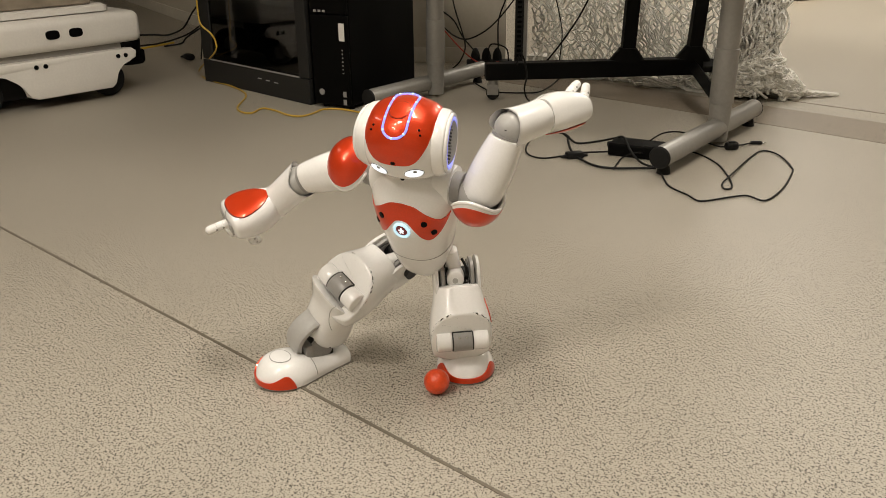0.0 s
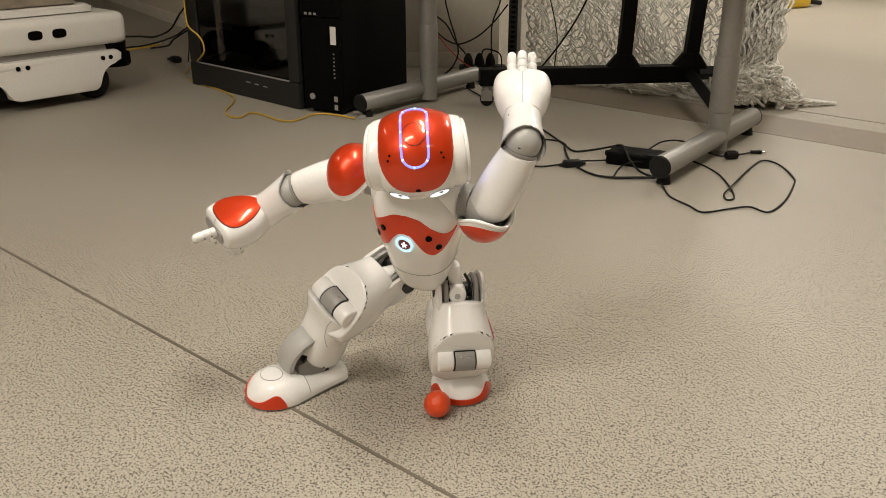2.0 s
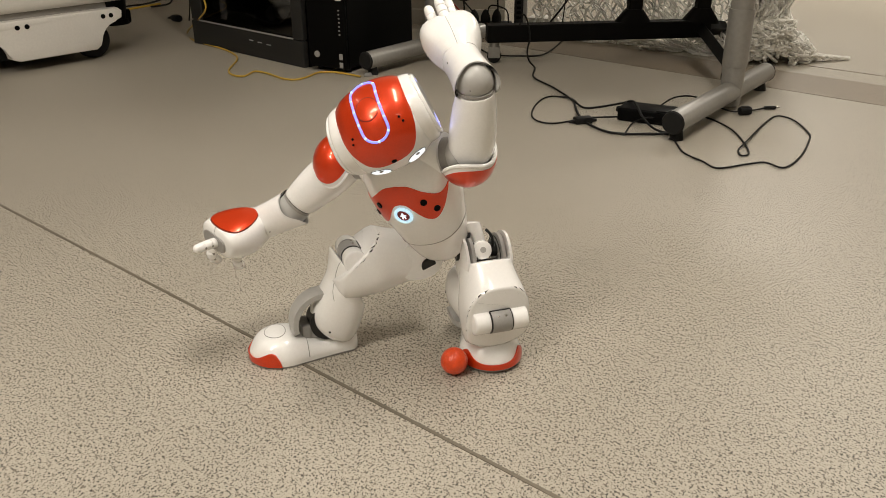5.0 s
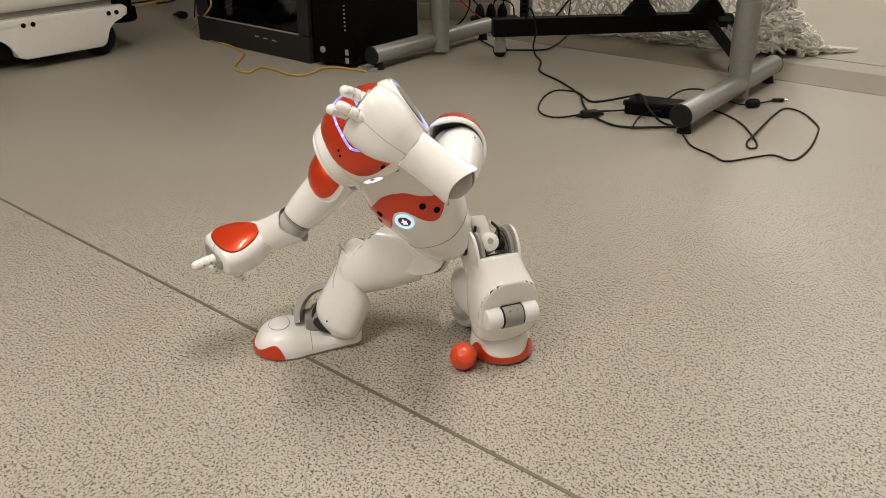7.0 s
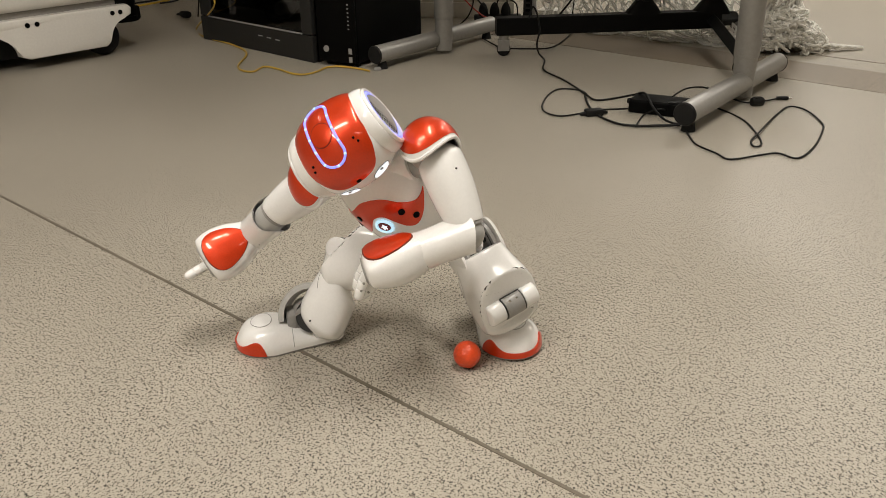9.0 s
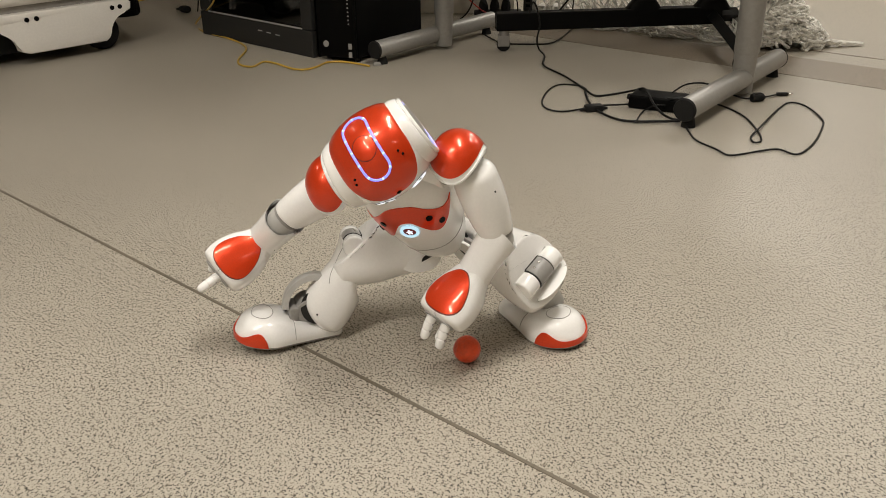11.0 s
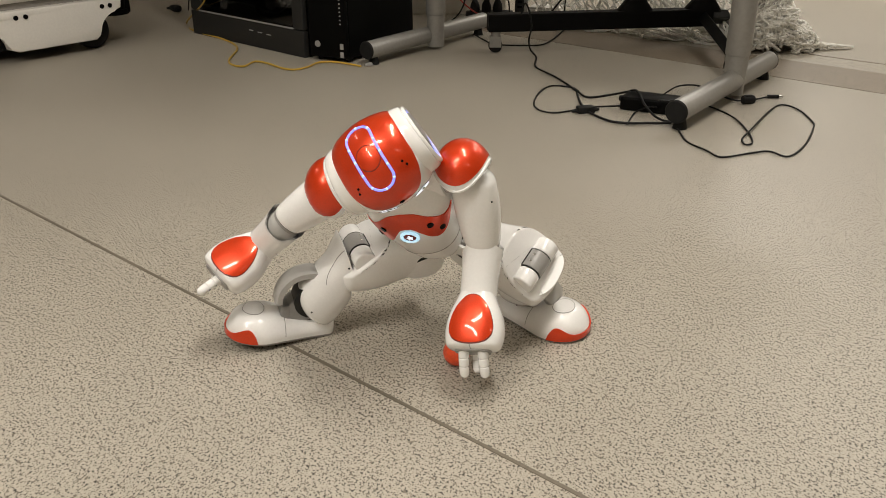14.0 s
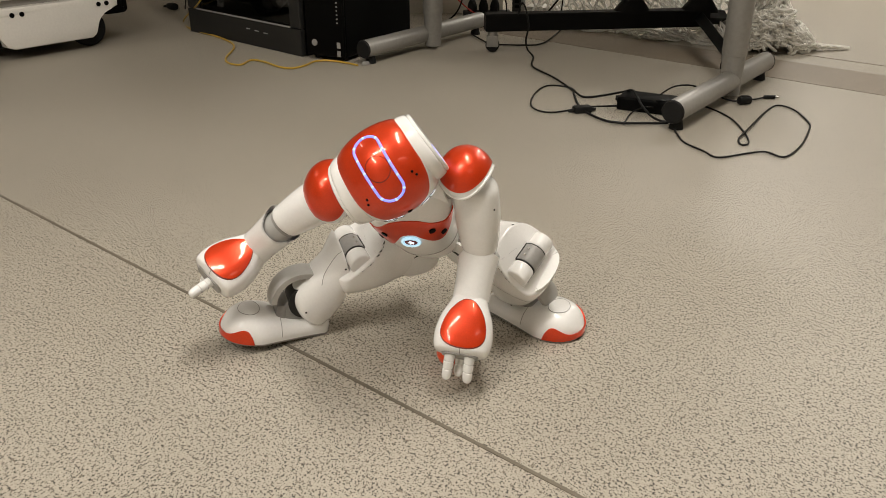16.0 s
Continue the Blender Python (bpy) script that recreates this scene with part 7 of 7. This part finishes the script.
    walk(PARTS["Rfore"], [
        (0, pose(-0.1761, 0.0388, 0.3215, -25.0, 40.2, 165.4)), (0.5, pose(-0.1746, 0.0288, 0.3279, -26.2, 38.9, 165.2)), (1, pose(-0.1742, 0.0226, 0.3324, -26.9, 38.6, 165.1)),
        (1.5, pose(-0.1731, 0.0237, 0.3327, -25.3, 38.2, 164.9)), (2, pose(-0.1761, 0.0271, 0.3269, -17.9, 36.5, 163.7)), (2.5, pose(-0.1810, 0.0304, 0.3169, -8.6, 35.4, 161.8)),
        (3, pose(-0.1844, 0.0347, 0.3020, 2.1, 34.8, 160.6)), (3.5, pose(-0.1880, 0.0319, 0.2803, 14.9, 34.3, 162.0)), (4, pose(-0.1927, 0.0263, 0.2603, 26.8, 32.1, 165.3)),
        (4.5, pose(-0.1957, 0.0215, 0.2455, 33.6, 30.4, 167.0)), (5, pose(-0.1981, 0.0168, 0.2313, 40.0, 28.3, 168.0)), (5.5, pose(-0.1998, 0.0123, 0.2191, 45.1, 26.0, 168.2)),
        (6, pose(-0.2019, 0.0080, 0.2098, 48.3, 24.5, 167.0)), (6.5, pose(-0.2043, 0.0041, 0.2045, 49.5, 24.5, 165.0)), (7, pose(-0.2091, 0.0047, 0.2033, 44.8, 27.3, 161.6)),
        (7.5, pose(-0.2136, 0.0028, 0.2046, 40.6, 30.7, 156.2)), (8, pose(-0.2212, 0.0033, 0.2083, 32.0, 35.2, 149.8)), (8.5, pose(-0.2350, 0.0104, 0.2094, 19.7, 38.9, 143.8)),
        (9, pose(-0.2501, 0.0132, 0.2078, 13.7, 40.2, 146.2)), (9.5, pose(-0.2480, 0.0098, 0.2054, 11.8, 41.5, 148.6)), (10, pose(-0.2425, 0.0048, 0.2042, 9.5, 42.6, 151.0)),
        (10.5, pose(-0.2353, -0.0006, 0.2033, 6.8, 43.3, 153.2)), (11, pose(-0.2281, -0.0047, 0.2025, 4.4, 43.7, 155.0)), (11.5, pose(-0.2231, -0.0059, 0.2015, 2.5, 43.5, 155.8)),
        (12, pose(-0.2200, -0.0047, 0.1992, 1.7, 43.1, 154.4)), (12.5, pose(-0.2179, -0.0032, 0.1968, 3.1, 42.6, 156.6)), (13, pose(-0.2167, -0.0037, 0.1981, -2.4, 43.4, 152.3)),
        (13.5, pose(-0.2165, -0.0048, 0.1982, -6.3, 43.8, 149.9)), (14, pose(-0.2162, -0.0074, 0.1973, -5.1, 43.3, 153.2)), (14.5, pose(-0.2164, -0.0118, 0.1974, -2.9, 42.9, 156.7)),
        (15, pose(-0.2152, -0.0173, 0.1966, -6.3, 43.6, 153.7)), (15.5, pose(-0.2135, -0.0210, 0.1970, -7.0, 43.6, 154.4)), (16, pose(-0.2126, -0.0224, 0.1986, -2.9, 42.9, 161.4))])
    walk(PARTS["Rhand"], [
        (0, pose(-0.2238, 0.0512, 0.2799, -19.3, 13.7, -148.8)), (0.5, pose(-0.2231, 0.0416, 0.2874, -22.6, 11.9, -146.7)), (1, pose(-0.2229, 0.0356, 0.2922, -25.8, 11.3, -144.2)),
        (1.5, pose(-0.2220, 0.0369, 0.2928, -27.4, 10.4, -141.7)), (2, pose(-0.2259, 0.0417, 0.2885, -24.8, 8.7, -140.3)), (2.5, pose(-0.2309, 0.0468, 0.2795, -21.0, 7.5, -139.4)),
        (3, pose(-0.2344, 0.0523, 0.2652, -18.1, 6.8, -137.6)), (3.5, pose(-0.2387, 0.0484, 0.2440, -15.2, 5.9, -133.9)), (4, pose(-0.2456, 0.0402, 0.2260, -16.6, 4.5, -131.8)),
        (4.5, pose(-0.2499, 0.0340, 0.2129, -13.4, 3.8, -130.9)), (5, pose(-0.2536, 0.0286, 0.2007, -9.8, 2.6, -130.7)), (5.5, pose(-0.2565, 0.0242, 0.1908, -6.7, 1.5, -131.1)),
        (6, pose(-0.2591, 0.0212, 0.1831, -8.0, 1.1, -132.6)), (6.5, pose(-0.2610, 0.0193, 0.1778, -8.6, 2.1, -134.8)), (7, pose(-0.2635, 0.0228, 0.1737, -16.3, 6.3, -138.2)),
        (7.5, pose(-0.2643, 0.0252, 0.1717, -25.2, 10.9, -143.1)), (8, pose(-0.2668, 0.0298, 0.1711, -35.8, 16.7, -148.8)), (8.5, pose(-0.2755, 0.0400, 0.1689, -44.3, 21.1, -152.9)),
        (9, pose(-0.2910, 0.0406, 0.1662, -51.3, 21.9, -150.4)), (9.5, pose(-0.2892, 0.0350, 0.1627, -50.5, 22.8, -147.7)), (10, pose(-0.2840, 0.0278, 0.1605, -50.3, 23.1, -144.9)),
        (10.5, pose(-0.2772, 0.0206, 0.1591, -50.3, 23.0, -142.5)), (11, pose(-0.2704, 0.0150, 0.1579, -49.8, 22.5, -140.6)), (11.5, pose(-0.2658, 0.0133, 0.1571, -48.5, 21.8, -139.5)),
        (12, pose(-0.2625, 0.0156, 0.1551, -41.8, 21.6, -140.2)), (12.5, pose(-0.2615, 0.0157, 0.1531, -36.6, 20.0, -138.5)), (13, pose(-0.2582, 0.0181, 0.1538, -33.5, 22.2, -140.2)),
        (13.5, pose(-0.2568, 0.0185, 0.1536, -31.0, 23.3, -140.6)), (14, pose(-0.2581, 0.0138, 0.1531, -29.8, 21.2, -138.4)), (14.5, pose(-0.2598, 0.0069, 0.1535, -31.9, 19.2, -136.6)),
        (15, pose(-0.2571, 0.0034, 0.1521, -31.0, 21.0, -137.8)), (15.5, pose(-0.2556, -0.0008, 0.1525, -30.7, 20.7, -137.4)), (16, pose(-0.2574, -0.0073, 0.1547, -32.5, 16.9, -134.0))])
    walk(PARTS["Rhip"], [
        (0, pose(-0.0249, 0.0617, 0.1781, -25.3, -5.8, -132.3)), (0.5, pose(-0.0256, 0.0614, 0.1819, -23.8, -8.4, -133.0)), (1, pose(-0.0265, 0.0597, 0.1840, -24.4, -8.5, -132.3)),
        (1.5, pose(-0.0260, 0.0595, 0.1832, -26.1, -7.5, -131.3)), (2, pose(-0.0270, 0.0626, 0.1811, -23.6, -8.9, -132.6)), (2.5, pose(-0.0280, 0.0636, 0.1783, -20.6, -9.8, -134.9)),
        (3, pose(-0.0260, 0.0645, 0.1729, -18.8, -9.9, -137.7)), (3.5, pose(-0.0216, 0.0622, 0.1653, -17.9, -9.4, -140.6)), (4, pose(-0.0186, 0.0584, 0.1573, -15.9, -9.9, -144.3)),
        (4.5, pose(-0.0163, 0.0556, 0.1514, -14.1, -10.3, -147.6)), (5, pose(-0.0137, 0.0531, 0.1455, -12.2, -10.7, -151.2)), (5.5, pose(-0.0115, 0.0509, 0.1406, -10.7, -10.8, -154.5)),
        (6, pose(-0.0103, 0.0492, 0.1373, -9.9, -10.6, -156.8)), (6.5, pose(-0.0108, 0.0481, 0.1362, -10.0, -10.0, -157.5)), (7, pose(-0.0138, 0.0492, 0.1377, -11.7, -8.7, -156.8)),
        (7.5, pose(-0.0185, 0.0473, 0.1386, -11.9, -8.9, -157.3)), (8, pose(-0.0256, 0.0477, 0.1401, -13.1, -8.6, -156.7)), (8.5, pose(-0.0349, 0.0482, 0.1404, -14.3, -6.7, -156.5)),
        (9, pose(-0.0447, 0.0523, 0.1377, -15.1, -5.8, -155.8)), (9.5, pose(-0.0445, 0.0564, 0.1351, -15.6, -6.1, -154.1)), (10, pose(-0.0421, 0.0610, 0.1329, -16.9, -6.5, -152.1)),
        (10.5, pose(-0.0387, 0.0655, 0.1308, -18.5, -7.1, -150.0)), (11, pose(-0.0356, 0.0697, 0.1287, -20.1, -7.6, -148.2)), (11.5, pose(-0.0339, 0.0733, 0.1264, -21.3, -8.1, -147.0)),
        (12, pose(-0.0340, 0.0763, 0.1239, -22.8, -8.6, -146.6)), (12.5, pose(-0.0331, 0.0781, 0.1212, -23.0, -9.2, -146.5)), (13, pose(-0.0330, 0.0778, 0.1241, -24.0, -8.9, -146.5)),
        (13.5, pose(-0.0328, 0.0771, 0.1265, -24.7, -8.4, -146.6)), (14, pose(-0.0323, 0.0761, 0.1270, -24.9, -8.3, -146.8)), (14.5, pose(-0.0328, 0.0758, 0.1278, -25.9, -7.8, -146.1)),
        (15, pose(-0.0338, 0.0750, 0.1299, -27.2, -7.1, -145.0)), (15.5, pose(-0.0343, 0.0754, 0.1308, -27.4, -7.0, -144.0)), (16, pose(-0.0341, 0.0766, 0.1301, -25.6, -7.9, -144.0))])
    walk(PARTS["Rthigh"], [
        (0, pose(-0.0383, 0.0653, 0.1764, -52.6, -56.6, -81.8)), (0.5, pose(-0.0380, 0.0652, 0.1803, -48.1, -56.6, -88.4)), (1, pose(-0.0379, 0.0636, 0.1825, -46.7, -54.5, -90.9)),
        (1.5, pose(-0.0365, 0.0637, 0.1818, -48.5, -52.4, -89.8)), (2, pose(-0.0365, 0.0670, 0.1798, -48.3, -56.0, -90.7)), (2.5, pose(-0.0367, 0.0683, 0.1770, -48.5, -60.5, -91.6)),
        (3, pose(-0.0337, 0.0693, 0.1717, -51.1, -64.3, -91.1)), (3.5, pose(-0.0283, 0.0672, 0.1642, -56.0, -67.3, -88.7)), (4, pose(-0.0244, 0.0627, 0.1561, -49.6, -75.7, -99.6)),
        (4.5, pose(-0.0212, 0.0593, 0.1500, -23.6, -82.2, -130.7)), (5, pose(-0.0177, 0.0562, 0.1439, -140.1, -97.3, -20.2)), (5.5, pose(-0.0146, 0.0533, 0.1388, -113.9, -103.1, -52.7)),
        (6, pose(-0.0125, 0.0510, 0.1353, 71.2, -70.9, 116.0)), (6.5, pose(-0.0121, 0.0493, 0.1340, 71.1, -65.5, 111.1)), (7, pose(-0.0142, 0.0497, 0.1355, 67.7, -61.4, 110.3)),
        (7.5, pose(-0.0223, 0.0481, 0.1374, 63.9, -54.9, 116.8)), (8, pose(-0.0328, 0.0487, 0.1400, 64.8, -52.4, 107.7)), (8.5, pose(-0.0409, 0.0496, 0.1396, 64.0, -56.0, 112.3)),
        (9, pose(-0.0496, 0.0542, 0.1363, 66.1, -60.2, 113.9)), (9.5, pose(-0.0481, 0.0588, 0.1330, 69.0, -64.1, 115.0)), (10, pose(-0.0445, 0.0639, 0.1301, 71.8, -69.0, 116.2)),
        (10.5, pose(-0.0400, 0.0689, 0.1275, 75.9, -74.0, 115.9)), (11, pose(-0.0357, 0.0736, 0.1247, -99.2, -100.9, -65.7)), (11.5, pose(-0.0328, 0.0776, 0.1217, -89.2, -96.6, -72.9)),
        (12, pose(-0.0318, 0.0811, 0.1186, -54.6, -92.5, -105.7)), (12.5, pose(-0.0297, 0.0835, 0.1152, -161.5, -86.4, 3.2)), (13, pose(-0.0284, 0.0836, 0.1174, -111.4, -84.3, -45.3)),
        (13.5, pose(-0.0271, 0.0834, 0.1192, -97.0, -80.9, -58.1)), (14, pose(-0.0253, 0.0830, 0.1192, -95.7, -77.6, -58.1)), (14.5, pose(-0.0258, 0.0827, 0.1200, -93.7, -76.5, -59.8)),
        (15, pose(-0.0268, 0.0819, 0.1221, -87.6, -74.9, -65.2)), (15.5, pose(-0.0273, 0.0823, 0.1230, -83.7, -74.4, -68.6)), (16, pose(-0.0271, 0.0835, 0.1223, -79.8, -76.1, -72.0))])
    walk(PARTS["Rshin"], [
        (0, pose(-0.1160, 0.0058, 0.1489, -26.6, -9.9, -131.9)), (0.5, pose(-0.1166, 0.0097, 0.1494, -25.0, -11.2, -132.8)), (1, pose(-0.1167, 0.0115, 0.1484, -25.3, -11.9, -131.1)),
        (1.5, pose(-0.1159, 0.0135, 0.1470, -26.5, -12.4, -128.3)), (2, pose(-0.1166, 0.0155, 0.1481, -24.0, -13.7, -129.6)), (2.5, pose(-0.1176, 0.0155, 0.1497, -21.1, -14.5, -131.8)),
        (3, pose(-0.1169, 0.0170, 0.1495, -19.3, -16.9, -133.3)), (3.5, pose(-0.1142, 0.0165, 0.1475, -18.9, -21.7, -133.6)), (4, pose(-0.1138, 0.0193, 0.1427, -11.1, -27.1, -141.4)),
        (4.5, pose(-0.1136, 0.0237, 0.1385, -2.6, -30.6, -150.6)), (5, pose(-0.1131, 0.0291, 0.1348, 6.2, -32.4, -161.2)), (5.5, pose(-0.1126, 0.0345, 0.1311, 14.8, -32.4, -172.1)),
        (6, pose(-0.1126, 0.0402, 0.1279, 22.1, -31.1, 178.6)), (6.5, pose(-0.1132, 0.0446, 0.1248, 28.1, -28.9, 171.6)), (7, pose(-0.1162, 0.0505, 0.1216, 32.2, -27.4, 166.3)),
        (7.5, pose(-0.1208, 0.0520, 0.1175, 36.6, -22.9, 165.4)), (8, pose(-0.1275, 0.0545, 0.1134, 39.7, -21.6, 157.2)), (8.5, pose(-0.1360, 0.0528, 0.1140, 37.0, -24.3, 160.3)),
        (9, pose(-0.1444, 0.0526, 0.1141, 35.2, -27.7, 162.8)), (9.5, pose(-0.1423, 0.0515, 0.1138, 33.4, -31.2, 165.6)), (10, pose(-0.1381, 0.0509, 0.1141, 31.3, -35.6, 168.8)),
        (10.5, pose(-0.1326, 0.0500, 0.1149, 28.2, -39.9, 172.6)), (11, pose(-0.1278, 0.0496, 0.1159, 24.6, -43.7, 176.9)), (11.5, pose(-0.1247, 0.0490, 0.1169, 20.3, -46.2, -178.6)),
        (12, pose(-0.1241, 0.0494, 0.1181, 15.0, -47.6, -173.8)), (12.5, pose(-0.1221, 0.0477, 0.1199, 11.3, -48.8, -170.3)), (13, pose(-0.1222, 0.0464, 0.1223, 6.1, -49.4, -165.5)),
        (13.5, pose(-0.1219, 0.0445, 0.1250, 1.0, -49.6, -161.1)), (14, pose(-0.1209, 0.0415, 0.1275, -3.2, -49.4, -157.5)), (14.5, pose(-0.1212, 0.0410, 0.1275, -4.7, -49.0, -155.8)),
        (15, pose(-0.1220, 0.0400, 0.1269, -6.7, -49.4, -153.1)), (15.5, pose(-0.1223, 0.0404, 0.1258, -7.0, -50.2, -151.8)), (16, pose(-0.1219, 0.0416, 0.1237, -4.3, -51.4, -154.1))])
    walk(PARTS["Rfoot"], [
        (0, pose(-0.1655, 0.0143, 0.0471, -2.4, -0.6, -137.3)), (0.5, pose(-0.1644, 0.0171, 0.0469, -1.4, 0.3, -140.0)), (1, pose(-0.1652, 0.0180, 0.0479, -1.8, 0.8, -140.4)),
        (1.5, pose(-0.1663, 0.0198, 0.0495, -2.9, 1.5, -140.3)), (2, pose(-0.1650, 0.0191, 0.0488, -1.7, 1.5, -142.2)), (2.5, pose(-0.1632, 0.0168, 0.0488, -0.9, 1.7, -145.0)),
        (3, pose(-0.1625, 0.0155, 0.0493, -0.9, 2.0, -148.1)), (3.5, pose(-0.1646, 0.0107, 0.0492, -1.3, 1.8, -151.3)), (4, pose(-0.1676, 0.0053, 0.0480, -1.0, 1.2, -154.0)),
        (4.5, pose(-0.1698, 0.0034, 0.0471, -0.8, 0.7, -156.6)), (5, pose(-0.1719, 0.0034, 0.0464, -0.7, 0.3, -159.4)), (5.5, pose(-0.1737, 0.0050, 0.0462, -0.6, 0.1, -161.9)),
        (6, pose(-0.1751, 0.0069, 0.0463, -0.8, 0.1, -163.7)), (6.5, pose(-0.1763, 0.0079, 0.0472, -1.1, 0.6, -164.0)), (7, pose(-0.1795, 0.0105, 0.0474, -1.3, 0.7, -162.9)),
        (7.5, pose(-0.1852, 0.0109, 0.0467, -1.4, 0.1, -162.8)), (8, pose(-0.1925, 0.0129, 0.0465, -1.5, -0.3, -161.9)), (8.5, pose(-0.2034, 0.0135, 0.0468, -1.4, 0.1, -162.4)),
        (9, pose(-0.2148, 0.0144, 0.0472, -1.3, 0.6, -162.4)), (9.5, pose(-0.2158, 0.0131, 0.0466, -1.1, -0.6, -161.2)), (10, pose(-0.2149, 0.0119, 0.0484, -1.7, -2.4, -159.5)),
        (10.5, pose(-0.2131, 0.0109, 0.0505, -2.4, -4.3, -157.6)), (11, pose(-0.2112, 0.0104, 0.0522, -3.2, -6.0, -155.9)), (11.5, pose(-0.2105, 0.0113, 0.0532, -3.7, -7.0, -155.1)),
        (12, pose(-0.2120, 0.0147, 0.0535, -3.9, -7.3, -155.4)), (12.5, pose(-0.2122, 0.0153, 0.0541, -3.5, -8.1, -155.9)), (13, pose(-0.2131, 0.0172, 0.0537, -3.7, -7.5, -156.8)),
        (13.5, pose(-0.2136, 0.0188, 0.0530, -3.6, -6.7, -157.9)), (14, pose(-0.2134, 0.0187, 0.0527, -3.1, -6.6, -158.9)), (14.5, pose(-0.2135, 0.0186, 0.0527, -3.6, -6.4, -158.0)),
        (15, pose(-0.2142, 0.0172, 0.0526, -4.5, -6.0, -156.8)), (15.5, pose(-0.2141, 0.0157, 0.0530, -4.8, -6.4, -155.5)), (16, pose(-0.2132, 0.0143, 0.0536, -4.0, -7.3, -155.3))])
    for digit, root, kind in FINGERS:
        share = 1.0 if kind == "finger" else 0.35
        about = lambda a: Matrix.Translation(root) @ pose(0, 0, 0, 0, a * share, 0) @ Matrix.Translation(-root)
        walk(digit, [(t, about(a)) for t, a in ((0, 48), (1, 40), (2, 20), (3.5, 6), (6, 8), (7, 35), (7.5, 62), (8.2, 75), (9, 45), (10, 30), (11.5, 22), (16, 24))])
    walk(play_ball, [(0, pose(0.1335, 0.0400, 0.0205, 0, 0, 0)), (9.2, pose(0.1335, 0.0400, 0.0205, 0, 0, 0)), (11.5, pose(0.1340, 0.0410, 0.0205, 0, 0, 0)), (13, pose(0.1320, 0.0390, 0.0205, 4, 3, 0)), (14.5, pose(0.1290, 0.0350, 0.0205, 14, 10, 0)), (16, pose(0.1270, 0.0330, 0.0205, 20, 14, 0))])


motions()
